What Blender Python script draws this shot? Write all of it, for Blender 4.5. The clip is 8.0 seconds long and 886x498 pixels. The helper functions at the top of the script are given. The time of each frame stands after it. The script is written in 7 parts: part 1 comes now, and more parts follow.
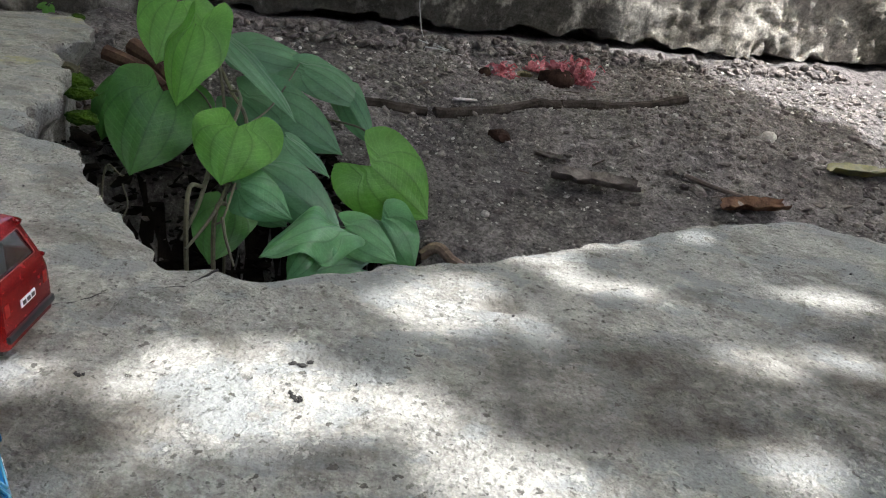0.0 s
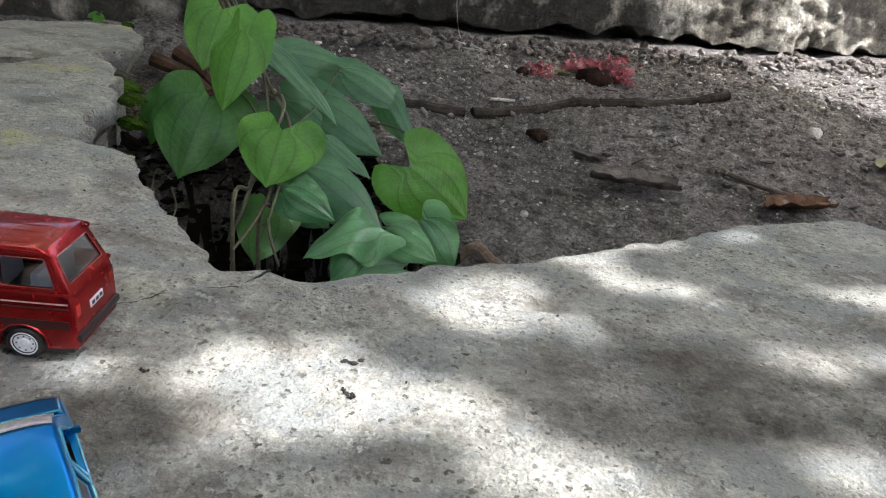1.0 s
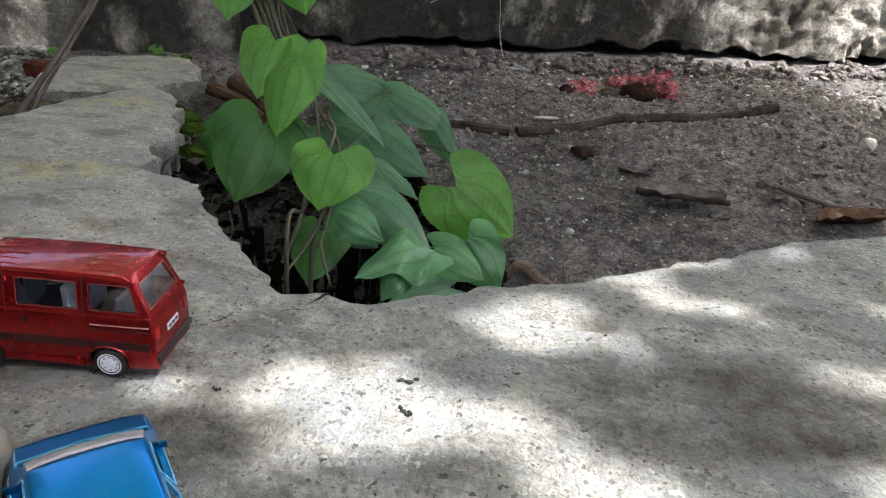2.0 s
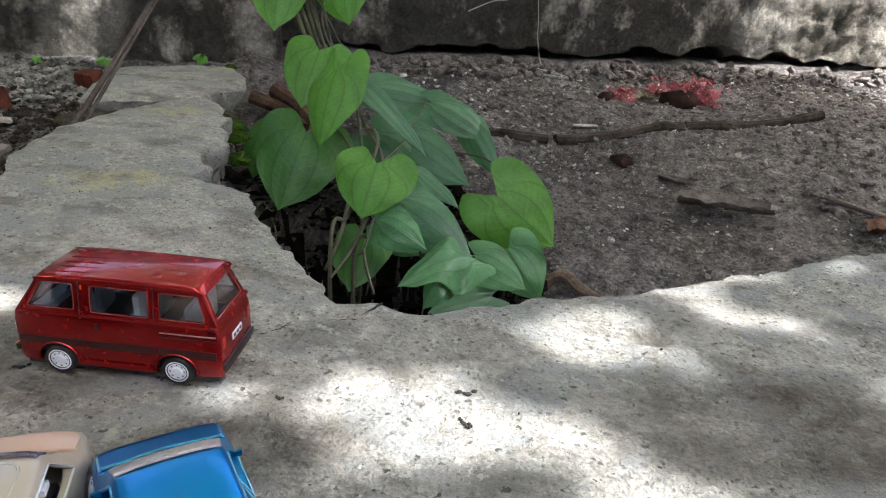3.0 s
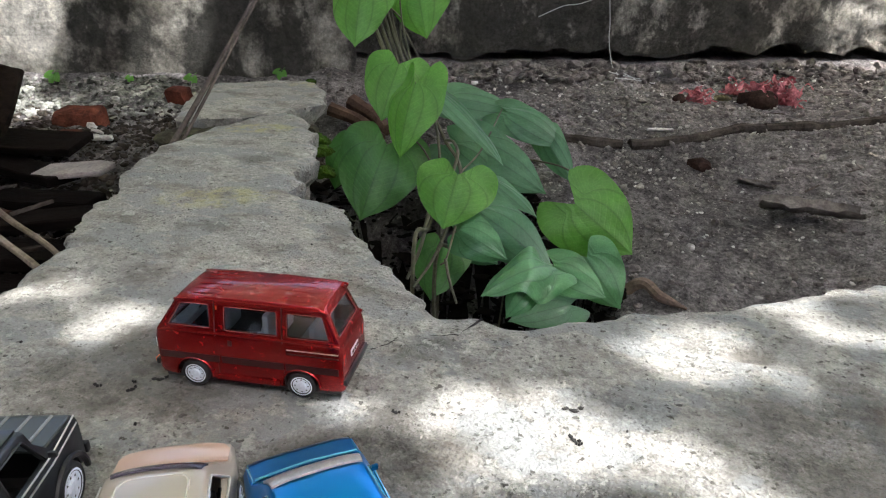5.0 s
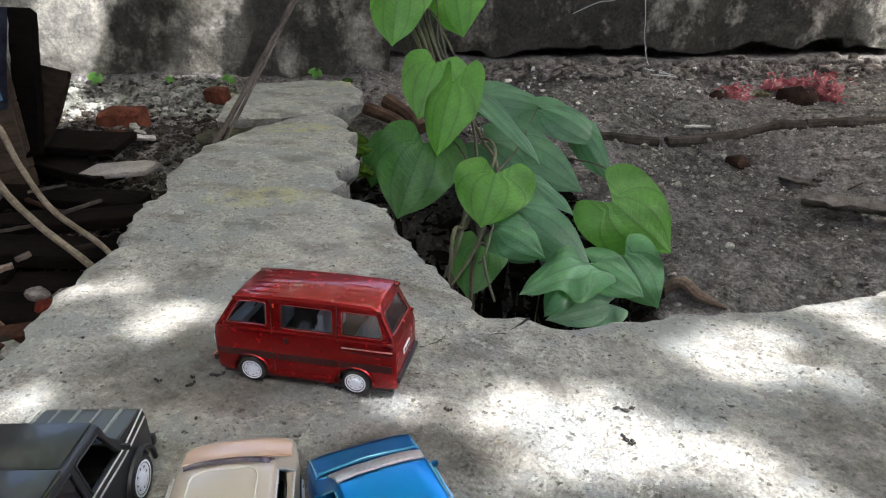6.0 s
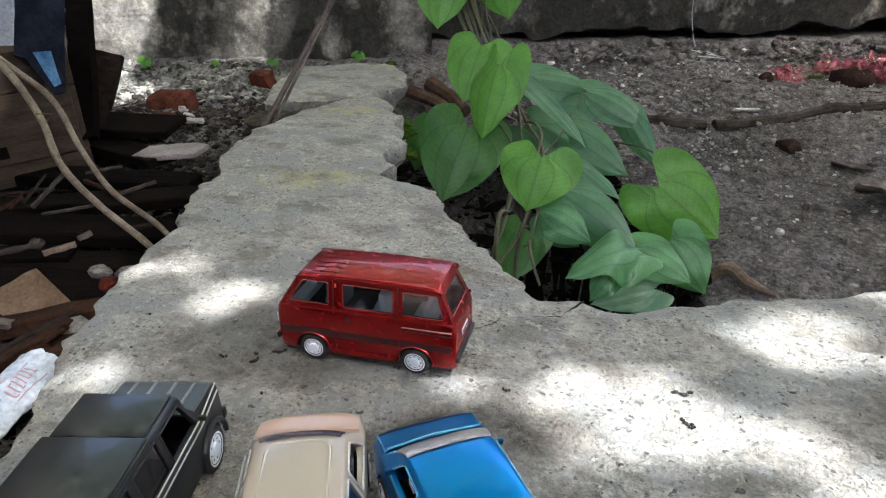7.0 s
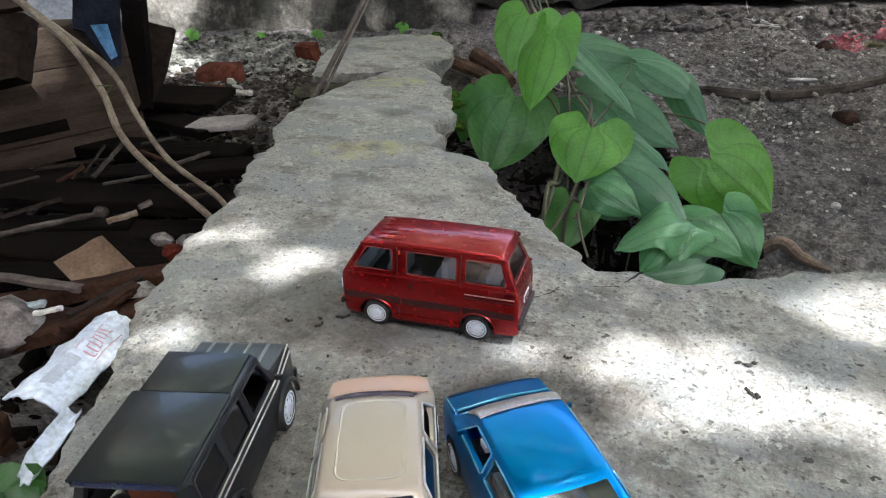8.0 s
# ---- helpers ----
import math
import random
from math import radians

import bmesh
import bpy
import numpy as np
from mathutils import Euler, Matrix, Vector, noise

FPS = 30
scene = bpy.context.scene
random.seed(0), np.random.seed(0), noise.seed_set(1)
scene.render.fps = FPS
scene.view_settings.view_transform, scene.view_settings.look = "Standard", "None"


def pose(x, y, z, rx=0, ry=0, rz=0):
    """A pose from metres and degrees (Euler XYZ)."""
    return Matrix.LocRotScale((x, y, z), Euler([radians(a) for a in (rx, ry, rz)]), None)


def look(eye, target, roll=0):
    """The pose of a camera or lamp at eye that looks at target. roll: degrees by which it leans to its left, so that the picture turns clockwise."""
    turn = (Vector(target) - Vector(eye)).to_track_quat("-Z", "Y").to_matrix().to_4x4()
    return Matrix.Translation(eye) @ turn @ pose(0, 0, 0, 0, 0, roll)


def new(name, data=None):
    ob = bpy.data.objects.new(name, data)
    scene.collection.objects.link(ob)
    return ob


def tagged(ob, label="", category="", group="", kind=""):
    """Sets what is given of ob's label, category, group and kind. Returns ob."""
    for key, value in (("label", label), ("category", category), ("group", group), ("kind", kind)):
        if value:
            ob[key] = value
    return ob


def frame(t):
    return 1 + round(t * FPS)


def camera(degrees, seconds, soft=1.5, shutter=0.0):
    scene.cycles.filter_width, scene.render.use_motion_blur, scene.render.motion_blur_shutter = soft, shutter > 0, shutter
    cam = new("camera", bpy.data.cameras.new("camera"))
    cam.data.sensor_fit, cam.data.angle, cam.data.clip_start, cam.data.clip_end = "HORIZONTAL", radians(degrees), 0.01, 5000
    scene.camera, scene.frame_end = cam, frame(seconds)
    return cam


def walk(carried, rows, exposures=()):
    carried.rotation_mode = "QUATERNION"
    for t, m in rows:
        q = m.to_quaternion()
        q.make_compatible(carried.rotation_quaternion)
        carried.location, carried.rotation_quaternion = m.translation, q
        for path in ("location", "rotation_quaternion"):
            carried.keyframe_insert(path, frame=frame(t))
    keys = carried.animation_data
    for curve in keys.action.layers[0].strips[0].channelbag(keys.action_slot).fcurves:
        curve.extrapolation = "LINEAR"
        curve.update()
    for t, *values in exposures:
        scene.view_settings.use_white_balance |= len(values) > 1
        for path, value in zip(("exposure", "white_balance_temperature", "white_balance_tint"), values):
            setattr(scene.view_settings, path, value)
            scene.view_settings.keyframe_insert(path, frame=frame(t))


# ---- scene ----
cam = camera(66.7, 8.0, soft=1.15)
PATH = [
    (0, (0.07, 0.105, 0.19), (-0.053, 1.914, -0.656), 8.2),
    (0.5, (0.068, 0.103, 0.19), (-0.087, 1.903, -0.669), 7.9),
    (1, (0.065, 0.098, 0.193), (-0.161, 1.89, -0.666), 6.6),
    (1.5, (0.064, 0.091, 0.198), (-0.237, 1.884, -0.636), 5.3),
    (2.8, (0.055, 0.08, 0.208), (-0.381, 1.85, -0.615), 3.3),
    (3, (0.049, 0.08, 0.207), (-0.402, 1.848, -0.611), 3.4),
    (3.5, (0.044, 0.076, 0.211), (-0.452, 1.832, -0.606), 2.6),
    (4, (0.039, 0.072, 0.214), (-0.504, 1.816, -0.6), 1.8),
    (5.3, (0.026, 0.063, 0.223), (-0.607, 1.773, -0.599), 0.7),
    (5.5, (0.025, 0.063, 0.222), (-0.612, 1.773, -0.597), 0.7),
    (6, (0.017, 0.056, 0.225), (-0.682, 1.736, -0.604), -0.2),
    (6.5, (0.013, 0.051, 0.226), (-0.73, 1.706, -0.617), -0.6),
    (7, (0.006, 0.047, 0.226), (-0.778, 1.667, -0.646), -1.0),
    (7.5, (0.001, 0.042, 0.226), (-0.821, 1.627, -0.675), -1.5),
    (8, (-0.005, 0.036, 0.225), (-0.87, 1.576, -0.713), -2.1),
]
walk(cam, [(t, look(eye, target, roll)) for t, eye, target, roll in PATH], [(0, 2.83, 6150, 9), (3, 3.05, 6250, 10), (5.5, 3.10, 6250, 10), (8, 3.22, 6100, 9)])

# ---- world, sun, exposure ----
SUN = Vector((0.466, -0.05, 0.883)).normalized()
world = bpy.data.worlds.new("sky")
scene.world = world
world.use_nodes = True
wn = world.node_tree
sky = wn.nodes.new("ShaderNodeTexSky")
sky.sky_type = "NISHITA"
sky.sun_disc = False
sky.sun_elevation = math.asin(SUN.z)
sky.sun_rotation = math.atan2(SUN.x, SUN.y)
sky.air_density, sky.dust_density, sky.ozone_density = 0.8, 7.0, 0.6
wn.links.new(sky.outputs[0], wn.nodes["Background"].inputs[0])
wn.nodes["Background"].inputs[1].default_value = 0.15
sun_data = bpy.data.lights.new("sun", "SUN")
sun_data.energy, sun_data.angle, sun_data.color = 1.6, radians(0.53), (1.0, 0.975, 0.95)
sun = new("sun", sun_data)
sun.matrix_world = look(SUN * 10, (0, 0, 0))


# ---- materials ----
def nodes_of(name):
    m = bpy.data.materials.new(name)
    m.use_nodes = True
    t = m.node_tree
    return m, t, t.nodes["Principled BSDF"]


def noise_node(t, scale, detail=6, rough=0.6, kind="Object", stretch=None):
    co = t.nodes.new("ShaderNodeTexCoord")
    n = t.nodes.new("ShaderNodeTexNoise")
    n.inputs["Scale"].default_value = scale
    n.inputs["Detail"].default_value = detail
    n.inputs["Roughness"].default_value = rough
    if stretch:
        mp = t.nodes.new("ShaderNodeMapping")
        mp.inputs["Scale"].default_value = stretch
        t.links.new(co.outputs[kind], mp.inputs[0])
        t.links.new(mp.outputs[0], n.inputs["Vector"])
    else:
        t.links.new(co.outputs[kind], n.inputs["Vector"])
    return n.outputs[0]


def ramp(t, fac, stops):
    r = t.nodes.new("ShaderNodeValToRGB")
    e = r.color_ramp.elements
    while len(e) < len(stops):
        e.new(0.5)
    for el, (p, c) in zip(e, stops):
        el.position = p
        el.color = (*c, 1) if len(c) == 3 else c
    t.links.new(fac, r.inputs[0])
    return r.outputs[0]


def blend(t, fac, a, b, mode="MIX"):
    m = t.nodes.new("ShaderNodeMix")
    m.data_type, m.blend_type = "RGBA", mode
    for v, k in ((fac, 0), (a, 6), (b, 7)):
        if isinstance(v, (int, float)):
            m.inputs[k].default_value = v
        elif isinstance(v, tuple):
            m.inputs[k].default_value = (*v, 1)
        else:
            t.links.new(v, m.inputs[k])
    return m.outputs[2]


def grey(v):
    return (v, v, v)


def relief(t, bsdf, heights):
    last = None
    for h, strength, dist in heights:
        b = t.nodes.new("ShaderNodeBump")
        b.inputs["Strength"].default_value = strength
        b.inputs["Distance"].default_value = dist
        t.links.new(h, b.inputs["Height"])
        if last:
            t.links.new(last, b.inputs["Normal"])
        last = b.outputs[0]
    t.links.new(last, bsdf.inputs["Normal"])


def surface(name, c1, c2, scale=60, fine=600, rough=0.8, metal=0.0, bump=0.4, dist=0.0006, stretch=None, spread=0.15, random_tint=0.0):
    """A weathered surface: two colours in large blotches, fine grain and relief."""
    m, t, b = nodes_of(name)
    big, small = noise_node(t, scale, 5, 0.6, stretch=stretch), noise_node(t, fine, 4, 0.6, stretch=stretch)
    col = ramp(t, big, [(0.5 - spread, c1), (0.5 + spread, c2)])
    grain = ramp(t, small, [(0.3, grey(0.62)), (0.7, grey(1.25))])
    col = blend(t, 0.8, col, grain, "MULTIPLY")
    if random_tint:
        oi = t.nodes.new("ShaderNodeObjectInfo")
        col = blend(t, 1.0, col, ramp(t, oi.outputs["Random"], [(0, grey(1 - random_tint)), (1, grey(1 + random_tint))]), "MULTIPLY")
    t.links.new(col, b.inputs["Base Color"])
    t.links.new(ramp(t, big, [(0.3, grey(max(0, rough - 0.1))), (0.7, grey(min(1, rough + 0.1)))]), b.inputs["Roughness"])
    b.inputs["Metallic"].default_value = metal
    if rough > 0.75:
        b.inputs["Specular IOR Level"].default_value = 0.04
    relief(t, b, [(small, bump, dist), (big, bump, dist * 3)])
    return m


def paint(name, c, rough=0.25, metal=0.0, coat=1.0, dust=0.12, flake=0.0, haze=0.035):
    """Glossy toy paint with a thin coat and fine dust."""
    m, t, b = nodes_of(name)
    n = noise_node(t, 220, 6, 0.7)
    n2 = noise_node(t, 1800, 3, 0.6)
    dirty = ramp(t, n, [(0.6, grey(0)), (0.85, grey(dust))])
    col = blend(t, dirty, c, (0.32, 0.29, 0.25))
    t.links.new(col, b.inputs["Base Color"])
    t.links.new(ramp(t, n, [(0.35, grey(rough)), (0.75, grey(rough + 0.05))]), b.inputs["Roughness"])
    b.inputs["Metallic"].default_value = metal
    b.inputs["Coat Weight"].default_value = coat
    b.inputs["Coat Roughness"].default_value = haze
    relief(t, b, [(n2, 0.02 + flake, 0.0001), (noise_node(t, 130, 2, 0.5), 0.12, 0.0006)])
    return m


def plain(name, c, rough=0.5, metal=0.0):
    m, t, b = nodes_of(name)
    n = noise_node(t, 500, 5, 0.65)
    col = blend(t, 1.0, c, ramp(t, n, [(0.3, grey(0.8)), (0.75, grey(1.15))]), "MULTIPLY")
    t.links.new(col, b.inputs["Base Color"])
    b.inputs["Roughness"].default_value, b.inputs["Metallic"].default_value = rough, metal
    relief(t, b, [(n, 0.1, 0.0002)])
    return m


def glass(name, c, rough=0.04, alpha=0.3):
    m, t, b = nodes_of(name)
    b.inputs["Base Color"].default_value = (*c, 1)
    b.inputs["Roughness"].default_value = rough
    b.inputs["IOR"].default_value = 1.45
    b.inputs["Alpha"].default_value = alpha
    return m


def clear_pane(name, tint, rough):
    """A thin clear sheet: seen through, with a mirror gloss that grows towards grazing views."""
    m, t, b = nodes_of(name)
    see, gloss, mix = t.nodes.new("ShaderNodeBsdfTransparent"), t.nodes.new("ShaderNodeBsdfGlossy"), t.nodes.new("ShaderNodeMixShader")
    see.inputs[0].default_value = (*tint, 1)
    gloss.inputs["Roughness"].default_value = rough
    lw = t.nodes.new("ShaderNodeLayerWeight")
    lw.inputs["Blend"].default_value = 0.5
    t.links.new(ramp(t, lw.outputs["Facing"], [(0.0, grey(0.10)), (0.5, grey(0.20)), (1.0, grey(0.8))]), mix.inputs[0])
    t.links.new(see.outputs[0], mix.inputs[1])
    t.links.new(gloss.outputs[0], mix.inputs[2])
    t.links.new(mix.outputs[0], t.nodes["Material Output"].inputs[0])
    return m


def voronoi_node(t, scale, warp=0.0):
    """Cells of random size: their distance and their random colour."""
    co = t.nodes.new("ShaderNodeTexCoord")
    v = t.nodes.new("ShaderNodeTexVoronoi")
    v.inputs["Scale"].default_value = scale
    if warp:
        n = t.nodes.new("ShaderNodeTexNoise")
        n.inputs["Scale"].default_value = scale * 1.6
        n.inputs["Detail"].default_value = 4
        t.links.new(co.outputs["Object"], n.inputs["Vector"])
        mx = t.nodes.new("ShaderNodeVectorMath")
        mx.operation = "MULTIPLY_ADD"
        t.links.new(n.outputs[1], mx.inputs[0])
        mx.inputs[1].default_value = (warp / scale,) * 3
        t.links.new(co.outputs["Object"], mx.inputs[2])
        t.links.new(mx.outputs[0], v.inputs["Vector"])
    else:
        t.links.new(co.outputs["Object"], v.inputs["Vector"])
    return v.outputs["Distance"], v.outputs["Color"]


def math_node(t, op, a, b):
    m = t.nodes.new("ShaderNodeMath")
    m.operation = op
    for k, v in enumerate((a, b)):
        if isinstance(v, (int, float)):
            m.inputs[k].default_value = v
        else:
            t.links.new(v, m.inputs[k])
    return m.outputs[0]


def spots(t, scale, size, warp=1.2):
    """Crisp irregular spots of very different sizes, some cells without any."""
    d, c = voronoi_node(t, scale, warp)
    return ramp(t, math_node(t, "ADD", d, math_node(t, "MULTIPLY", c, 0.55)), [(size, grey(1)), (size + 0.035, grey(0))])


def concrete_material():
    m, t, b = nodes_of("weathered_concrete")
    blotch = noise_node(t, 7, 5, 0.6)
    zone = noise_node(t, 13, 7, 0.68)
    mid = noise_node(t, 60, 8, 0.66)
    worn = noise_node(t, 45, 12, 0.76)
    grain = noise_node(t, 420, 4, 0.62)
    fine = noise_node(t, 900, 3, 0.6)
    skin = ramp(t, blotch, [(0.32, (0.275, 0.265, 0.240)), (0.5, (0.355, 0.340, 0.304)), (0.68, (0.430, 0.410, 0.363))])
    skin = blend(t, 0.9, skin, ramp(t, mid, [(0.36, grey(0.72)), (0.47, grey(0.95)), (0.54, grey(1.03)), (0.64, grey(1.18))]), "MULTIPLY")
    crumb = noise_node(t, 190, 6, 0.68)
    skin = blend(t, 0.65, skin, ramp(t, crumb, [(0.37, grey(0.50)), (0.45, grey(0.90)), (0.55, grey(1.06)), (0.63, grey(1.45))]), "MULTIPLY")
    skin = blend(t, 0.55, skin, ramp(t, fine, [(0.36, grey(0.7)), (0.64, grey(1.28))]), "MULTIPLY")
    sandy = ramp(t, grain, [(0.34, (0.125, 0.118, 0.104)), (0.44, (0.24, 0.232, 0.21)), (0.56, (0.315, 0.307, 0.28)), (0.66, (0.45, 0.44, 0.405))])
    rough_zone = ramp(t, zone, [(0.48, grey(0.10)), (0.58, grey(0.6))])
    col = blend(t, rough_zone, skin, sandy)
    plaque = ramp(t, noise_node(t, 15, 9, 0.62, stretch=(1, 1.4, 1)), [(0.515, grey(0)), (0.545, grey(0.8))])
    smooth_skin = blend(t, 0.6, blend(t, blotch, (0.208, 0.218, 0.212), (0.293, 0.298, 0.284)), ramp(t, fine, [(0.36, grey(0.85)), (0.64, grey(1.15))]), "MULTIPLY")
    col = blend(t, plaque, col, smooth_skin)
    stain = noise_node(t, 16, 6, 0.6, stretch=(1, 1.6, 1))
    col = blend(t, ramp(t, stain, [(0.52, grey(0)), (0.64, grey(0.6))]), col, (0.125, 0.112, 0.093))
    flake = ramp(t, math_node(t, "ADD", worn, math_node(t, "MULTIPLY", math_node(t, "SUBTRACT", zone, 0.5), 0.35)), [(0.585, grey(0)), (0.605, grey(0.75))])
    col = blend(t, flake, col, (0.44, 0.43, 0.39))
    scar = ramp(t, worn, [(0.365, grey(0.75)), (0.385, grey(0))])
    col = blend(t, scar, col, (0.15, 0.142, 0.122))
    pits = spots(t, 165, 0.30)
    dots = spots(t, 240, 0.375)
    chips = spots(t, 110, 0.36, 2.2)
    col = blend(t, math_node(t, "MULTIPLY", chips, 0.35), col, (0.49, 0.478, 0.435))
    col = blend(t, math_node(t, "MULTIPLY", dots, 0.6), col, (0.075, 0.069, 0.06))
    col = blend(t, math_node(t, "MULTIPLY", pits, 0.85), col, (0.075, 0.068, 0.057))
    lumps = noise_node(t, 210, 3, 0.55)
    # darker brown ovals, broken up by the zone noise
    brown_patch = t.nodes.new("ShaderNodeAttribute")
    brown_patch.attribute_name = "brown_patch"
    col = blend(t, math_node(t, "MULTIPLY", brown_patch.outputs["Fac"], ramp(t, zone, [(0.38, grey(0.25)), (0.60, grey(1.0))])), col, blend(t, crumb, (0.05, 0.045, 0.038), (0.16, 0.143, 0.118)))
    lich = t.nodes.new("ShaderNodeAttribute")
    lich.attribute_name = "lichen"
    spot = math_node(t, "MULTIPLY", lich.outputs["Fac"], ramp(t, worn, [(0.45, grey(0.0)), (0.56, grey(0.8))]))
    col = blend(t, spot, col, (0.37, 0.345, 0.185))
    t.links.new(col, b.inputs["Base Color"])
    b.inputs["Roughness"].default_value = 0.93
    b.inputs["Specular IOR Level"].default_value = 0.25
    hole = math_node(t, "SUBTRACT", 1.0, math_node(t, "MAXIMUM", pits, scar))
    dint = math_node(t, "SUBTRACT", 1.0, dots)
    relief(t, b, [(grain, 1.0, 0.0020), (math_node(t, "MULTIPLY", crumb, math_node(t, "SUBTRACT", 1.0, math_node(t, "MULTIPLY", plaque, 0.9))), 0.5, 0.0020), (lumps, 0.5, 0.0028), (mid, 0.5, 0.003), (hole, 0.9, 0.0022), (dint, 0.7, 0.001), (flake, 0.9, 0.0018), (chips, 0.5, 0.0008)])
    return m


def wall_material(name, tone):
    """Old cement render: pale where clean or sunlit, mouldy black in clouds that also carry shade, with trowel ridges.
    """
    m, t, b = nodes_of(name)
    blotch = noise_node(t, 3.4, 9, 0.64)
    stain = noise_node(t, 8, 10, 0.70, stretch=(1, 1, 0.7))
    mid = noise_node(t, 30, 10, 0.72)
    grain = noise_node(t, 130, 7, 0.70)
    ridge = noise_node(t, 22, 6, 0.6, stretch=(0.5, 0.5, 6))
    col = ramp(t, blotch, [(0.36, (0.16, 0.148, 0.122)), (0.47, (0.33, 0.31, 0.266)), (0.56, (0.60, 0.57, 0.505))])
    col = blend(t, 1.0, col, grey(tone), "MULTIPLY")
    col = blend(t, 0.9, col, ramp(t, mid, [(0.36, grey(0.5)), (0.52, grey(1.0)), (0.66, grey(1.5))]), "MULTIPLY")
    mould_and_shade = t.nodes.new("ShaderNodeAttribute")
    mould_and_shade.attribute_name = "mould_and_shade"
    clouds = math_node(t, "ADD", stain, math_node(t, "MULTIPLY", math_node(t, "SUBTRACT", mould_and_shade.outputs["Fac"], 0.5), 0.22))
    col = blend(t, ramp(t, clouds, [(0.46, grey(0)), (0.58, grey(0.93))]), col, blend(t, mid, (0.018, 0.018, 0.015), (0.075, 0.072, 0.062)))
    col = blend(t, 0.8, col, ramp(t, grain, [(0.34, grey(0.55)), (0.66, grey(1.4))]), "MULTIPLY")
    t.links.new(col, b.inputs["Base Color"])
    b.inputs["Roughness"].default_value = 0.95
    b.inputs["Specular IOR Level"].default_value = 0.2
    relief(t, b, [(grain, 1.0, 0.006), (ridge, 0.8, 0.012), (mid, 1.0, 0.025)])
    return m


def dirt_material():
    m, t, b = nodes_of("dark_soil")
    blotch = noise_node(t, 4, 8, 0.6)
    mid = noise_node(t, 45, 10, 0.74)
    grain = noise_node(t, 170, 7, 0.75)
    specks = noise_node(t, 95, 6, 0.62)
    col = ramp(t, blotch, [(0.35, (0.108, 0.099, 0.096)), (0.65, (0.230, 0.212, 0.206))])
    col = blend(t, 0.95, col, ramp(t, mid, [(0.36, grey(0.38)), (0.5, grey(0.95)), (0.64, grey(1.6))]), "MULTIPLY")
    col = blend(t, 0.95, col, ramp(t, grain, [(0.36, grey(0.42)), (0.5, grey(1.0)), (0.64, grey(1.6))]), "MULTIPLY")
    col = blend(t, ramp(t, specks, [(0.62, grey(0)), (0.65, grey(0.8))]), col, (0.40, 0.375, 0.34))
    col = blend(t, math_node(t, "MULTIPLY", spots(t, 90, 0.30), 0.8), col, (0.02, 0.018, 0.016))
    col = blend(t, math_node(t, "MULTIPLY", spots(t, 140, 0.22, 2.0), 0.6), col, (0.42, 0.40, 0.37))
    t.links.new(col, b.inputs["Base Color"])
    b.inputs["Roughness"].default_value = 0.95
    b.inputs["Specular IOR Level"].default_value = 0.2
    relief(t, b, [(grain, 1.0, 0.005), (mid, 1.0, 0.016)])
    return m


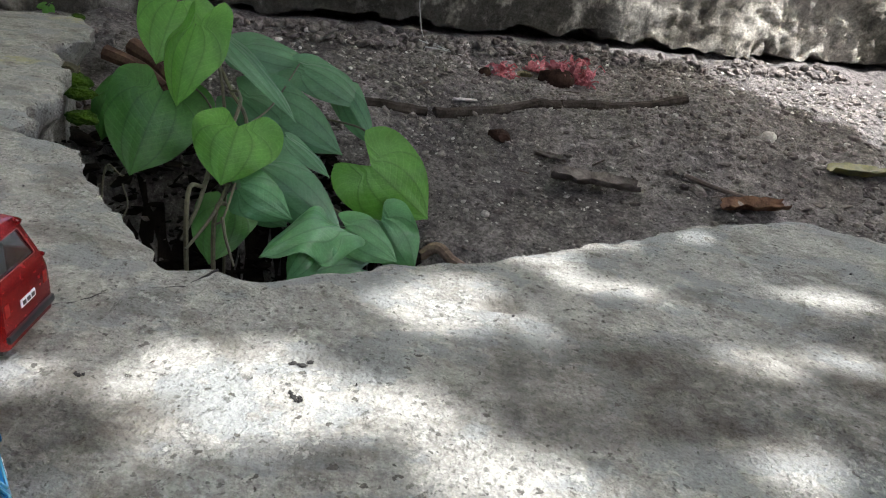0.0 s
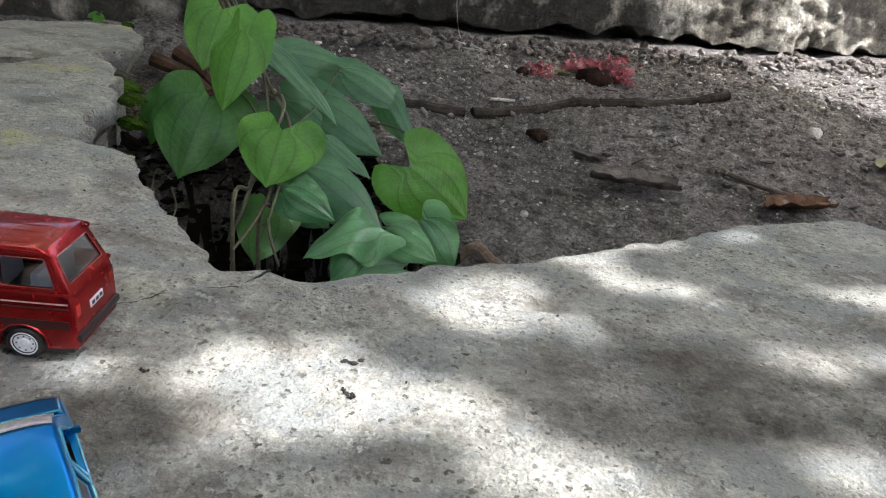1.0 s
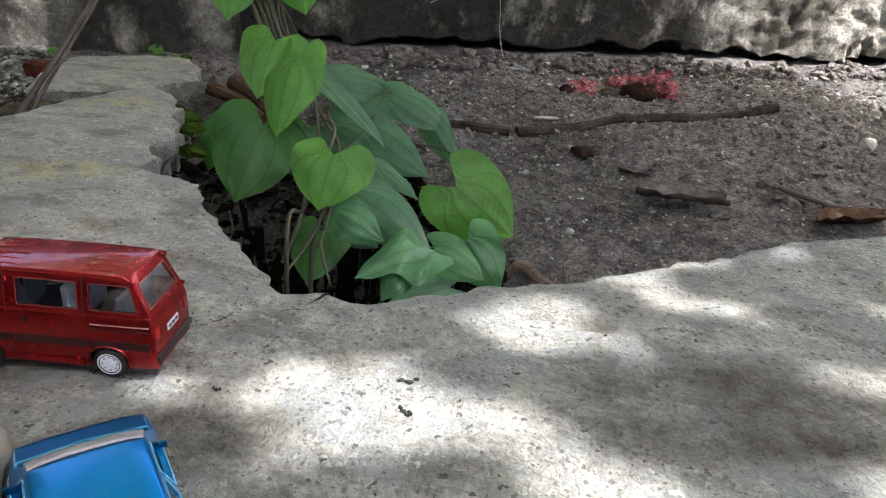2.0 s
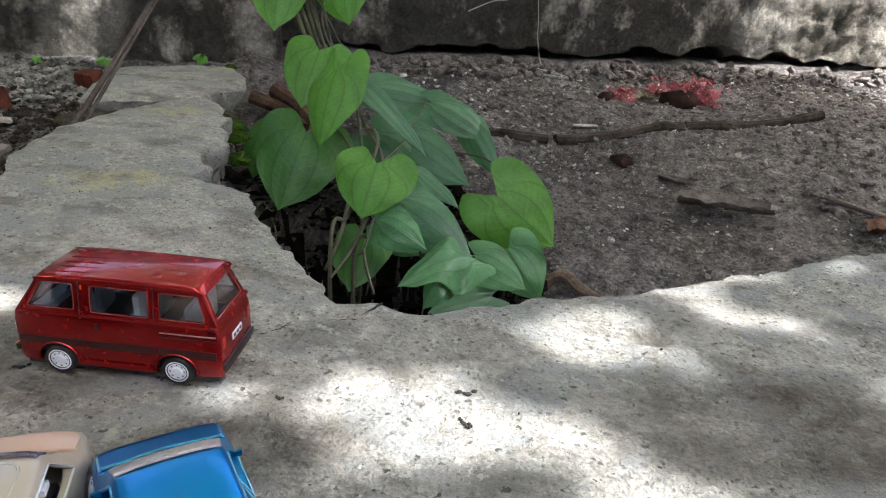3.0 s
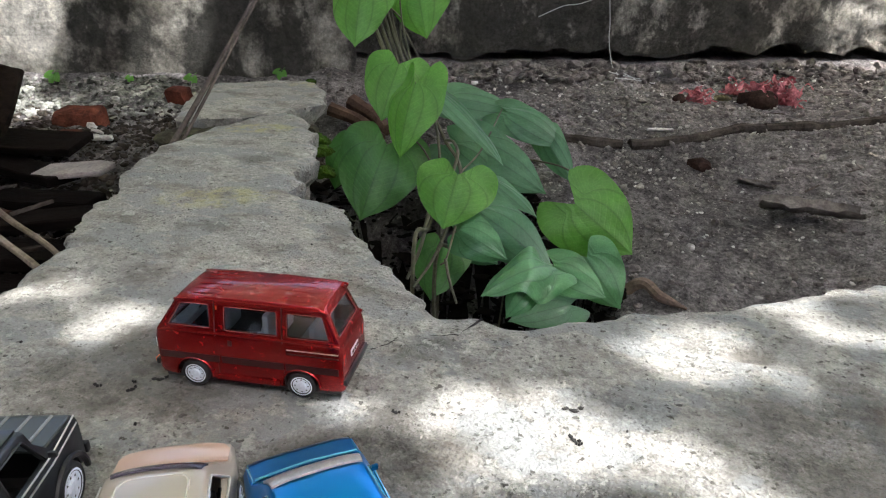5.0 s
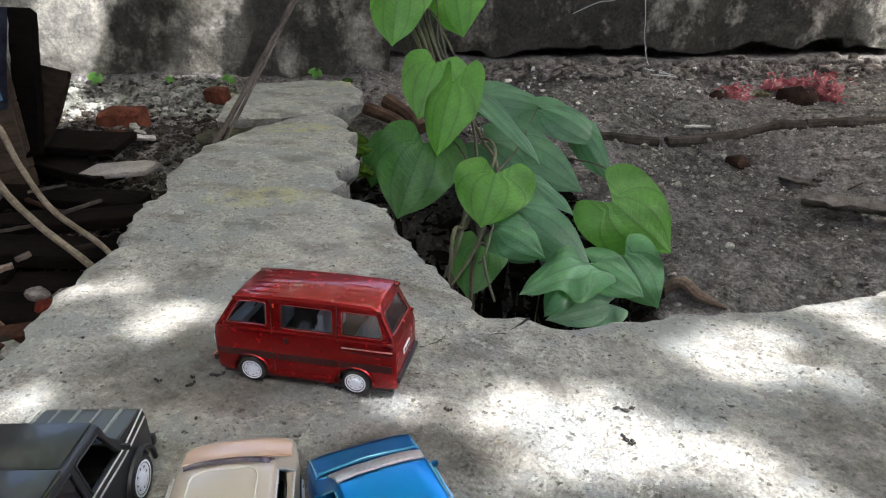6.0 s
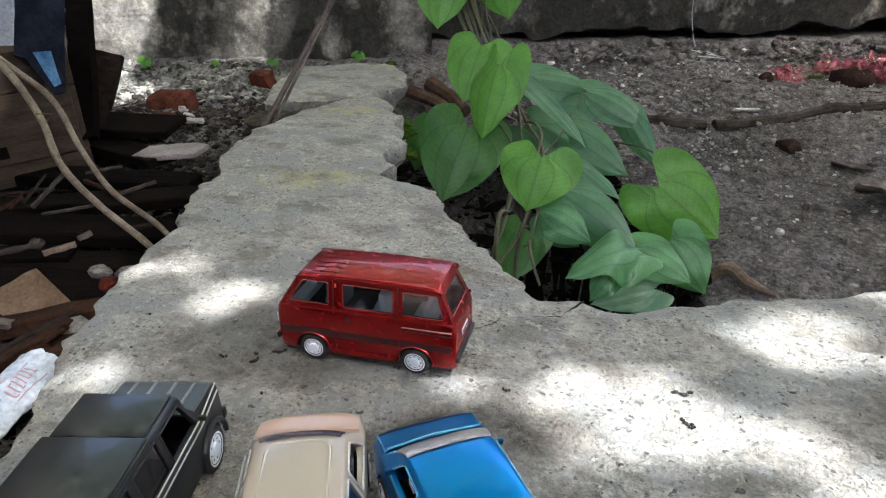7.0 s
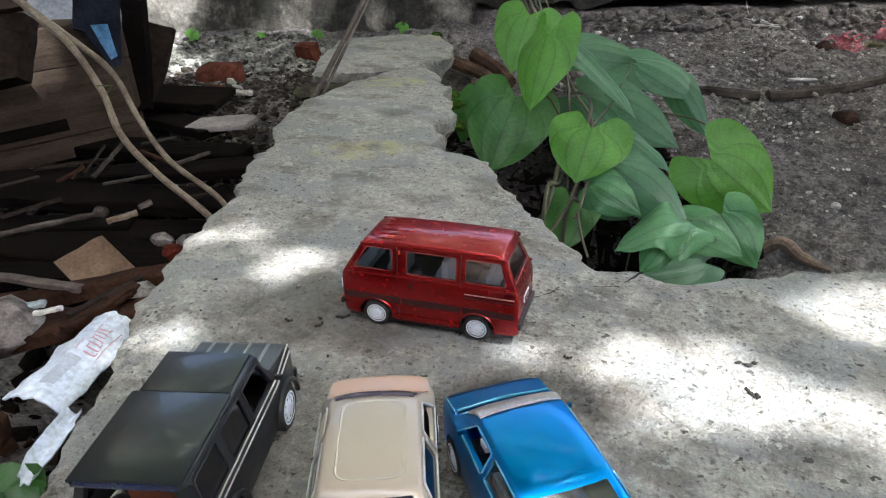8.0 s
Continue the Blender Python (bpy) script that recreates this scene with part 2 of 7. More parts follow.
def leaf_material(name, c, shine=0.45, pale=(0.3, 0.45, 0.15)):
    """A thin leaf with palmate veins spreading from the stalk (UV origin), lit through from behind."""
    m, t, b = nodes_of(name)
    uv = t.nodes.new("ShaderNodeUVMap")
    sep = t.nodes.new("ShaderNodeSeparateXYZ")
    t.links.new(uv.outputs[0], sep.inputs[0])

    def calc(op, a, c2=None):
        n = t.nodes.new("ShaderNodeMath")
        n.operation = op
        for i, v in enumerate((a, c2)):
            if isinstance(v, (int, float)):
                n.inputs[i].default_value = v
            elif v is not None:
                t.links.new(v, n.inputs[i])
        return n.outputs[0]
    # veins: arching lines from stalk to tip, at even steps of the first texture coordinate
    bent = sep.outputs[0]
    w = calc("ABSOLUTE", calc("SUBTRACT", calc("FRACT", calc("ADD", calc("DIVIDE", bent, 0.7), 0.5)), 0.5))
    fan = calc("LESS_THAN", calc("ABSOLUTE", bent), 1.5)
    w = calc("ADD", calc("MULTIPLY", w, fan), calc("MULTIPLY", calc("SUBTRACT", 1.0, fan), 0.3))
    vein = ramp(t, w, [(0.0, grey(1)), (0.07, grey(0))])
    # fainter cross veins run between the main ones
    rung = calc("FRACT", calc("ADD", calc("MULTIPLY", sep.outputs[1], 11.0), calc("MULTIPLY", calc("ABSOLUTE", bent), 2.6)))
    rung = ramp(t, calc("ABSOLUTE", calc("SUBTRACT", rung, 0.5)), [(0.0, grey(1)), (0.16, grey(0))])
    quilt = ramp(t, w, [(0.0, grey(0)), (0.5, grey(1))])
    n = noise_node(t, 55, 6, 0.6)
    fine = noise_node(t, 420, 4, 0.6)
    col = blend(t, 1.0, c, ramp(t, n, [(0.3, grey(0.86)), (0.7, grey(1.12))]), "MULTIPLY")
    col = blend(t, 0.5, col, ramp(t, fine, [(0.3, grey(0.8)), (0.7, grey(1.2))]), "MULTIPLY")
    col = blend(t, calc("MULTIPLY", rung, 0.14), col, pale)
    col = blend(t, 0.8, col, ramp(t, w, [(0.0, grey(0.62)), (0.05, grey(0.84)), (0.12, grey(0.98)), (0.5, grey(1.04))]), "MULTIPLY")
    t.links.new(col, b.inputs["Base Color"])
    b.inputs["Roughness"].default_value = shine
    relief(t, b, [(quilt, 0.28, 0.003), (rung, 0.12, 0.001), (fine, 0.15, 0.0005), (n, 0.3, 0.004)])
    tr = t.nodes.new("ShaderNodeBsdfTranslucent")
    t.links.new(blend(t, 1.0, col, (1.3, 1.6, 0.7), "MULTIPLY"), tr.inputs[0])
    mix = t.nodes.new("ShaderNodeMixShader")
    mix.inputs[0].default_value = 0.3
    t.links.new(b.outputs[0], mix.inputs[1])
    t.links.new(tr.outputs[0], mix.inputs[2])
    t.links.new(mix.outputs[0], t.nodes["Material Output"].inputs[0])
    return m


CONCRETE, DIRT = concrete_material(), dirt_material()
WALL, WALL_DARK = wall_material("stained_wall_plaster", 1.0), wall_material("rough_wall_cement", 0.9)
RED = paint("red_toy_paint", (0.30, 0.004, 0.005), 0.24, 0.7, 0.4, 0.01, 0.0, 0.02)
BLUE = paint("blue_toy_paint", (0.0, 0.20, 0.55), 0.30, 0.85, 0.18, 0.004, 0.0, 0.05)
NAVY = paint("deep_blue_toy_paint", (0.0, 0.078, 0.20), 0.30, 0.85, 0.08, 0.004, 0.0, 0.05)
TAN = paint("beige_toy_paint", (0.37, 0.315, 0.25), 0.35, 0.05, 0.6, 0.015, 0.0, 0.06)
# beige made paler to draw the highlight on the roof outline
PALETAN = paint("pale_beige_highlight", (0.60, 0.55, 0.48), 0.2, 0.3, 1.0, 0.02)
PEACH = paint("peach_toy_paint", (0.50, 0.33, 0.235), 0.3, 0.05, 0.6, 0.03, 0.0, 0.05)
OLIVE = paint("dark_green_black_paint", (0.004, 0.006, 0.008), 0.30, 0.0, 0.22, 0.004, 0.0, 0.03)
OLIVEMATT = paint("dull_black_green_paint", (0.008, 0.010, 0.011), 0.42, 0.0, 0.12, 0.02)
RUBBER = plain("black_rubber", (0.012, 0.012, 0.012), 0.6)
BLACK = plain("black_plastic", (0.012, 0.012, 0.013), 0.45)
BAND = plain("dark_stripe_print", (0.035, 0.006, 0.006), 0.35)
WHITE = plain("white_plastic", (0.76, 0.80, 0.88), 0.35)
WORNGREY = plain("worn_grey_paint", (0.24, 0.245, 0.24), 0.3, 0.3)
GREYGREEN = paint("worn_grey_green_paint", (0.040, 0.047, 0.042), 0.4, 0.1, 0.2, 0.05, 0.0, 0.2)
SILVER = plain("silver_print", (0.62, 0.60, 0.58), 0.3, 0.6)
# pale print, and the highlights on the van's window edges
ROSE = plain("silver_red_line", (0.40, 0.13, 0.12), 0.25, 0.5)
# dark sheet that stands in for the shade inside the jeep's openings
DARKPANE = glass("dark_opening_pane", (0.012, 0.013, 0.014), 0.06, 0.75)
SEAT = plain("grey_plastic_seat", (0.30, 0.32, 0.34), 0.5)
PALESEAT = plain("pale_plastic_seat", (0.68, 0.69, 0.70), 0.5)
BROWNSEAT = plain("brown_plastic_seat", (0.26, 0.09, 0.045), 0.5)
TAIL = plain("dark_red_lamp_plastic", (0.28, 0.02, 0.015), 0.2)
ORANGE = plain("orange_plastic", (0.75, 0.13, 0.02), 0.3)
LAMP = glass("clear_lamp_plastic", (0.85, 0.87, 0.88), 0.1, 0.9)
PANE = clear_pane("clear_plastic_pane", (0.80, 0.84, 0.88), 0.06)
BLUEPANE = clear_pane("bluish_plastic_pane", (0.50, 0.57, 0.66), 0.08)
# weathered wood, darkened because the crate stands in shade
WOOD = surface("weathered_plank_in_shade", (0.034, 0.025, 0.019), (0.088, 0.066, 0.050), 12, 160, 0.85, 0, 0.6, 0.001, (1, 6, 6), 0.2, 0.3)
# rotten wood taken almost to black, so its colour holds the heap's shade
ROTTEN_SHADE = surface("rotten_wood_in_shade", (0.002, 0.0017, 0.0015), (0.009, 0.0068, 0.0055), 14, 150, 0.9, 0, 0.7, 0.002, (1, 6, 6), 0.2, 0.4)
GREYWOOD = surface("grey_dry_wood", (0.06, 0.05, 0.044), (0.16, 0.135, 0.12), 20, 200, 0.85, 0, 0.6, 0.001, (1, 1, 1), 0.2, 0.2)
BRICK = surface("red_clay_brick", (0.05, 0.017, 0.012), (0.125, 0.042, 0.027), 30, 240, 0.92, 0, 0.8, 0.002, None, 0.15, 0.15)
STONE = surface("grey_stone", (0.16, 0.15, 0.14), (0.36, 0.34, 0.31), 35, 260, 0.9, 0, 0.7, 0.002, None, 0.15, 0.25)
PALE = surface("pale_stone", (0.42, 0.40, 0.37), (0.70, 0.68, 0.64), 35, 260, 0.85, 0, 0.6, 0.002, None, 0.15, 0.2)
TILE = surface("pinkish_grey_tile", (0.20, 0.18, 0.172), (0.30, 0.27, 0.255), 20, 240, 0.8, 0, 0.4, 0.001)
CARD = surface("damp_brown_cardboard", (0.10, 0.066, 0.043), (0.20, 0.14, 0.095), 14, 300, 0.85, 0, 0.4, 0.0008)
RUST = surface("rusty_brown_wood", (0.018, 0.010, 0.0075), (0.065, 0.033, 0.022), 25, 250, 0.8, 0.2, 0.6, 0.001)
WRAP = surface("white_crumpled_plastic", (0.50, 0.56, 0.66), (0.70, 0.76, 0.85), 16, 260, 0.4, 0, 0.4, 0.001)
GREYPRINT = plain("grey_wrapper_print", (0.40, 0.43, 0.51), 0.45)
REDPRINT = plain("faded_red_print", (0.50, 0.30, 0.34), 0.45)
TIN = surface("scuffed_pale_tin_paint", (0.20, 0.22, 0.26), (0.40, 0.42, 0.46), 12, 200, 0.85, 0.0, 0.4, 0.001)
BLUELABEL = surface("scuffed_blue_print", (0.035, 0.09, 0.17), (0.11, 0.22, 0.36), 40, 260, 0.9)
PINKRAG = surface("red_pink_shredded_plastic", (0.32, 0.05, 0.065), (0.70, 0.25, 0.28), 30, 250, 0.6, 0, 0.5, 0.002)
MOSS = surface("green_moss", (0.014, 0.036, 0.006), (0.06, 0.12, 0.015), 50, 350, 0.95, 0, 0.9, 0.003)
DRYLEAF = surface("dry_brown_leaf", (0.045, 0.024, 0.015), (0.15, 0.09, 0.06), 30, 250, 0.8, 0, 0.5, 0.001)
YELLEAF = surface("yellow_green_leaf", (0.035, 0.045, 0.008), (0.11, 0.105, 0.02), 30, 250, 0.6, 0, 0.4, 0.001)
STEM = surface("brown_green_stem", (0.055, 0.056, 0.032), (0.135, 0.130, 0.078), 30, 300, 0.7, 0, 0.5, 0.001)
VINE = surface("grey_brown_vine_bark", (0.12, 0.098, 0.072), (0.23, 0.195, 0.15), 40, 300, 0.85, 0, 0.6, 0.001)
THREAD = plain("white_thread", (0.55, 0.56, 0.55), 0.6)
DARKBIT = plain("black_grit", (0.02, 0.018, 0.016), 0.9)
BARK = surface("tree_bark", (0.06, 0.045, 0.03), (0.16, 0.12, 0.09), 15, 120, 0.95, 0, 0.9, 0.01)
LEAF_BRIGHT = leaf_material("fresh_green_leaf", (0.115, 0.30, 0.048), 0.4, (0.24, 0.46, 0.12))
LEAF_MID = leaf_material("green_leaf", (0.052, 0.165, 0.032), 0.4, (0.13, 0.28, 0.08))
LEAF_DARK = leaf_material("bluish_green_leaf", (0.09, 0.21, 0.115), 0.3, (0.17, 0.29, 0.17))
LEAF_WET = leaf_material("wet_jade_green_leaf", (0.10, 0.25, 0.12), 0.14, (0.2, 0.36, 0.18))
LEAF_JADE = leaf_material("jade_green_leaf", (0.12, 0.29, 0.13), 0.28, (0.2, 0.36, 0.18))


def crown_leaf():
    m, t, b = nodes_of("canopy_leaf")
    col = ramp(t, noise_node(t, 3, 4, 0.6), [(0.35, (0.05, 0.09, 0.03)), (0.65, (0.08, 0.13, 0.04))])
    t.links.new(col, b.inputs["Base Color"])
    b.inputs["Roughness"].default_value = 0.6
    tr = t.nodes.new("ShaderNodeBsdfTranslucent")
    tr.inputs[0].default_value = (0.65, 0.69, 0.55, 1)
    mix = t.nodes.new("ShaderNodeMixShader")
    mix.inputs[0].default_value = 0.64
    t.links.new(b.outputs[0], mix.inputs[1])
    t.links.new(tr.outputs[0], mix.inputs[2])
    t.links.new(mix.outputs[0], t.nodes["Material Output"].inputs[0])
    return m


CROWN_LEAF = crown_leaf()
ROOTSOIL = surface("dark_humus", (0.03, 0.027, 0.02), (0.09, 0.085, 0.055), 40, 300, 0.95, 0, 0.9, 0.002)
DARKBOARD = surface("dark_brown_board", (0.008, 0.006, 0.005), (0.032, 0.024, 0.019), 14, 150, 0.9, 0, 0.7, 0.002, (1, 6, 6), 0.2, 0.3)
BROWNSTICK = surface("dull_brown_bark", (0.11, 0.083, 0.064), (0.25, 0.188, 0.145), 30, 260, 0.85, 0, 0.6, 0.001)
INKBLUE = paint("ink_blue_paint", (0.004, 0.012, 0.06), 0.25, 0.2, 0.6, 0.01)
# lighter blue that draws the edge highlights of the blue car
PALEBLUE = paint("pale_blue_highlight_line", (0.10, 0.42, 0.66), 0.2, 0.5, 1.0, 0.01)
ROOT = surface("reddish_root_bark", (0.040, 0.023, 0.017), (0.12, 0.078, 0.056), 30, 260, 0.85, 0, 0.6, 0.001)
RUBBLE = surface("grey_green_rubble", (0.03, 0.03, 0.024), (0.30, 0.30, 0.265), 26, 220, 0.9, 0, 0.8, 0.002, None, 0.12, 0.2)
# colour of the reflection seen along the beige car's windscreen
VIOLET = paint("violet_windscreen_glint", (0.22, 0.20, 0.27), 0.15, 0.7, 1.0, 0.02)
DULLRED = surface("dull_dirty_red", (0.035, 0.009, 0.007), (0.12, 0.025, 0.018), 40, 300, 0.85)
DARKGREY = surface("dark_grey_dry_wood", (0.025, 0.021, 0.018), (0.085, 0.072, 0.064), 20, 200, 0.85, 0, 0.6, 0.001)
BLUEGREY = surface("pale_blue_green_board", (0.20, 0.24, 0.24), (0.38, 0.43, 0.43), 30, 260, 0.8, 0, 0.4, 0.001)
SACK = surface("dark_blue_plastic_sack", (0.003, 0.004, 0.007), (0.016, 0.019, 0.028), 20, 220, 0.9, 0, 0.5, 0.002)
DARKWOOD = surface("dark_dry_batten", (0.010, 0.008, 0.007), (0.05, 0.04, 0.034), 20, 200, 0.9, 0, 0.6, 0.001, None, 0.2, 0.2)


# ---- building helpers ----
def finish(ob, bm, material, smooth=True):
    bmesh.ops.recalc_face_normals(bm, faces=bm.faces)
    me = bpy.data.meshes.new(ob if isinstance(ob, str) else ob.name)
    bm.to_mesh(me)
    bm.free()
    if smooth:
        me.shade_smooth()
        me.set_sharp_from_angle(angle=radians(38))
    me.materials.append(material)
    return me


def part(name, bm, material, parent, label="", smooth=True):
    ob = new(name, finish(name, bm, material, smooth))
    ob.parent = parent
    if label:
        ob["label"] = label
    return ob


def thing(name, label, category, m=None, bm=None, material=None, group="", kind="", smooth=True):
    ob = new(name, finish(name, bm, material, smooth) if bm else None)
    if m is not None:
        ob.matrix_world = m
    return tagged(ob, label, category, group, kind)


def box(bm, c, s, bevel=0.0, m=None):
    g = bmesh.ops.create_cube(bm, size=1, matrix=Matrix.Translation(c) @ Matrix.Diagonal((*s, 1)))
    vs = g["verts"]
    if bevel:
        edges = list({e for v in vs for e in v.link_edges})
        r = bmesh.ops.bevel(bm, geom=edges, offset=bevel, segments=2, affect="EDGES", profile=0.6)
        vs = list({v for f in r["faces"] for v in f.verts} | {v for v in vs if v.is_valid})
    if m is not None:
        bmesh.ops.transform(bm, matrix=m, verts=vs)
    return vs


def tube(bm, pts, radii, seg=8, cap=True):
    pts = [Vector(p) for p in pts]
    if isinstance(radii, (int, float)):
        radii = [radii] * len(pts)
    rings, side = [], None
    for i, p in enumerate(pts):
        d = (pts[min(i + 1, len(pts) - 1)] - pts[max(i - 1, 0)]).normalized()
        if side is None:
            side = d.orthogonal().normalized()
        side = (side - d * side.dot(d)).normalized()
        up = d.cross(side)
        rings.append([bm.verts.new(p + radii[i] * (math.cos(a) * side + math.sin(a) * up)) for a in (2 * math.pi * k / seg for k in range(seg))])
    for a, b in zip(rings, rings[1:]):
        for k in range(seg):
            bm.faces.new((a[k], a[(k + 1) % seg], b[(k + 1) % seg], b[k]))
    if cap:
        bm.faces.new(rings[0][::-1])
        bm.faces.new(rings[-1])


def curve_points(ctrl, n=24):
    """A smooth line through the control points (Catmull-Rom)."""
    c = [Vector(p) for p in ctrl]
    c = [2 * c[0] - c[1]] + c + [2 * c[-1] - c[-2]]
    out = []
    spans = len(c) - 3
    for k in range(n + 1):
        s = min(k / n * spans, spans - 1e-6)
        i, f = int(s), s - int(s)
        p0, p1, p2, p3 = c[i:i + 4]
        out.append(0.5 * (2 * p1 + (p2 - p0) * f + (2 * p0 - 5 * p1 + 4 * p2 - p3) * f * f + (3 * p1 - p0 - 3 * p2 + p3) * f ** 3))
    return out


def lathe(bm, profile, seg=28, m=None, closed=False):
    """Turn (radius, height) pairs about the y axis."""
    rings = [[bm.verts.new((r * math.cos(a), h, r * math.sin(a))) for a in (2 * math.pi * k / seg for k in range(seg))] for r, h in profile]
    for a, b in zip(rings, rings[1:]):
        for k in range(seg):
            bm.faces.new((a[k], a[(k + 1) % seg], b[(k + 1) % seg], b[k]))
    if closed:
        for k in range(seg):
            bm.faces.new((rings[-1][k], rings[-1][(k + 1) % seg], rings[0][(k + 1) % seg], rings[0][k]))
    else:
        bm.faces.new(rings[0][::-1])
        bm.faces.new(rings[-1])
    if m is not None:
        bmesh.ops.transform(bm, matrix=m, verts=[v for r in rings for v in r])


def prism(bm, poly, axis, lo, hi):
    """A polygon in the two other axes, drawn out along an axis (0 x, 1 y) from lo to hi."""
    def at(p, h):
        return (h, p[0], p[1]) if axis == 0 else (p[0], h, p[1])
    a, b = [bm.verts.new(at(p, lo)) for p in poly], [bm.verts.new(at(p, hi)) for p in poly]
    n = len(poly)
    bm.faces.new(a)
    bm.faces.new(b[::-1])
    for k in range(n):
        bm.faces.new((a[k], b[k], b[(k + 1) % n], a[(k + 1) % n]))


def rough_lump(bm, size, seed, jag=0.25, sub=2):
    g = bmesh.ops.create_icosphere(bm, subdivisions=sub, radius=1)
    for v in g["verts"]:
        k = 1 + jag * noise.noise(v.co * 1.3 + Vector((seed * 7.1, seed * 3.3, 0))) + jag * 0.5 * noise.noise(v.co * 3.7 + Vector((0, seed * 5.7, 1)))
        v.co = Vector((v.co.x * size[0], v.co.y * size[1], v.co.z * size[2])) * k
    return g["verts"]


def carved(bm, cutters):
    """The mesh of bm less each closed mesh in cutters."""
    ob = new("stock", finish("stock", bm, RED, False))
    for c in cutters:
        co = new("cutter", finish("cutter", c, RED, False))
        md = ob.modifiers.new("cut", "BOOLEAN")
        md.operation, md.solver, md.object = "DIFFERENCE", "EXACT", co
        me = bpy.data.meshes.new_from_object(ob.evaluated_get(bpy.context.evaluated_depsgraph_get()))
        ob.modifiers.clear()
        ob.data = me
        bpy.data.objects.remove(co)
    out = bmesh.new()
    out.from_mesh(ob.data)
    bpy.data.objects.remove(ob)
    bmesh.ops.dissolve_degenerate(out, dist=1e-6, edges=out.edges)
    return out


# ---- the ground: one sheet, sloping up to the wall, out to the horizon ----
WALL_A = Vector((-1.09, 1.25, 0))
WALL_U = Vector((0.9, 0.436, 0)).normalized()
WALL_N = Vector((-WALL_U.y, WALL_U.x, 0))


def step(a, b, v):
    k = min(1, max(0, (v - a) / (b - a)))
    return k * k * (3 - 2 * k)


def ground_height(x, y):
    s = -((x - WALL_A.x) * WALL_N.x + (y - WALL_A.y) * WALL_N.y)
    z = -0.04 - 0.25 * min(max(s, -0.1), 0.8) + 0.045 * step(0.1, 0.5, x) * step(0.05, 0.4, s)
    z -= 0.016 * step(0.28, 0.02, s) * step(-0.72, -0.5, x)
    z += 0.06 * step(-0.5, -0.75, x) * step(0.15, 0.5, s)
    z += 0.10 * step(0.30, 0.0, math.hypot(x + 0.52, y - 0.12))
    z -= 0.62 * step(1.0, 0.72, math.hypot((x + 0.30) / 0.29, (y - 0.82) / 0.34)) + 0.16 * step(0.2, 0.05, math.hypot(x + 0.55, y - 0.50))
    if abs(x) < 3 and abs(y) < 3.5:
        p = Vector((x, y, 0))
        z += 0.016 * noise.noise(p * 5) + 0.009 * noise.noise(p * 14) + 0.005 * noise.noise(p * 37) + 0.003 * noise.noise(p * 80)
    return z


def spaced(lo, hi, fine):
    mid = list(np.arange(lo, hi, fine))
    out = [0.1 * 1.45 ** k for k in range(1, 22)]
    return [lo - o for o in reversed(out)] + mid + [hi + o for o in out]


def sheet(name, xs, ys, height, material, **tags):
    vs = [(x, y, height(x, y)) for y in ys for x in xs]
    n = len(xs)
    fs = [(j * n + i, j * n + i + 1, (j + 1) * n + i + 1, (j + 1) * n + i) for j in range(len(ys) - 1) for i in range(n - 1)]
    me = bpy.data.meshes.new(name)
    me.from_pydata(vs, [], fs)
    me.shade_smooth()
    me.materials.append(material)
    return tagged(new(name, me), **tags)


sheet("ground", spaced(-1.9, 1.5, 0.011), spaced(-0.3, 2.2, 0.011), ground_height, DIRT,
      label="dark damp soil strewn with grit, sloping up to the wall", category="ground", kind="structure")

# near-black soil colour that carries the deep shade of the hollow
HOLLOW_SHADE = surface("hollow_shade_black", (0.005, 0.004, 0.0033), (0.016, 0.013, 0.010), 40, 300, 0.9, 0, 0.9, 0.002)
# grit and pebbles that nobody could count
rng = random.Random(4)
pv, pf = [], []
base = bmesh.new()
bmesh.ops.create_icosphere(base, subdivisions=1, radius=1)
ICO = ([v.co.copy() for v in base.verts], [[v.index for v in f.verts] for f in base.faces])
base.free()


def wall_distance(x, y):
    return -((x - WALL_A.x) * WALL_N.x + (y - WALL_A.y) * WALL_N.y)


def scatter(name, count, region, sizes, material, seed, label, category="gravel", flat=0.6, lift=0.2, where=None):
    r = random.Random(seed)
    vs, fs = [], []
    made = 0
    while made < count:
        x, y = r.uniform(region[0], region[1]), r.uniform(region[2], region[3])
        s = -((x - WALL_A.x) * WALL_N.x + (y - WALL_A.y) * WALL_N.y)
        if s < -0.06 or (s < 0.02 and x < -0.72) or (where and not where(x, y)):
            continue
        made += 1
        k = sizes[0] + (sizes[1] - sizes[0]) * r.random() ** 3
        z = ground_height(x, y) + k * lift
        turn = Euler((r.uniform(-0.5, 0.5), r.uniform(-0.5, 0.5), r.uniform(0, 6.3))).to_matrix()
        sc = Vector((k * r.uniform(0.6, 1.5), k * r.uniform(0.6, 1.2), k * flat * r.uniform(0.5, 1.3)))
        o = len(vs)
        for c in ICO[0]:
            j = 1 + r.uniform(-0.28, 0.28)
            vs.append((turn @ Vector((c.x * sc.x, c.y * sc.y, c.z * sc.z)) * j) + Vector((x, y, z)))
        fs += [[i + o for i in f] for f in ICO[1]]
    me = bpy.data.meshes.new(name)
    me.from_pydata(vs, [], fs)
    me.materials.append(material)
    return tagged(new(name, me), label, category, kind="stuff")


CLOD = surface("soil_clods", (0.08, 0.071, 0.067), (0.26, 0.235, 0.223), 60, 400, 0.95, 0, 0.9, 0.002)
scatter("soil_clods", 4200, (-1.5, 1.4, 0.75, 2.0), (0.002, 0.010), CLOD, 11, "crumbly dark soil clods lying on the ground", "soil")
scatter("grit", 1500, (-0.6, 1.4, 0.75, 2.0), (0.0012, 0.006), STONE, 12, "small grey stones scattered over the soil")
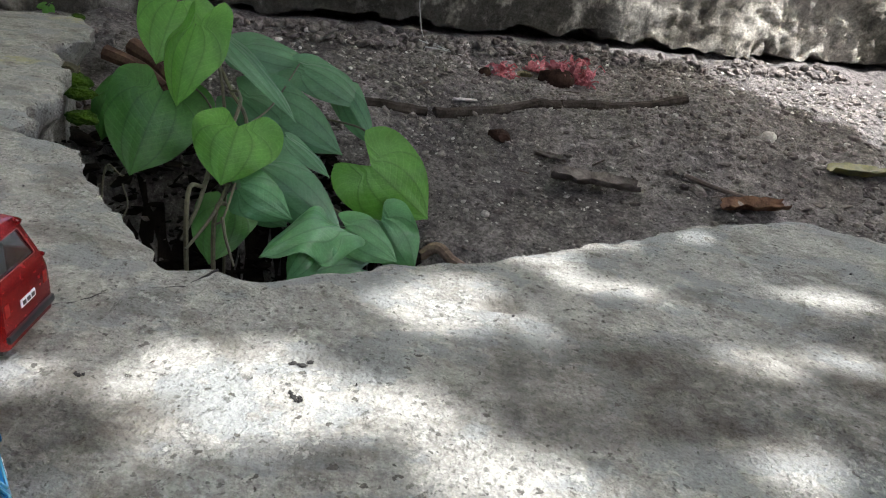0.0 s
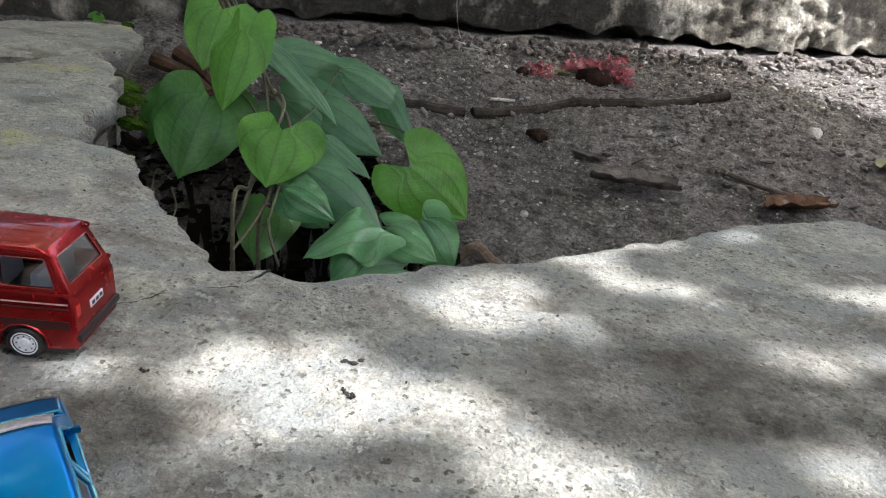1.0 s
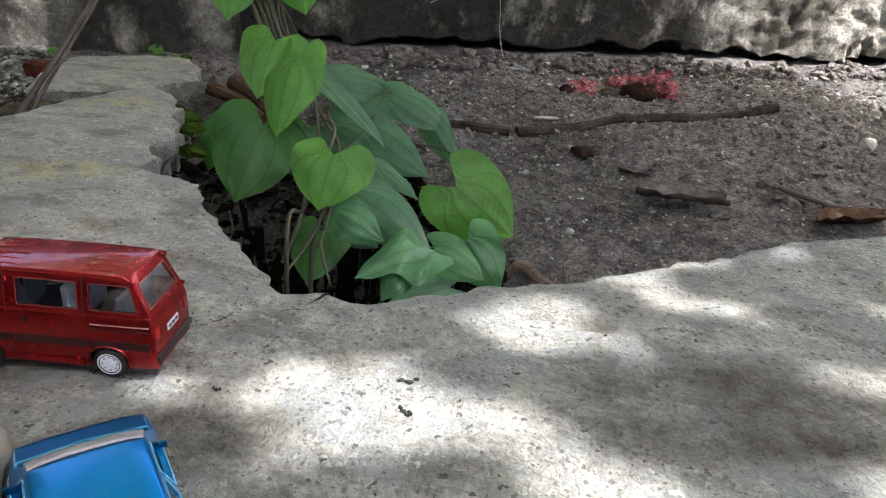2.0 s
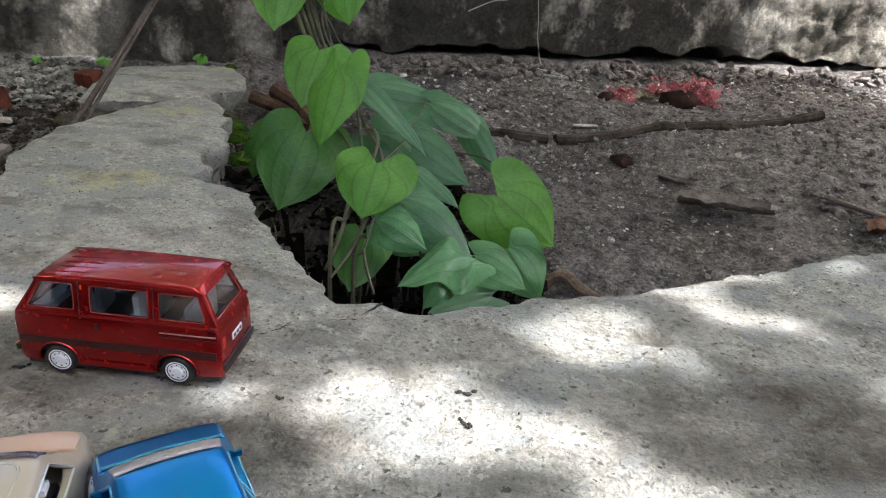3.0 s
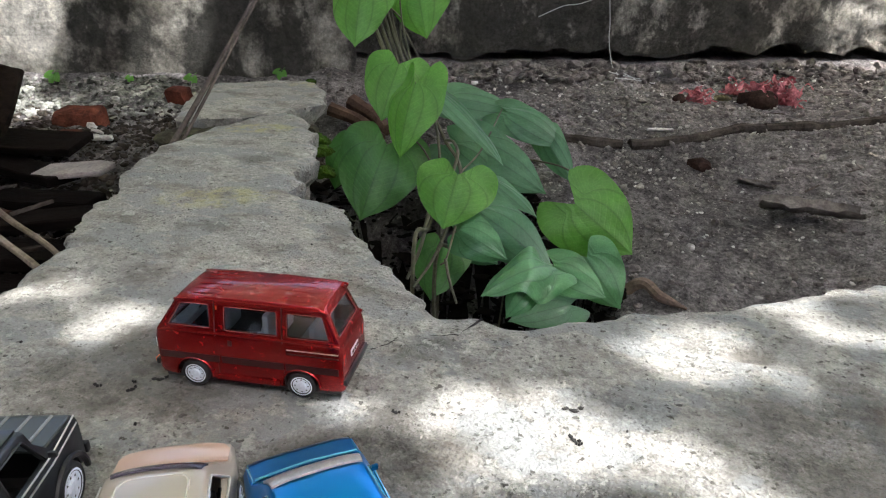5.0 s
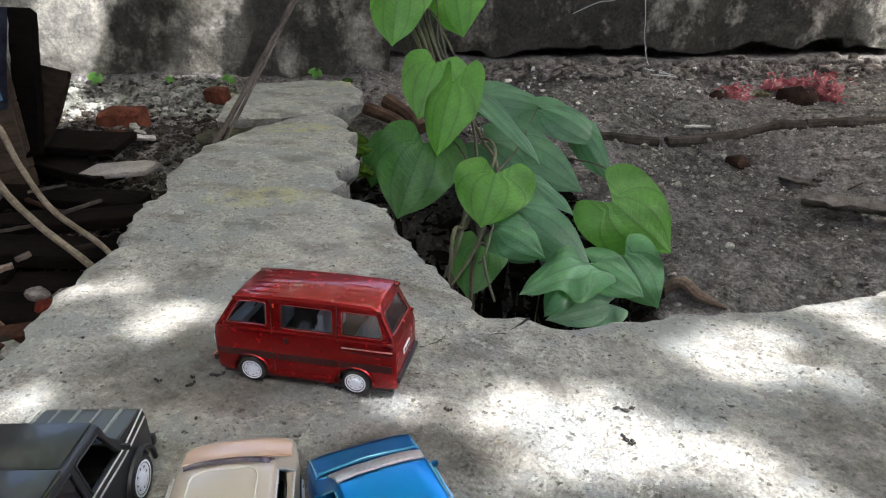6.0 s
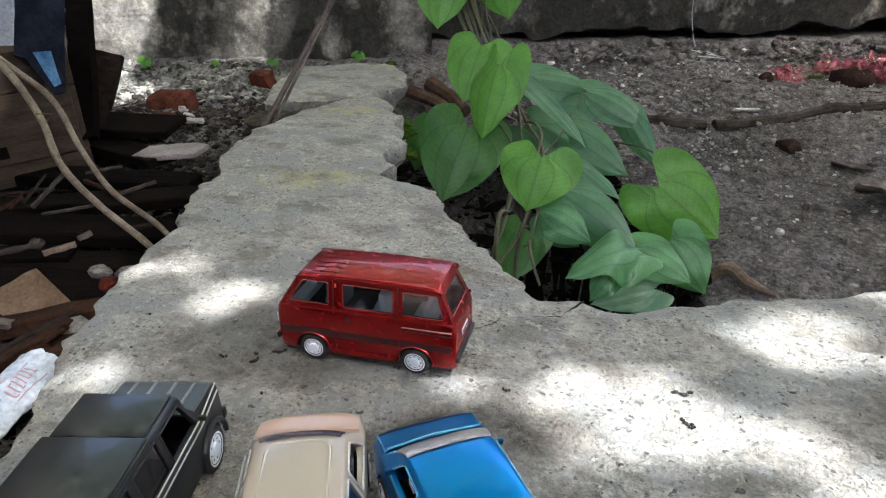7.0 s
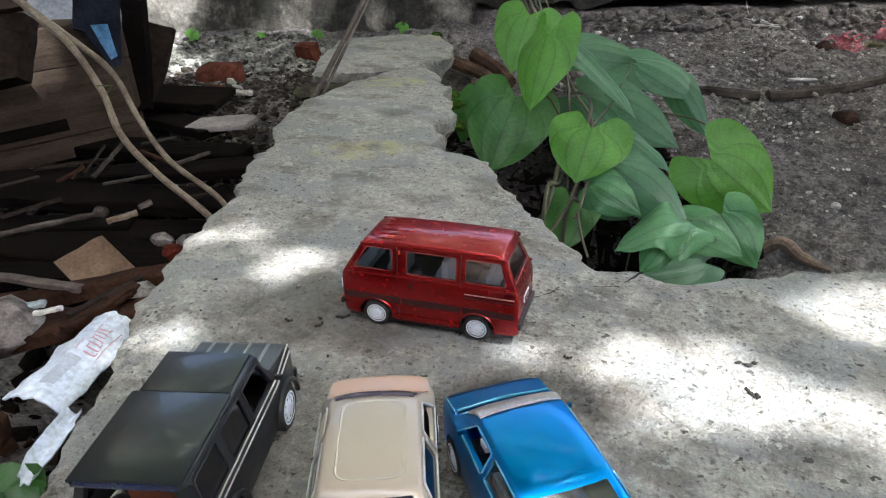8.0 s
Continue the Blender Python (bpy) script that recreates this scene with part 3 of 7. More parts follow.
scatter("far_grit", 7000, (-0.6, 1.4, 1.1, 2.1), (0.001, 0.0065), STONE, 31, "grey grit strewn thickly towards the wall", where=lambda x, y: wall_distance(x, y) < 0.48)
scatter("white_grit", 1300, (-0.6, 1.4, 1.0, 2.0), (0.001, 0.005), PALE, 13, "tiny pale stone chips scattered over the soil")
scatter("foot_rubble", 1100, (-0.62, 1.3, 1.4, 2.3), (0.003, 0.017), CLOD, 25, "dark soil lumps fallen along the wall foot", "soil", 0.7, 0.5, lambda x, y: wall_distance(x, y) < 0.03 and x > -0.62)
scatter("foot_chips", 480, (-0.62, 1.3, 1.4, 2.3), (0.001, 0.0065), PALE, 26, "pale chips fallen along the wall foot", "rubble", 0.6, 0.6, lambda x, y: wall_distance(x, y) < 0.22 and x > -0.62)
scatter("bank_rubble", 1500, (0.30, 1.5, 1.2, 2.15), (0.002, 0.013), CLOD, 14, "rough dark rubble heaped along the wall foot")
scatter("bank_chips", 600, (0.35, 1.5, 1.25, 2.15), (0.0015, 0.009), STONE, 15, "pale stone chips heaped along the wall foot")
scatter("yard_rubble", 4200, (-1.6, -0.72, 0.75, 1.25), (0.001, 0.011), RUBBLE, 16, "grey rubble at the foot of the wall", where=lambda x, y: wall_distance(x, y) < 0.20)
scatter("yard_chips", 420, (-1.6, -0.78, 0.85, 1.25), (0.001, 0.007), STONE, 17, "pale chips at the foot of the wall", where=lambda x, y: wall_distance(x, y) < 0.26)
YARDSOIL = surface("dark_brown_crumbly_soil", (0.018, 0.015, 0.012), (0.075, 0.062, 0.05), 40, 300, 0.95, 0, 0.9, 0.002)
scatter("yard_soil", 5000, (-1.3, -0.56, 0.62, 1.15), (0.002, 0.009), YARDSOIL, 23, "dark brown crumbly soil beside the slab", "soil", where=lambda x, y: wall_distance(x, y) > 0.16)
scatter("yard_shards", 130, (-1.2, -0.6, 0.66, 1.1), (0.002, 0.009), STONE, 24, "pale shards lying on the dark soil", "rubble", 0.35, 0.8, lambda x, y: wall_distance(x, y) > 0.16)

# black litter over the hollow, the shade put into its colour
scatter("hollow_shade_bits", 9000, (-0.62, 0.02, 0.44, 1.20), (0.005, 0.022), HOLLOW_SHADE, 18, "black litter added for the shade in the hollow behind the slab", "leaf litter", 0.25, 0.3,
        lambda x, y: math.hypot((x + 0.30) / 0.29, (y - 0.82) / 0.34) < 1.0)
# crumbs as dark as the shade beneath the planks
scatter("rubbish_crumbs", 900, (-0.98, -0.40, 0.22, 0.74), (0.003, 0.018), ROTTEN_SHADE, 19, "rotten wood crumbs coloured as the shade under the rubbish", "debris", 0.5, 0.3)
scatter("edge_rubble", 420, (-0.52, -0.24, 0.02, 0.34), (0.003, 0.012), RUST, 20, "brown crumbly rubble along the slab edge", "rubble", 0.6, 0.5)
scatter("edge_chips", 120, (-0.52, -0.24, 0.02, 0.34), (0.002, 0.007), STONE, 22, "grey stone chips along the slab edge", "rubble", 0.6, 0.7)


def hollow_shade_sheet():
    """A near-black sheet lining the hollow behind the slab; its colour stands in for deep shade."""
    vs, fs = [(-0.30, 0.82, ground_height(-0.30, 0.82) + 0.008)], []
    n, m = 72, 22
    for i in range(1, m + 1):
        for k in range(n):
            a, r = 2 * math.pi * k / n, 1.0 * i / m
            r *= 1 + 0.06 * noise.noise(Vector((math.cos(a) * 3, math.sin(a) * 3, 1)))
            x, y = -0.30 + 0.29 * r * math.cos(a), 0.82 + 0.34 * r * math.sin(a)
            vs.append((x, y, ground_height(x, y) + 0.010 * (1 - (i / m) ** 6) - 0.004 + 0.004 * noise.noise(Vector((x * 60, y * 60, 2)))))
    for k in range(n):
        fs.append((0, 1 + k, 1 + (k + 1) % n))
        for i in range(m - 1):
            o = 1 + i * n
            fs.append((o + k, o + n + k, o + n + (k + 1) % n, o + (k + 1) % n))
    me = bpy.data.meshes.new("hollow_shade_sheet")
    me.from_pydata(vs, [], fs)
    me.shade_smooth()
    me.materials.append(HOLLOW_SHADE)
    tagged(new("hollow_shade_sheet", me), "black sheet added for the shade in the hollow behind the slab", "soil", kind="structure")


hollow_shade_sheet()

# ---- the wall behind ----


def wall_piece(name, a, length, z0, z1, depth, amp, label, cell=0.02, ragged_foot=0.0):
    """A rough wall block; a is the foot of its front face, drawn out along WALL_U."""
    nx, nz = max(2, int(length / cell)), max(2, int((z1 - z0) / cell))
    vs, fs = [], []
    for j in range(nz + 1):
        for i in range(nx + 1):
            p = a + WALL_U * (length * i / nx) + Vector((0, 0, z0 + (z1 - z0) * j / nz))
            r = step(0.25, 0.8, p.x)
            k = amp * (1 + 2.2 * r)
            h = k * (noise.noise(p * 4) + 0.6 * noise.noise(p * 11) + 0.45 * noise.noise(p * 27) + 0.3 * noise.noise(p * 60))
            if j < 3:
                p.z += ragged_foot * (1 - j / 3) * (noise.noise(p * 7) + 0.7 * noise.noise(p * 22) + 0.4 * noise.noise(p * 50))
            vs.append(p - WALL_N * h)
    n = nx + 1
    fs = [(j * n + i, j * n + i + 1, (j + 1) * n + i + 1, (j + 1) * n + i) for j in range(nz) for i in range(nx)]
    rim = [i for i in range(n)] + [j * n + nx for j in range(1, nz + 1)] + [nz * n + i for i in range(nx - 1, -1, -1)] + [j * n for j in range(nz - 1, 0, -1)]
    o = len(vs)
    for q in rim:
        vs.append(Vector(vs[q]) + WALL_N * depth)
    m = len(rim)
    fs += [(rim[k], o + k, o + (k + 1) % m, rim[(k + 1) % m]) for k in range(m)]
    fs.append(tuple(o + k for k in range(m)))
    me = bpy.data.meshes.new(name)
    me.from_pydata(vs, [], fs)
    me.shade_smooth()
    me.set_sharp_from_angle(angle=radians(50))
    mould_and_shade = me.attributes.new("mould_and_shade", "FLOAT", "POINT")
    for k, v in enumerate(vs):
        p = Vector(v)
        if name == "wall_left":
            x = p.x + 0.03 * noise.noise(p * 9) + 0.012 * noise.noise(p * 30)
            # thinned where the sun patches fall, so the colour brightens them
            old = 0.97 - 0.9 * step(-1.18, -1.25, x) - 0.85 * math.exp(-((x + 1.045) / 0.042) ** 2) - 0.16 * step(-0.98, -0.85, x)
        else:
            # thinned along the sunlit right-hand stretch, full in the shaded part
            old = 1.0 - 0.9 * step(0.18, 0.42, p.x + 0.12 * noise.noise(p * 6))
        mould_and_shade.data[k].value = max(0.0, old)
    me.materials.append(WALL if name == "wall_left" else WALL_DARK)
    return tagged(new(name, me), label, "wall", kind="structure")


wall_piece("wall_left", WALL_A - WALL_U * 2.4, 2.4 + 0.445, -0.3, 0.62, 0.25, 0.006, "old grey cement wall, mouldy, its sunlit patches paler in colour")
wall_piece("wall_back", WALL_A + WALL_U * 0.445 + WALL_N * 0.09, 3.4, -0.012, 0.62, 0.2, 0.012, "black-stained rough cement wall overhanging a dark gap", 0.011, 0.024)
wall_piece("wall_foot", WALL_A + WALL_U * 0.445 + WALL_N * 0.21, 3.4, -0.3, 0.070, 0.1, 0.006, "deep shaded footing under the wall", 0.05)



def unseen_wall(name, c, size):
    """A plain wall out of view, added to keep low sky light off the yard."""
    bm = bmesh.new()
    box(bm, c, size, 0.01)
    thing(name, "unseen wall added to hold back low sky light", "wall", None, bm, WALL, kind="structure")


# added light blockers at left, right and behind the camera
unseen_wall("unseen_wall_west", (-2.6, 0.0, 1.0), (0.2, 3.4, 2.6))
unseen_wall("unseen_wall_east", (2.9, 0.6, 0.6), (0.2, 5.2, 2.0))
unseen_wall("unseen_wall_south", (0.2, -1.35, 0.75), (5.2, 0.2, 2.3))


# ---- the broken concrete slab ----
def inside(poly, x, y):
    hit = False
    for (x1, y1), (x2, y2) in zip(poly, poly[1:] + poly[:1]):
        if (y1 > y) != (y2 > y) and x < (x2 - x1) * (y - y1) / (y2 - y1) + x1:
            hit = not hit
    return hit


def ragged(ctrl, amp, seed, spacing=0.004):
    """A closed outline through the corners, broken up at several scales."""
    out = []
    for (x1, y1), (x2, y2) in zip(ctrl, ctrl[1:] + ctrl[:1]):
        n = max(1, int(math.hypot(x2 - x1, y2 - y1) / spacing))
        for k in range(n):
            f = k / n
            p = Vector((x1 + (x2 - x1) * f, y1 + (y2 - y1) * f, seed))
            d = amp * (noise.noise(p * 22) + 0.55 * noise.noise(p * 60) + 0.5 * noise.noise(p * 150))
            e = amp * (noise.noise(p * 24 + Vector((9, 3, 0))) + 0.5 * noise.noise(p * 70 + Vector((1, 8, 0))))
            out.append((p.x + d, p.y + e))
    return out


# shallow hollows in the near slab: x, y, half-lengths, turn
DINTS = [(0.086, 0.451, 0.015, 0.010, 5), (0.152, 0.406, 0.011, 0.009, 0), (0.28, 0.50, 0.009, 0.008, 0), (0.31, 0.47, 0.008, 0.007, 40)]


def slab_top(x, y, seed=1.7):
    """The uneven height of a slab's upper face."""
    p = Vector((x, y, seed))
    dip = max(min(1.0, 1.7 - 1.7 * (((x - cx) / rx) ** 2 + ((y - cy) / ry) ** 2)) for cx, cy, rx, ry, turn in DINTS)
    return -0.0035 * max(0.0, dip) + 0.0016 * noise.noise(p * 9) + 0.0011 * noise.noise(p * 40) + 0.0008 * noise.noise(p * 110) - 0.0009 * max(0, noise.noise(p * 75 + Vector((4, 4, 0))) - 0.25) * 3


def slab(name, ctrl, thick, cell, amp, seed, label, z=0.0, lichen=(), brown_patch=()):
    poly = ragged(ctrl, amp, seed)
    P = np.array(poly)
    x0, y0 = P.min(0) - cell
    nx, ny = (np.ceil((P.max(0) - P.min(0)) / cell) + 2).astype(int)
    keep = np.zeros((ny, nx), bool)
    for j in range(ny):
        yc = y0 + (j + 0.5) * cell
        xs = []
        for (xa, ya), (xb, yb) in zip(poly, poly[1:] + poly[:1]):
            if (ya > yc) != (yb > yc):
                xs.append((xb - xa) * (yc - ya) / (yb - ya) + xa)
        xs.sort()
        for a, b in zip(xs[::2], xs[1::2]):
            i0, i1 = int(math.ceil((a - x0) / cell - 0.5)), int(math.floor((b - x0) / cell - 0.5))
            keep[j, max(i0, 0):i1 + 1] = True
    index, vs, fs, edges = {}, [], [], {}

    def vert(i, j):
        if (i, j) not in index:
            index[i, j] = len(vs)
            vs.append([x0 + i * cell, y0 + j * cell, 0.0])
        return index[i, j]
    for j, i in zip(*np.nonzero(keep)):
        q = (vert(i, j), vert(i + 1, j), vert(i + 1, j + 1), vert(i, j + 1))
        fs.append(q)
        for a, b in zip(q, q[1:] + q[:1]):
            edges[a, b] = True
    rim = [(a, b) for a, b in edges if (b, a) not in edges]
    on_rim = {a for a, b in rim} | {b for a, b in rim}
    A, B = P, np.roll(P, -1, 0)
    for k in on_rim:
        p = np.array(vs[k][:2])
        d = B - A
        f = np.clip(((p - A) * d).sum(1) / np.maximum((d * d).sum(1), 1e-12), 0, 1)
        q = A + d * f[:, None]
        best = q[((q - p) ** 2).sum(1).argmin()]
        vs[k][0], vs[k][1] = best
    R = np.array([vs[k][:2] for k in on_rim])
    for k, v in enumerate(vs):
        p = Vector((v[0], v[1], seed))
        h = slab_top(v[0], v[1], seed)
        d = math.sqrt(((R - np.array(v[:2])) ** 2).sum(1).min()) if k not in on_rim else 0.0
        edge = max(0, 1 - d / 0.018)
        v[2] = z + h - 0.006 * edge * edge * (0.6 + 0.6 * noise.noise(p * 30))
    deep, inward = {}, {k: Vector((0, 0)) for k in on_rim}
    for a, b in rim:
        n = Vector((vs[a][1] - vs[b][1], vs[b][0] - vs[a][0]))
        inward[a] += n
        inward[b] += n
    levels = [0.008, 0.02, 0.034, 0.06, 0.11, thick]
    under = [0.0, 0.003, 0.014, 0.030, 0.036, 0.04]
    for a, b in rim:
        for k in (a, b):
            if k not in deep:
                deep[k] = []
                n = inward[k].normalized()
                for lv, un in zip(levels, under):
                    p = Vector((vs[k][0], vs[k][1], lv * 2 + seed))
                    deep[k].append(len(vs))
                    vs.append([vs[k][0] + n.x * un + 0.007 * noise.noise(p * 35), vs[k][1] + n.y * un + 0.007 * noise.noise(p * 35 + Vector((5, 0, 0))), z - lv + 0.003 * noise.noise(p * 50)])
        ca, cb = [a] + deep[a], [b] + deep[b]
        for k in range(len(levels)):
            fs.append((cb[k], ca[k], ca[k + 1], cb[k + 1]))
    me = bpy.data.meshes.new(name)
    me.from_pydata(vs, [], fs)
    me.shade_smooth()
    me.set_sharp_from_angle(angle=radians(55))
    V = np.array(vs)
    for key, spread in (("lichen", lichen), ("brown_patch", brown_patch)):
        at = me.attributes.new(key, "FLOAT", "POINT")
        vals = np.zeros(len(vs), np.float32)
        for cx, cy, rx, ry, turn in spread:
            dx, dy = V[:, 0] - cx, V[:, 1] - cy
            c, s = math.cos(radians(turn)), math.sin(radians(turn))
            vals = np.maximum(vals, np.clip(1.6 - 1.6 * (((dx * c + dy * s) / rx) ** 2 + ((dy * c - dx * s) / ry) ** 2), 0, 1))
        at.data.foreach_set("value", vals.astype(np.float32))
    me.materials.append(CONCRETE)
    return tagged(new(name, me), label, "concrete slab", kind="structure")


SLAB = [(-0.258, 0.584), (-0.243, 0.560), (-0.223, 0.540), (-0.180, 0.488), (-0.138, 0.450), (-0.110, 0.432), (-0.092, 0.430), (-0.050, 0.442), (-0.002, 0.464),
        (0.036, 0.490), (0.068, 0.509), (0.130, 0.553), (0.221, 0.632), (0.260, 0.664), (0.334, 0.700), (0.413, 0.691), (0.62, 0.66), (0.9, 0.52),
        (0.9, -0.7), (-0.1, -0.7), (-0.20, -0.1), (-0.262, 0.118), (-0.276, 0.143), (-0.295, 0.171), (-0.308, 0.204), (-0.329, 0.229), (-0.357, 0.264), (-0.379, 0.307),
        (-0.392, 0.334), (-0.415, 0.376), (-0.430, 0.425), (-0.470, 0.478), (-0.495, 0.551), (-0.544, 0.614), (-0.563, 0.675), (-0.565, 0.724),
        (-0.566, 0.800), (-0.528, 0.900), (-0.478, 0.886), (-0.448, 0.828), (-0.420, 0.812), (-0.412, 0.778), (-0.386, 0.756), (-0.388, 0.728), (-0.356, 0.706), (-0.368, 0.674), (-0.340, 0.640), (-0.338, 0.612), (-0.314, 0.597), (-0.290, 0.594)]
slab("slab_near", SLAB, 0.42, 0.0045, 0.0080, 1.7, "broken grey concrete slab, pitted, dusty and stained, edges crumbled",
     lichen=[(-0.385, 0.560, 0.065, 0.032, 28), (-0.50, 0.80, 0.06, 0.03, 25)],
     brown_patch=[(0.20, 0.400, 0.17, 0.055, 14), (-0.09, 0.285, 0.07, 0.03, 30), (0.36, 0.50, 0.10, 0.05, 10), (-0.24, 0.30, 0.08, 0.04, 20)] + DINTS)
slab("slab_far", [(-0.512, 0.985), (-0.545, 1.06), (-0.625, 1.15), (-0.700, 1.12), (-0.775, 1.06), (-0.72, 0.93), (-0.662, 0.825), (-0.545, 0.885)], 0.22, 0.006, 0.005, 5.2,
     "broken-off grey concrete slab piece by the wall", z=-0.004, lichen=[(-0.60, 1.11, 0.05, 0.03, 30)])


# ---- the tree overhead, which throws the dappled shade ----
# gaps in its crown, as the sunlit spots that they leave on the slab, soil and wall: x, y, half-lengths, turn
GAPS = [(-0.025, 0.335, 0.058, 0.040, 8), (0.047, 0.332, 0.036, 0.020, 15), (0.058, 0.438, 0.046, 0.027, 12), (0.104, 0.430, 0.020, 0.008, -22), (0.160, 0.494, 0.068, 0.011, -9), (0.135, 0.553, 0.062, 0.011, 34),
        (0.225, 0.610, 0.04, 0.008, 34), (-0.120, 0.317, 0.026, 0.012, 22), (0.100, 0.305, 0.040, 0.016, 10), (0.258, 0.445, 0.058, 0.014, 18), (0.222, 0.356, 0.032, 0.016, 20),
        (0.308, 0.535, 0.040, 0.018, 10), (-0.296, 0.344, 0.029, 0.022, 50), (-0.371, 0.359, 0.034, 0.015, 40), (-0.312, 0.238, 0.022, 0.013, 25)]
WALL_GAPS = [(1.02, 2.03, 0.58, 0.30, -40), (0.50, 2.13, 0.26, 0.07, 25), (1.0, 2.38, 0.40, 0.15, 25), (-1.335, 1.155, 0.085, 0.045, 26), (-1.052, 1.282, 0.052, 0.036, 35), (-1.15, 1.0, 0.075, 0.05, 40), (-0.990, 0.572, 0.065, 0.025, 0), (0.70, 2.22, 0.25, 0.12, 25)]
LEAN_X, LEAN_Y = SUN.x / SUN.z, SUN.y / SUN.z
CROWN_Z = 2.1


def open_sky(x, y):
    """Whether the crown is broken over the wall at x, y: ragged holes that grow towards its rim."""
    p = Vector((x, y, 0.3))
    behind = (x - WALL_A.x) * WALL_N.x + (y - WALL_A.y) * WALL_N.y
    if behind > 0.55:
        return noise.noise(p * 4.5) + 0.6 * noise.noise(p * 11) > 0.17
    return behind > 0.14 and noise.noise(p * 8) + 0.6 * noise.noise(p * 19) > 0.5 - 0.15 * step(0.14, 0.9, behind)


def in_gap(gx, gy, margin):
    for cx, cy, rx, ry, turn in GAPS + WALL_GAPS:
        dx, dy = gx - cx, gy - cy
        c, s = math.cos(radians(turn)), math.sin(radians(turn))
        a, b = dx * c + dy * s, dy * c - dx * s
        if (a / (rx + margin)) ** 2 + (b / (ry + margin)) ** 2 < 1:
            return True
    return False


def crown(parent):
    r = random.Random(21)
    vs, fs = [], []
    for lo_x, hi_x, lo_y, hi_y, size in ((-0.62, 0.55, 0.02, 0.80, 0.022), (-4.0, 1.9, -0.7, 3.9, 0.055)):
        for layer in range(4):
            sp = size * 1.25
            for j in range(int((hi_y - lo_y) / sp)):
                for i in range(int((hi_x - lo_x) / sp)):
                    gx, gy = lo_x + (i + r.random()) * sp, lo_y + (j + r.random()) * sp
                    z = CROWN_Z + layer * 0.05 + r.uniform(-0.05, 0.05)
                    m = Euler((r.uniform(-0.5, 0.5), r.uniform(-0.5, 0.5), r.uniform(0, 6.3))).to_matrix()
                    k = size * r.uniform(0.85, 1.25)
                    near = -0.58 < gx < 0.51 and 0.06 < gy < 0.76
                    if near and size > 0.05 or in_gap(gx, gy, size * (0.5 if size < 0.05 else 0.9)) or open_sky(gx, gy):
                        continue
                    c = Vector((gx + LEAN_X * z, gy + LEAN_Y * z, z))
                    o = len(vs)
                    for px, py, pz in ((-1.15, 0, 0), (-0.3, -0.75, 0.1), (0.6, -0.6, 0.1), (1.25, 0, -0.15), (0.6, 0.6, 0.1), (-0.3, 0.75, 0.1)):
                        vs.append(c + m @ Vector((px * k, py * k, pz * k)))
                    fs.append((o, o + 1, o + 2, o + 3, o + 4, o + 5))
    me = bpy.data.meshes.new("crown")
    me.from_pydata(vs, [], fs)
    me.materials.append(CROWN_LEAF)
    ob = tagged(new("crown", me), "dense green foliage with gaps", kind="stuff")
    ob.parent = parent


def tree():
    top = new("shade_tree")
    tagged(top, "leafy tree spreading its crown over the slab", "tree")
    foot = Vector((2.1, -0.5, -0.3))
    bm = bmesh.new()
    tube(bm, curve_points([foot, foot + Vector((-0.05, 0.05, 0.9)), foot + Vector((-0.1, 0.2, 1.8)), (1.95, -0.15, 2.25)], 14), [0.14 - 0.006 * k for k in range(15)], 12)
    part("trunk", bm, BARK, top)
    for tip in ((0.2, -0.5, 2.28), (2.6, 1.9, 2.3), (2.75, 0.7, 2.3), (1.0, -0.6, 2.3)):
        bm = bmesh.new()
        a, b = Vector((1.95, -0.15, 2.25)), Vector(tip)
        tube(bm, curve_points([a, a.lerp(b, 0.5) + Vector((0.05, 0.06, 0.06)), b], 10), [0.05 - 0.0042 * k for k in range(11)], 8)
        part("limb", bm, BARK, top)
    crown(top)


tree()


# ---- toy vehicles ----
def ring(x, w, z0, zb, zr, wr, crown=0.0008):
    half = [(0.0, z0), (w * 0.55, z0), (w * 0.93, z0), (w * 0.995, z0 + 0.12 * (zb - z0)), (w, z0 + 0.5 * (zb - z0)), (w * 0.99, zb - 0.06 * (zb - z0)), (w * 0.97, zb)]
    for f, g in ((0.35, 0.35), (0.72, 0.72), (0.92, 0.93), (0.985, 1.06)):
        half.append((w * 0.97 + (wr - w * 0.97) * f if f < 0.95 else wr * 0.95, zb + (zr - zb) * min(1, g if g < 1 else 0.99)))
    half += [(wr * 0.6, zr + crown * 0.6), (0.0, zr + crown)]
    return [(x, y, z) for y, z in half] + [(x, -y, z) for y, z in half[-2:0:-1]]


def hull(stations):
    bm = bmesh.new()
    rings = [[bm.verts.new(p) for p in ring(*s)] for s in stations]
    n = len(rings[0])
    for a, b in zip(rings, rings[1:]):
        for k in range(n):
            bm.faces.new((a[k], a[(k + 1) % n], b[(k + 1) % n], b[k]))
    bm.faces.new(rings[0])
    bm.faces.new(rings[-1][::-1])
    bmesh.ops.recalc_face_normals(bm, faces=bm.faces)
    return bm


def inner(stations, t=0.0013):
    x0, x1 = stations[0][0], stations[-1][0]
    k = (x1 - x0 - 3 * t) / (x1 - x0)
    mid = (x0 + x1) / 2
    return hull([(mid + (x - mid) * k, w - t, z0 + t, max(zb - t * 0.3, z0 + 2 * t), max(zr - t, z0 + 2.3 * t), max(wr - t, 0.004)) for x, w, z0, zb, zr, wr in stations])


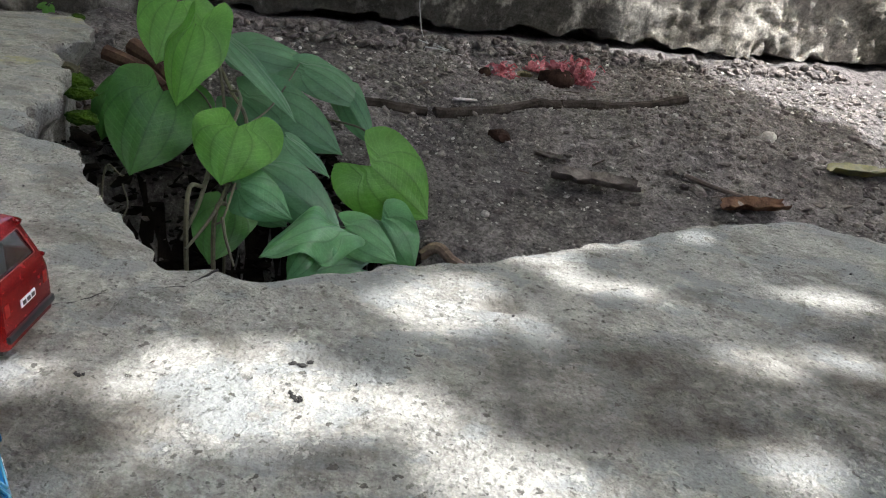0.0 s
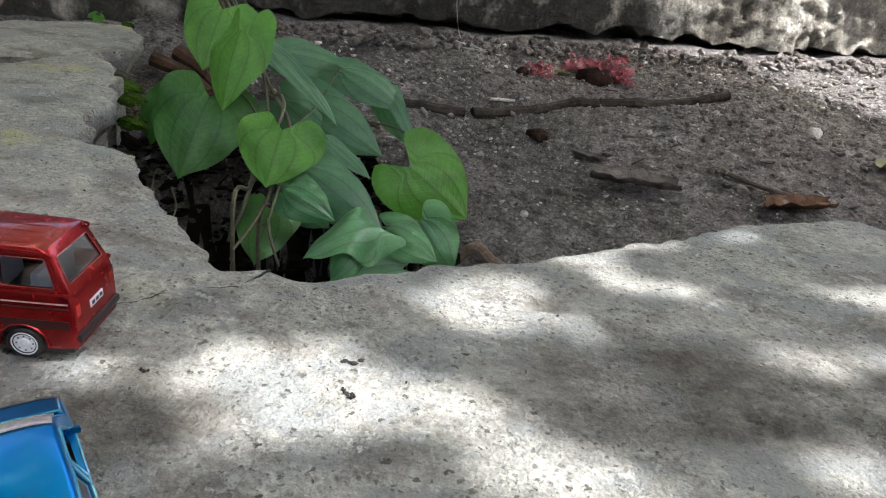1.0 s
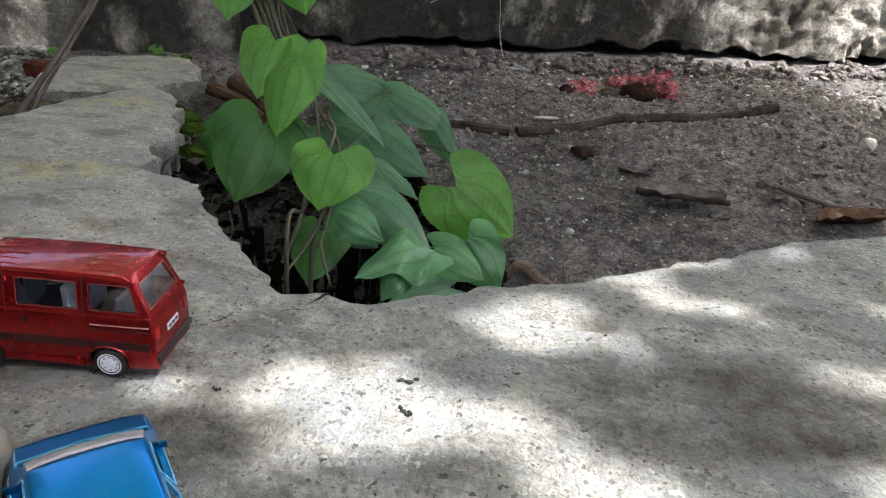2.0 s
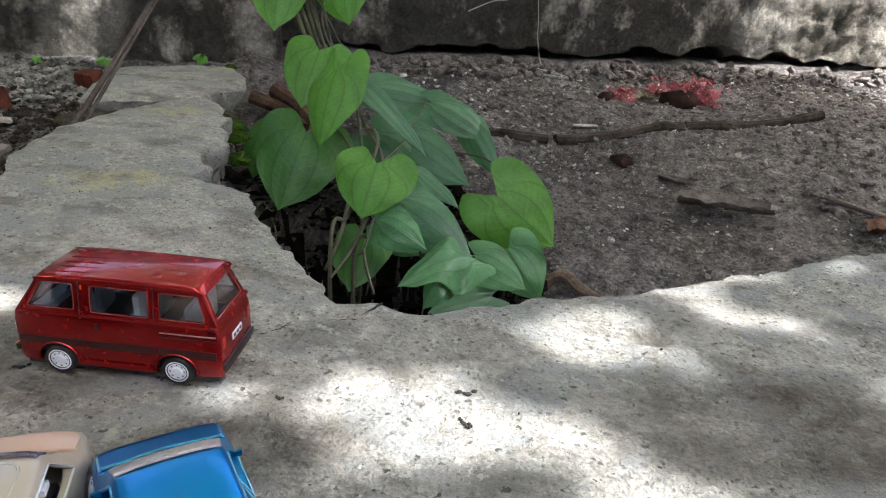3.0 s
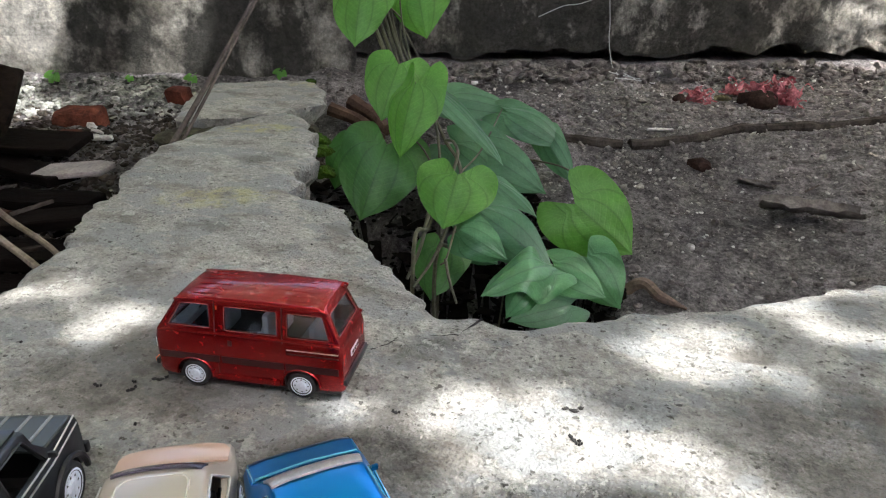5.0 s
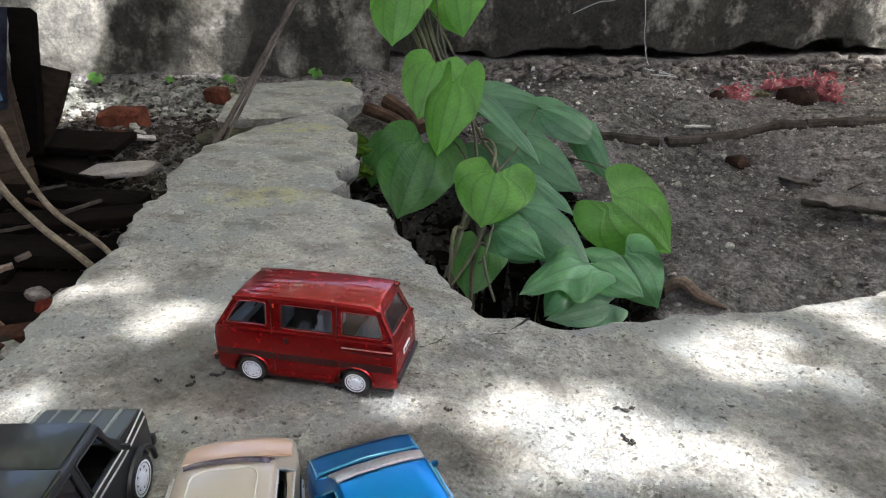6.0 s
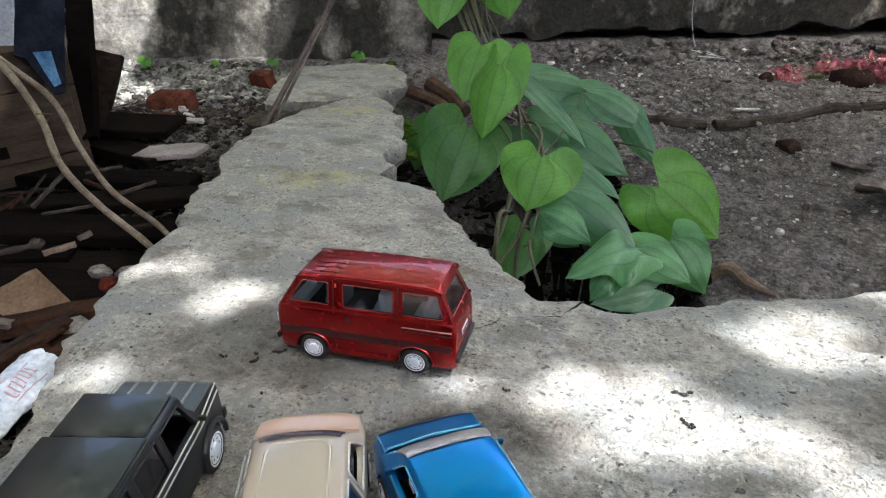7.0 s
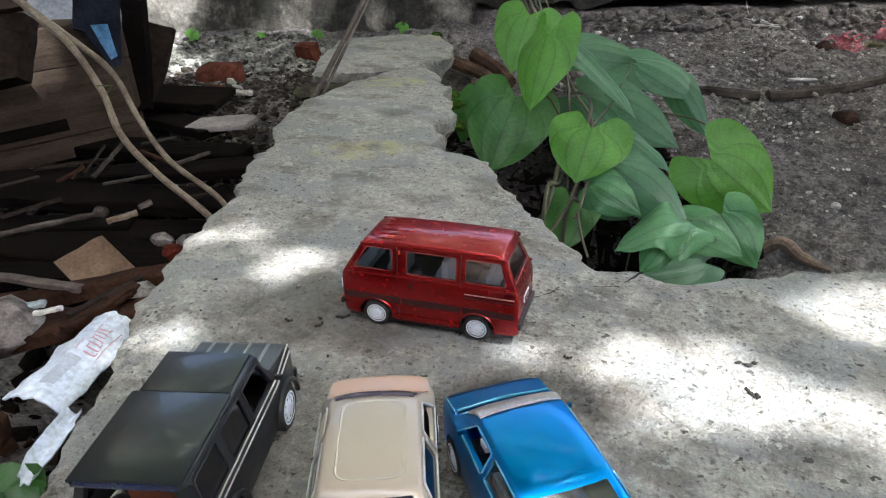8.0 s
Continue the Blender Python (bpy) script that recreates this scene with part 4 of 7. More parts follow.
def wheel(parent, x, y, r, width, hub=WHITE, label="white wheel rim"):
    """A wheel with its outer face on the side that y names."""
    out = 1 if y > 0 else -1
    w = new("wheel")
    w.parent = parent
    w.location = (x, y, r)
    bm = bmesh.new()
    h = width / 2
    lathe(bm, [(r * 0.60, -h), (r * 0.9, -h), (r * 0.985, -h * 0.75), (r, -h * 0.4), (r, h * 0.4), (r * 0.985, h * 0.75), (r * 0.9, h), (r * 0.62, h)], 28, None, True)
    part("tyre", bm, RUBBER, w)
    bm = bmesh.new()
    prof = [(r * 0.3, -h * 0.5), (r * 0.72, -h * 0.4), (r * 0.75, h * 0.98), (r * 0.68, h * 1.08), (r * 0.60, h * 0.88), (r * 0.34, h * 0.85), (r * 0.28, h * 1.12), (r * 0.12, h * 1.2), (r * 0.02, h * 1.2)]
    lathe(bm, prof, 28, Matrix.Diagonal((1, out, 1, 1)))
    part("rim", bm, hub, w, label)
    bm = bmesh.new()
    for k in range(8):
        a = k * math.pi / 4
        box(bm, (r * 0.45 * math.cos(a), out * h * 0.84, r * 0.45 * math.sin(a)), (r * 0.09, h * 0.08, r * 0.09), 0.0, None)
    part("rim_slot", bm, BLACK, w)
    return w


def side_y(z, w, zb, zr, wr):
    f = min(1, max(0, (z - zb) / (zr - zb)))
    return w * 0.97 + (wr - w * 0.97) * f


def pane(poly, y_of, out, t=0.0005):
    """A thin sheet over a polygon in x, z that follows the leaning side."""
    bm = bmesh.new()
    a = [bm.verts.new((x, out * (y_of(z) - 0.0009), z)) for x, z in poly]
    b = [bm.verts.new((x, out * (y_of(z) - 0.0009 + t), z)) for x, z in poly]
    n = len(poly)
    bm.faces.new(a)
    bm.faces.new(b[::-1])
    for k in range(n):
        bm.faces.new((a[k], a[(k + 1) % n], b[(k + 1) % n], b[k]))
    return bm


def loop_tube(pts, r):
    bm = bmesh.new()
    tube(bm, [Vector(p) for p in pts] + [Vector(pts[0])], r, 6)
    return bm


def seat(parent, x, y, z, w, material, h=0.016):
    bm = bmesh.new()
    box(bm, (x, y, z), (0.011, w, 0.006), 0.0015)
    box(bm, (x + 0.006, y, z + h * 0.5), (0.0035, w, h), 0.0014, None)
    part("seat", bm, material, parent)


def rounded(poly, r=0.0012, n=3):
    """Round the corners of a polygon."""
    out = []
    m = len(poly)
    for k in range(m):
        p, a, b = Vector(poly[k]), Vector(poly[k - 1]), Vector(poly[(k + 1) % m])
        u, v = (a - p).normalized(), (b - p).normalized()
        s, e = p + u * r, p + v * r
        for i in range(n + 1):
            f = i / n
            out.append(tuple((s * (1 - f) + p * f) * (1 - f) + (p * (1 - f) + e * f) * f))
    return out


def toy_van():
    van = new("toy_van")
    tagged(van, "glossy red toy van with highlight lines round its windows and white wheels", "toy van")
    w, zb, wr = 0.0205, 0.0345, 0.0168
    st = [(-0.0500, 0.0178, 0.0080, 0.0265, 0.0280, 0.0165), (-0.0492, 0.0193, 0.0066, 0.0300, 0.0318, 0.0182), (-0.0478, 0.0202, 0.0060, 0.0325, 0.0345, 0.0193),
          (-0.0440, w, 0.0058, 0.0340, 0.0405, 0.0186), (-0.0365, w, 0.0058, zb, 0.0528, 0.0170), (-0.0345, w, 0.0058, zb, 0.0542, wr), (-0.020, w, 0.0058, zb, 0.0550, wr),
          (0.010, w, 0.0058, zb, 0.0554, wr), (0.0370, w, 0.0058, zb, 0.0548, wr), (0.0400, w, 0.0058, zb, 0.0538, wr), (0.0420, w, 0.0058, zb, 0.0505, 0.0170),
          (0.0480, 0.0200, 0.0062, 0.0330, 0.0350, 0.0185), (0.0495, 0.0190, 0.0070, 0.0300, 0.0320, 0.0175)]
    wins = [[(-0.0412, 0.0378), (-0.0188, 0.0378), (-0.0188, 0.0508), (-0.0335, 0.0508)],
            [(-0.0108, 0.0372), (0.0165, 0.0372), (0.0165, 0.0506), (-0.0108, 0.0506)],
            [(0.0218, 0.0372), (0.0432, 0.0372), (0.0398, 0.0504), (0.0218, 0.0504)]]
    wins = [rounded(p) for p in wins]
    cut_w = bmesh.new()
    for p in wins:
        prism(cut_w, p, 1, -0.03, 0.03)
    front = rounded([(-0.0168, 0.0362), (0.0168, 0.0362), (0.0142, 0.0512), (-0.0142, 0.0512)])
    rear = rounded([(-0.0152, 0.0375), (0.0152, 0.0375), (0.0132, 0.0498), (-0.0132, 0.0498)])
    cut_f, cut_r, cut_a = bmesh.new(), bmesh.new(), bmesh.new()
    prism(cut_f, front, 0, -0.06, -0.0335)
    prism(cut_r, rear, 0, 0.0365, 0.06)
    for x in (-0.0298, 0.0275):
        for y in (-0.0175, 0.0175):
            bmesh.ops.create_cone(cut_a, cap_ends=True, segments=28, radius1=0.0096, radius2=0.0096, depth=0.013, matrix=Matrix.Translation((x, y, 0.0082)) @ pose(0, 0, 0, 90, 0, 0))
    body = part("body", carved(hull(st), [inner(st), cut_w, cut_f, cut_r, cut_a]), RED, van)
    y_of = lambda z: side_y(z, w, zb, 0.0545, wr)
    for out in (-1, 1):
        for p in wins:
            g = part("side_window", pane(p, y_of, out), PANE, body, "clear plastic window")
            g.visible_shadow = False
            # window edge highlight, drawn as a thin coloured tube
            part("window_line", loop_tube([(x, out * (y_of(z) + 0.0001), z) for x, z in p], 0.00022), ROSE, body, "thin silver-red line drawn as the window edge highlight")
        for a, b in ((-0.0470, -0.0396), (-0.0396, -0.0150), (-0.0138, 0.0190), (0.0202, 0.0475)):
            bm = bmesh.new()
            box(bm, ((a + b) / 2, out * (w * 1.0 + 0.00005), 0.0193), (b - a, 0.0004, 0.0042))
            part("side_stripe", bm, BAND, body, "dark printed stripe")
        bm = bmesh.new()
        box(bm, (0.0345, out * (w * 0.99), 0.0300), (0.0265, 0.0005, 0.0006))
        part("rear_quarter_line", bm, SILVER, body, "silver line")
        bm = bmesh.new()
        box(bm, (0.0345, out * (w * 0.995), 0.0275), (0.0265, 0.0004, 0.0008))
        part("rear_quarter_stripe", bm, BAND, body, "dark printed line")
        for x in (-0.0160, 0.0192):
            bm = bmesh.new()
            for za, zc in ((0.0075, 0.034), (0.034, 0.053)):
                ya, yc = y_of(za) / 0.97 if za < zb else y_of(za), y_of(zc)
                tube(bm, [(x, out * (ya - 0.0001), za), (x, out * (yc + 0.0001), zc)], 0.00028, 5)
            part("door_seam", bm, BAND, body)
        bm = bmesh.new()
        box(bm, (-0.0085, out * (w * 0.995), 0.0300), (0.0022, 0.0009, 0.0034), 0.0003)
        part("door_handle", bm, BAND, body, "dark door handle")
        bm = bmesh.new()
        box(bm, (-0.0148, out * (y_of(0.0495) + 0.0001), 0.0495), (0.0009, 0.0005, 0.0022), 0.0002)
        part("pillar_badge", bm, ORANGE, body, "small orange print")
    fx = lambda z: -0.0478 + (z - 0.0345) / (0.0528 - 0.0345) * 0.0113
    rx = lambda z: 0.0480 - (z - 0.0350) / (0.0505 - 0.0350) * 0.0060
    for name, p, f, o in (("windscreen", front, fx, 0.0009), ("rear_window", rear, rx, -0.0009)):
        bm = bmesh.new()
        a = [bm.verts.new((f(z) + o, y, z)) for y, z in p]
        b = [bm.verts.new((f(z) + o * 0.5, y, z)) for y, z in p]
        bm.faces.new(a)
        bm.faces.new(b[::-1])
        for k in range(len(p)):
            bm.faces.new((a[k], a[(k + 1) % len(p)], b[(k + 1) % len(p)], b[k]))
        g = part(name, bm, PANE, body, "clear plastic pane")
        g.visible_shadow = False
        # the same painted highlight round the front and rear panes
        part("window_line", loop_tube([(f(z) - o * 0.1, y, z) for y, z in p], 0.00022), ROSE, body, "thin silver-red line drawn as the window edge highlight")
    # pressed roof, drip rails, belt ledge, sills, arch lips
    roof_z = lambda x, y: 0.0552 + 0.0004 * math.cos(x * 42) - 0.000004 * (y * 1000) ** 2
    for y in (-0.0128, -0.0080, -0.0030, 0.0030, 0.0080, 0.0128):
        for x0, x1 in ((-0.0300, -0.0070 - 0.2 * abs(y)), (0.0075 + 0.2 * abs(y), 0.0350)):
            bm = bmesh.new()
            pts = [(x0 + (x1 - x0) * k / 8, y, roof_z(x0 + (x1 - x0) * k / 8, y)) for k in range(9)]
            tube(bm, pts, [0.0001, 0.0005] + [0.00065] * 5 + [0.0005, 0.0001], 8)
            part("roof_rib", bm, RED, body)
    for r, cx in ((0.0046, 0.0), (0.0024, 0.0)):
        pts = [(cx + r * math.cos(k * math.pi / 10), r * math.sin(k * math.pi / 10), roof_z(0, 0) + 0.0001) for k in range(20)]
        part("roof_ring", loop_tube(pts, 0.0004), RED, body, "raised ring pressed into the roof")
    bm = bmesh.new()
    for y in (-0.0105, 0.0105):
        tube(bm, [(-0.0055, y, roof_z(0, y)), (0.0055, y, roof_z(0, y))], 0.0005, 6)
    part("roof_rib", bm, RED, body)
    for out in (-1, 1):
        bm = bmesh.new()
        tube(bm, curve_points([(-0.0362, out * 0.0173, 0.0515), (-0.0335, out * 0.0172, 0.0529), (0.0, out * 0.0172, 0.0537), (0.0385, out * 0.0172, 0.0529), (0.0412, out * 0.0174, 0.0500)], 20), 0.0006, 8)
        part("drip_rail", bm, RED, body, "rounded red drip rail")
        bm = bmesh.new()
        tube(bm, curve_points([(-0.0462, out * 0.0201, 0.0335), (-0.040, out * 0.0204, 0.0349), (0.0, out * 0.0203, 0.0352), (0.0440, out * 0.0202, 0.0349), (0.0475, out * 0.0194, 0.0335)], 20), 0.0008, 8)
        part("belt_ledge", bm, RED, body, "rounded red ledge under the windows")
        bm = bmesh.new()
        box(bm, (-0.0010, out * 0.0203, 0.0082), (0.0350, 0.0016, 0.0036), 0.0007)
        part("sill", bm, RED, body, "red door sill")
        for x in (-0.0298, 0.0275):
            bm = bmesh.new()
            tube(bm, [(x + 0.0101 * math.cos(k), out * 0.0204, 0.0082 + 0.0101 * math.sin(k)) for k in [math.pi * (i - 0.5) / 13 for i in range(15)]], 0.0006, 6)
            part("wheel_arch", bm, RED, body)
        for x, za, zc in ((-0.0447, 0.0365, 0.0505), (0.0452, 0.0360, 0.0495)):
            bm = bmesh.new()
            lean = 0.0085 if x < 0 else -0.0045
            tube(bm, [(x, out * 0.0190, za), (x + lean, out * 0.0172, zc)], 0.0007, 7)
            part("corner_pillar", bm, RED, body)
    # dark lining below the windows
    bm = bmesh.new()
    for out in (-1, 1):
        box(bm, (-0.001, out * 0.0180, 0.0195), (0.0880, 0.0006, 0.0150))
    box(bm, (0.0, 0, 0.0120), (0.0900, 0.0350, 0.0008))
    part("lining", bm, BLACK, van, "black interior lining")
    for k in range(5):
        bm = bmesh.new()
        box(bm, (0.0478, -0.008 + 0.004 * k, 0.0292), (0.0006, 0.0026, 0.0010), 0.0002)
        part("tailgate_print", bm, ROSE, body, "faded pale print")
    for x, name in ((-0.0508, "front_bumper"), (0.0500, "rear_bumper")):
        bm = bmesh.new()
        box(bm, (x, 0, 0.0122), (0.0020, 0.0385, 0.0036), 0.0007)
        part(name, bm, BLACK, van, "black bumper")
    bm = bmesh.new()
    box(bm, (-0.0505, 0, 0.0235), (0.0012, 0.0205, 0.0058), 0.0004)
    part("grille", bm, WHITE, body, "white grille panel")
    for y in (-0.0142, 0.0142):
        bm = bmesh.new()
        box(bm, (-0.0502, y, 0.0235), (0.0018, 0.0064, 0.0064), 0.0008)
        part("headlight", bm, LAMP, body, "clear rectangular headlight")
        bm = bmesh.new()
        box(bm, (-0.0521, y * 1.1, 0.0125), (0.0008, 0.0052, 0.0022), 0.0002)
        part("indicator", bm, ORANGE, van, "orange indicator lamp")
        bm = bmesh.new()
        box(bm, (0.0492, y * 1.12, 0.0250), (0.0012, 0.0034, 0.0060), 0.0004)
        part("tail_lamp", bm, TAIL, body, "dark red tail lamp")
    for x, z, s in ((-0.0522, 0.0122, -1), (0.0497, 0.0225, 1)):
        bm = bmesh.new()
        box(bm, (x, 0.0, z), (0.0006, 0.0120, 0.0038), 0.0002)
        plate = part("plate", bm, WHITE, body, "small white plate")
        for k in range(3):
            bm = bmesh.new()
            box(bm, (x + s * 0.0004, -0.0036 + k * 0.0036, z), (0.0002, 0.0024, 0.0018))
            part("plate_mark", bm, BLACK, plate)
    for y in (-0.0088, 0.0088):
        seat(van, -0.0262, y, 0.0245, 0.0125, SEAT, 0.024)
        seat(van, 0.0035, y, 0.0245, 0.0150, PALESEAT, 0.022)
    seat(van, 0.0270, 0, 0.0235, 0.031, SEAT, 0.018)
    bm = bmesh.new()
    box(bm, (-0.041, 0, 0.0315), (0.008, 0.034, 0.005), 0.0015)
    part("dashboard", bm, SEAT, van, "grey dashboard")
    bm = bmesh.new()
    bmesh.ops.create_cone(bm, cap_ends=True, segments=24, radius1=0.0048, radius2=0.0048, depth=0.0009, matrix=pose(-0.0355, 0.0085, 0.0365, 0, -50, 0))
    part("steering_wheel", bm, BLACK, van)
    bm = bmesh.new()
    box(bm, (0, 0, 0.0058), (0.094, 0.0375, 0.0046), 0.001)
    part("underbody", bm, BLACK, van)
    for o in van.children:
        o.scale.x = 1.045
    for x in (-0.0311, 0.0287):
        for y in (-0.0178, 0.0178):
            wheel(van, x, y, 0.0080, 0.0056)
    return van


toy_van().matrix_world = pose(-0.1743, 0.3300, 0.0012, 0, 0, 9.9) @ Matrix.Diagonal((1.01, 1.0, 0.98, 1))


def toy_car(name, label, st, wins, front, rear, w, zb, zr, wr, paint_body, wheel_r, wheels_x, seat_material, open_driver=True, pane_material=None, trim_material=None):
    """A hollow toy car: hull, carved windows and arches, panes, seats, wheels. It faces -x."""
    car = new(name)
    tagged(car, label, "toy car", "parked toy cars")
    wins = [rounded(p) for p in wins]
    cut_w, cut_f, cut_r, cut_a = bmesh.new(), bmesh.new(), bmesh.new(), bmesh.new()
    for p in wins:
        prism(cut_w, p, 1, -0.04, 0.04)
    prism(cut_f, rounded(front[0]), 0, front[1], front[2])
    prism(cut_r, rounded(rear[0]), 0, rear[1], rear[2])
    for x in wheels_x:
        for y in (-w + 0.003, w - 0.003):
            bmesh.ops.create_cone(cut_a, cap_ends=True, segments=28, radius1=wheel_r * 1.2, radius2=wheel_r * 1.2, depth=0.014, matrix=Matrix.Translation((x, y, wheel_r)) @ pose(0, 0, 0, 90, 0, 0))
    body = part("body", carved(hull(st), [inner(st, 0.0016), cut_w, cut_f, cut_r, cut_a]), paint_body, car)
    y_of = lambda z: side_y(z, w, zb, zr, wr)
    for out in (-1, 1):
        for k, p in enumerate(wins):
            if not (open_driver and k == 0):
                part("side_window", pane(p, y_of, out), pane_material or BLUEPANE, body, "dark pane standing in for a shaded opening" if pane_material else "bluish plastic window").visible_shadow = False
            part("window_line", loop_tube([(x, out * (y_of(z) + 0.0002), z) for x, z in p], 0.0005), trim_material or paint_body, body)
    for x in wheels_x:
        for y in (-w + 0.0028, w - 0.0028):
            wheel(car, x, y, wheel_r, 0.0064, WHITE)
    for y in (-0.0095, 0.0095):
        seat(car, -0.002, y, 0.018, 0.013, seat_material, 0.022)
    seat(car, 0.022, 0, 0.015, 0.034, seat_material, 0.016)
    bm = bmesh.new()
    box(bm, (wins[0][0][0] + 0.002, 0, 0.021), (0.008, 0.036, 0.006), 0.0015)
    part("dashboard", bm, BLACK, car)
    bm = bmesh.new()
    lathe(bm, [(0.0042, -0.0005), (0.0055, -0.0005), (0.0055, 0.0005), (0.0042, 0.0005)], 20, pose(wins[0][0][0] + 0.009, 0.0105, 0.0265, 60, 0, 90))
    part("steering_wheel", bm, BLACK, car)
    bm = bmesh.new()
    box(bm, (0, 0, 0.0062), (st[-1][0] * 1.85, w * 1.35, 0.003), 0.001)
    part("underbody", bm, BLACK, car)
    return car, body


def windscreen(body, p, f, material, label, t=0.0005):
    bm = bmesh.new()
    a = [bm.verts.new((f(z), y, z)) for y, z in p]
    b = [bm.verts.new((f(z) + t, y, z)) for y, z in p]
    bm.faces.new(a)
    bm.faces.new(b[::-1])
    for k in range(len(p)):
        bm.faces.new((a[k], a[(k + 1) % len(p)], b[(k + 1) % len(p)], b[k]))
    g = part("windscreen", bm, material, body, label)
    g.visible_shadow = False


def glint_strip(body, a, zr, wr, reach, material, label, wide=0.9, bow=0.0012):
    """An added sloping band, coloured as the windscreen's glancing reflection, where the roof rolls over into it."""
    bm = bmesh.new()
    n, m = 14, 5
    g = []
    for i in range(m + 1):
        f = i / m
        row = []
        for j in range(n + 1):
            v = 2 * j / n - 1
            row.append(bm.verts.new((a + 0.0015 - reach * f - bow * (1 - v * v), v * wr * (wide + 0.08 * f), zr + 0.0013 - 0.55 * reach * f ** 1.6 - 0.0012 * v ** 4)))
        g.append(row)
    for i in range(m):
        for j in range(n):
            bm.faces.new((g[i][j], g[i + 1][j], g[i + 1][j + 1], g[i][j + 1]))
    ex = bmesh.ops.extrude_face_region(bm, geom=list(bm.faces))
    bmesh.ops.translate(bm, vec=(0.0004, 0, -0.0008), verts=[q for q in ex["geom"] if isinstance(q, bmesh.types.BMVert)])
    part("windscreen_glint", bm, material, body, label)


def mirror(car, x, y, z, material):
    bm = bmesh.new()
    box(bm, (x, y, z), (0.0016, 0.0034, 0.0026), 0.0006)
    part("wing_mirror", bm, material, car)


def saloon_stations(w, wr, roof_a, roof_b, zr, hood, tail, nose=0.0):
    """Cross-sections from nose to tail; nose narrows the front corners."""
    return [(-0.0525, w * (0.80 - nose), 0.0085, 0.0165, 0.0180, w * (0.74 - nose)), (-0.0508, w * (0.92 - nose * 0.7), 0.0070, hood - 0.0055, hood - 0.0040, w * (0.86 - nose * 0.7)), (-0.0465, w * (0.985 - nose * 0.3), 0.0062, hood - 0.0030, hood - 0.0012, w * (0.92 - nose * 0.3)),
            (-0.0360, w, 0.0060, hood - 0.0018, hood, w * 0.93), (roof_a - 0.0160, w, 0.0060, hood - 0.0010, hood + 0.0010, w * 0.93), (roof_a - 0.0080, w, 0.0060, hood + 0.0002, hood + (zr - hood) * 0.55, wr * 1.03),
            (roof_a, w, 0.0060, hood + 0.0010, zr - 0.0010, wr), (roof_a + 0.004, w, 0.0060, hood + 0.0010, zr, wr), ((roof_a + roof_b) / 2, w, 0.0060, hood + 0.0010, zr + 0.0006, wr),
            (roof_b - 0.003, w, 0.0060, hood + 0.0010, zr, wr), (roof_b, w, 0.0060, hood + 0.0010, zr - 0.0012, wr), (roof_b + 0.011, w, 0.0060, tail - 0.0010, tail + 0.0008, w * 0.92),
            (0.0470, w * 0.985, 0.0062, tail - 0.0020, tail - 0.0004, w * 0.91), (0.0512, w * 0.93, 0.0072, tail - 0.0050, tail - 0.0034, w * 0.86), (0.0525, w * 0.84, 0.0085, 0.0175, 0.0190, w * 0.78)]


def bonnet_z(x, hood):
    """The height of a saloon's bonnet at x."""
    return float(np.interp(x, (-0.0525, -0.0508, -0.0465, -0.0360, -0.0320), (0.0184, hood - 0.0036, hood - 0.0008, hood + 0.0006, hood + 0.0014)))


def facing(x, y, dx, dy, z=0.0):
    """A pose at x, y for a car that faces -x, turned so that it faces (dx, dy)."""
    return pose(x, y, z, 0, 0, math.degrees(math.atan2(-dy, -dx)))


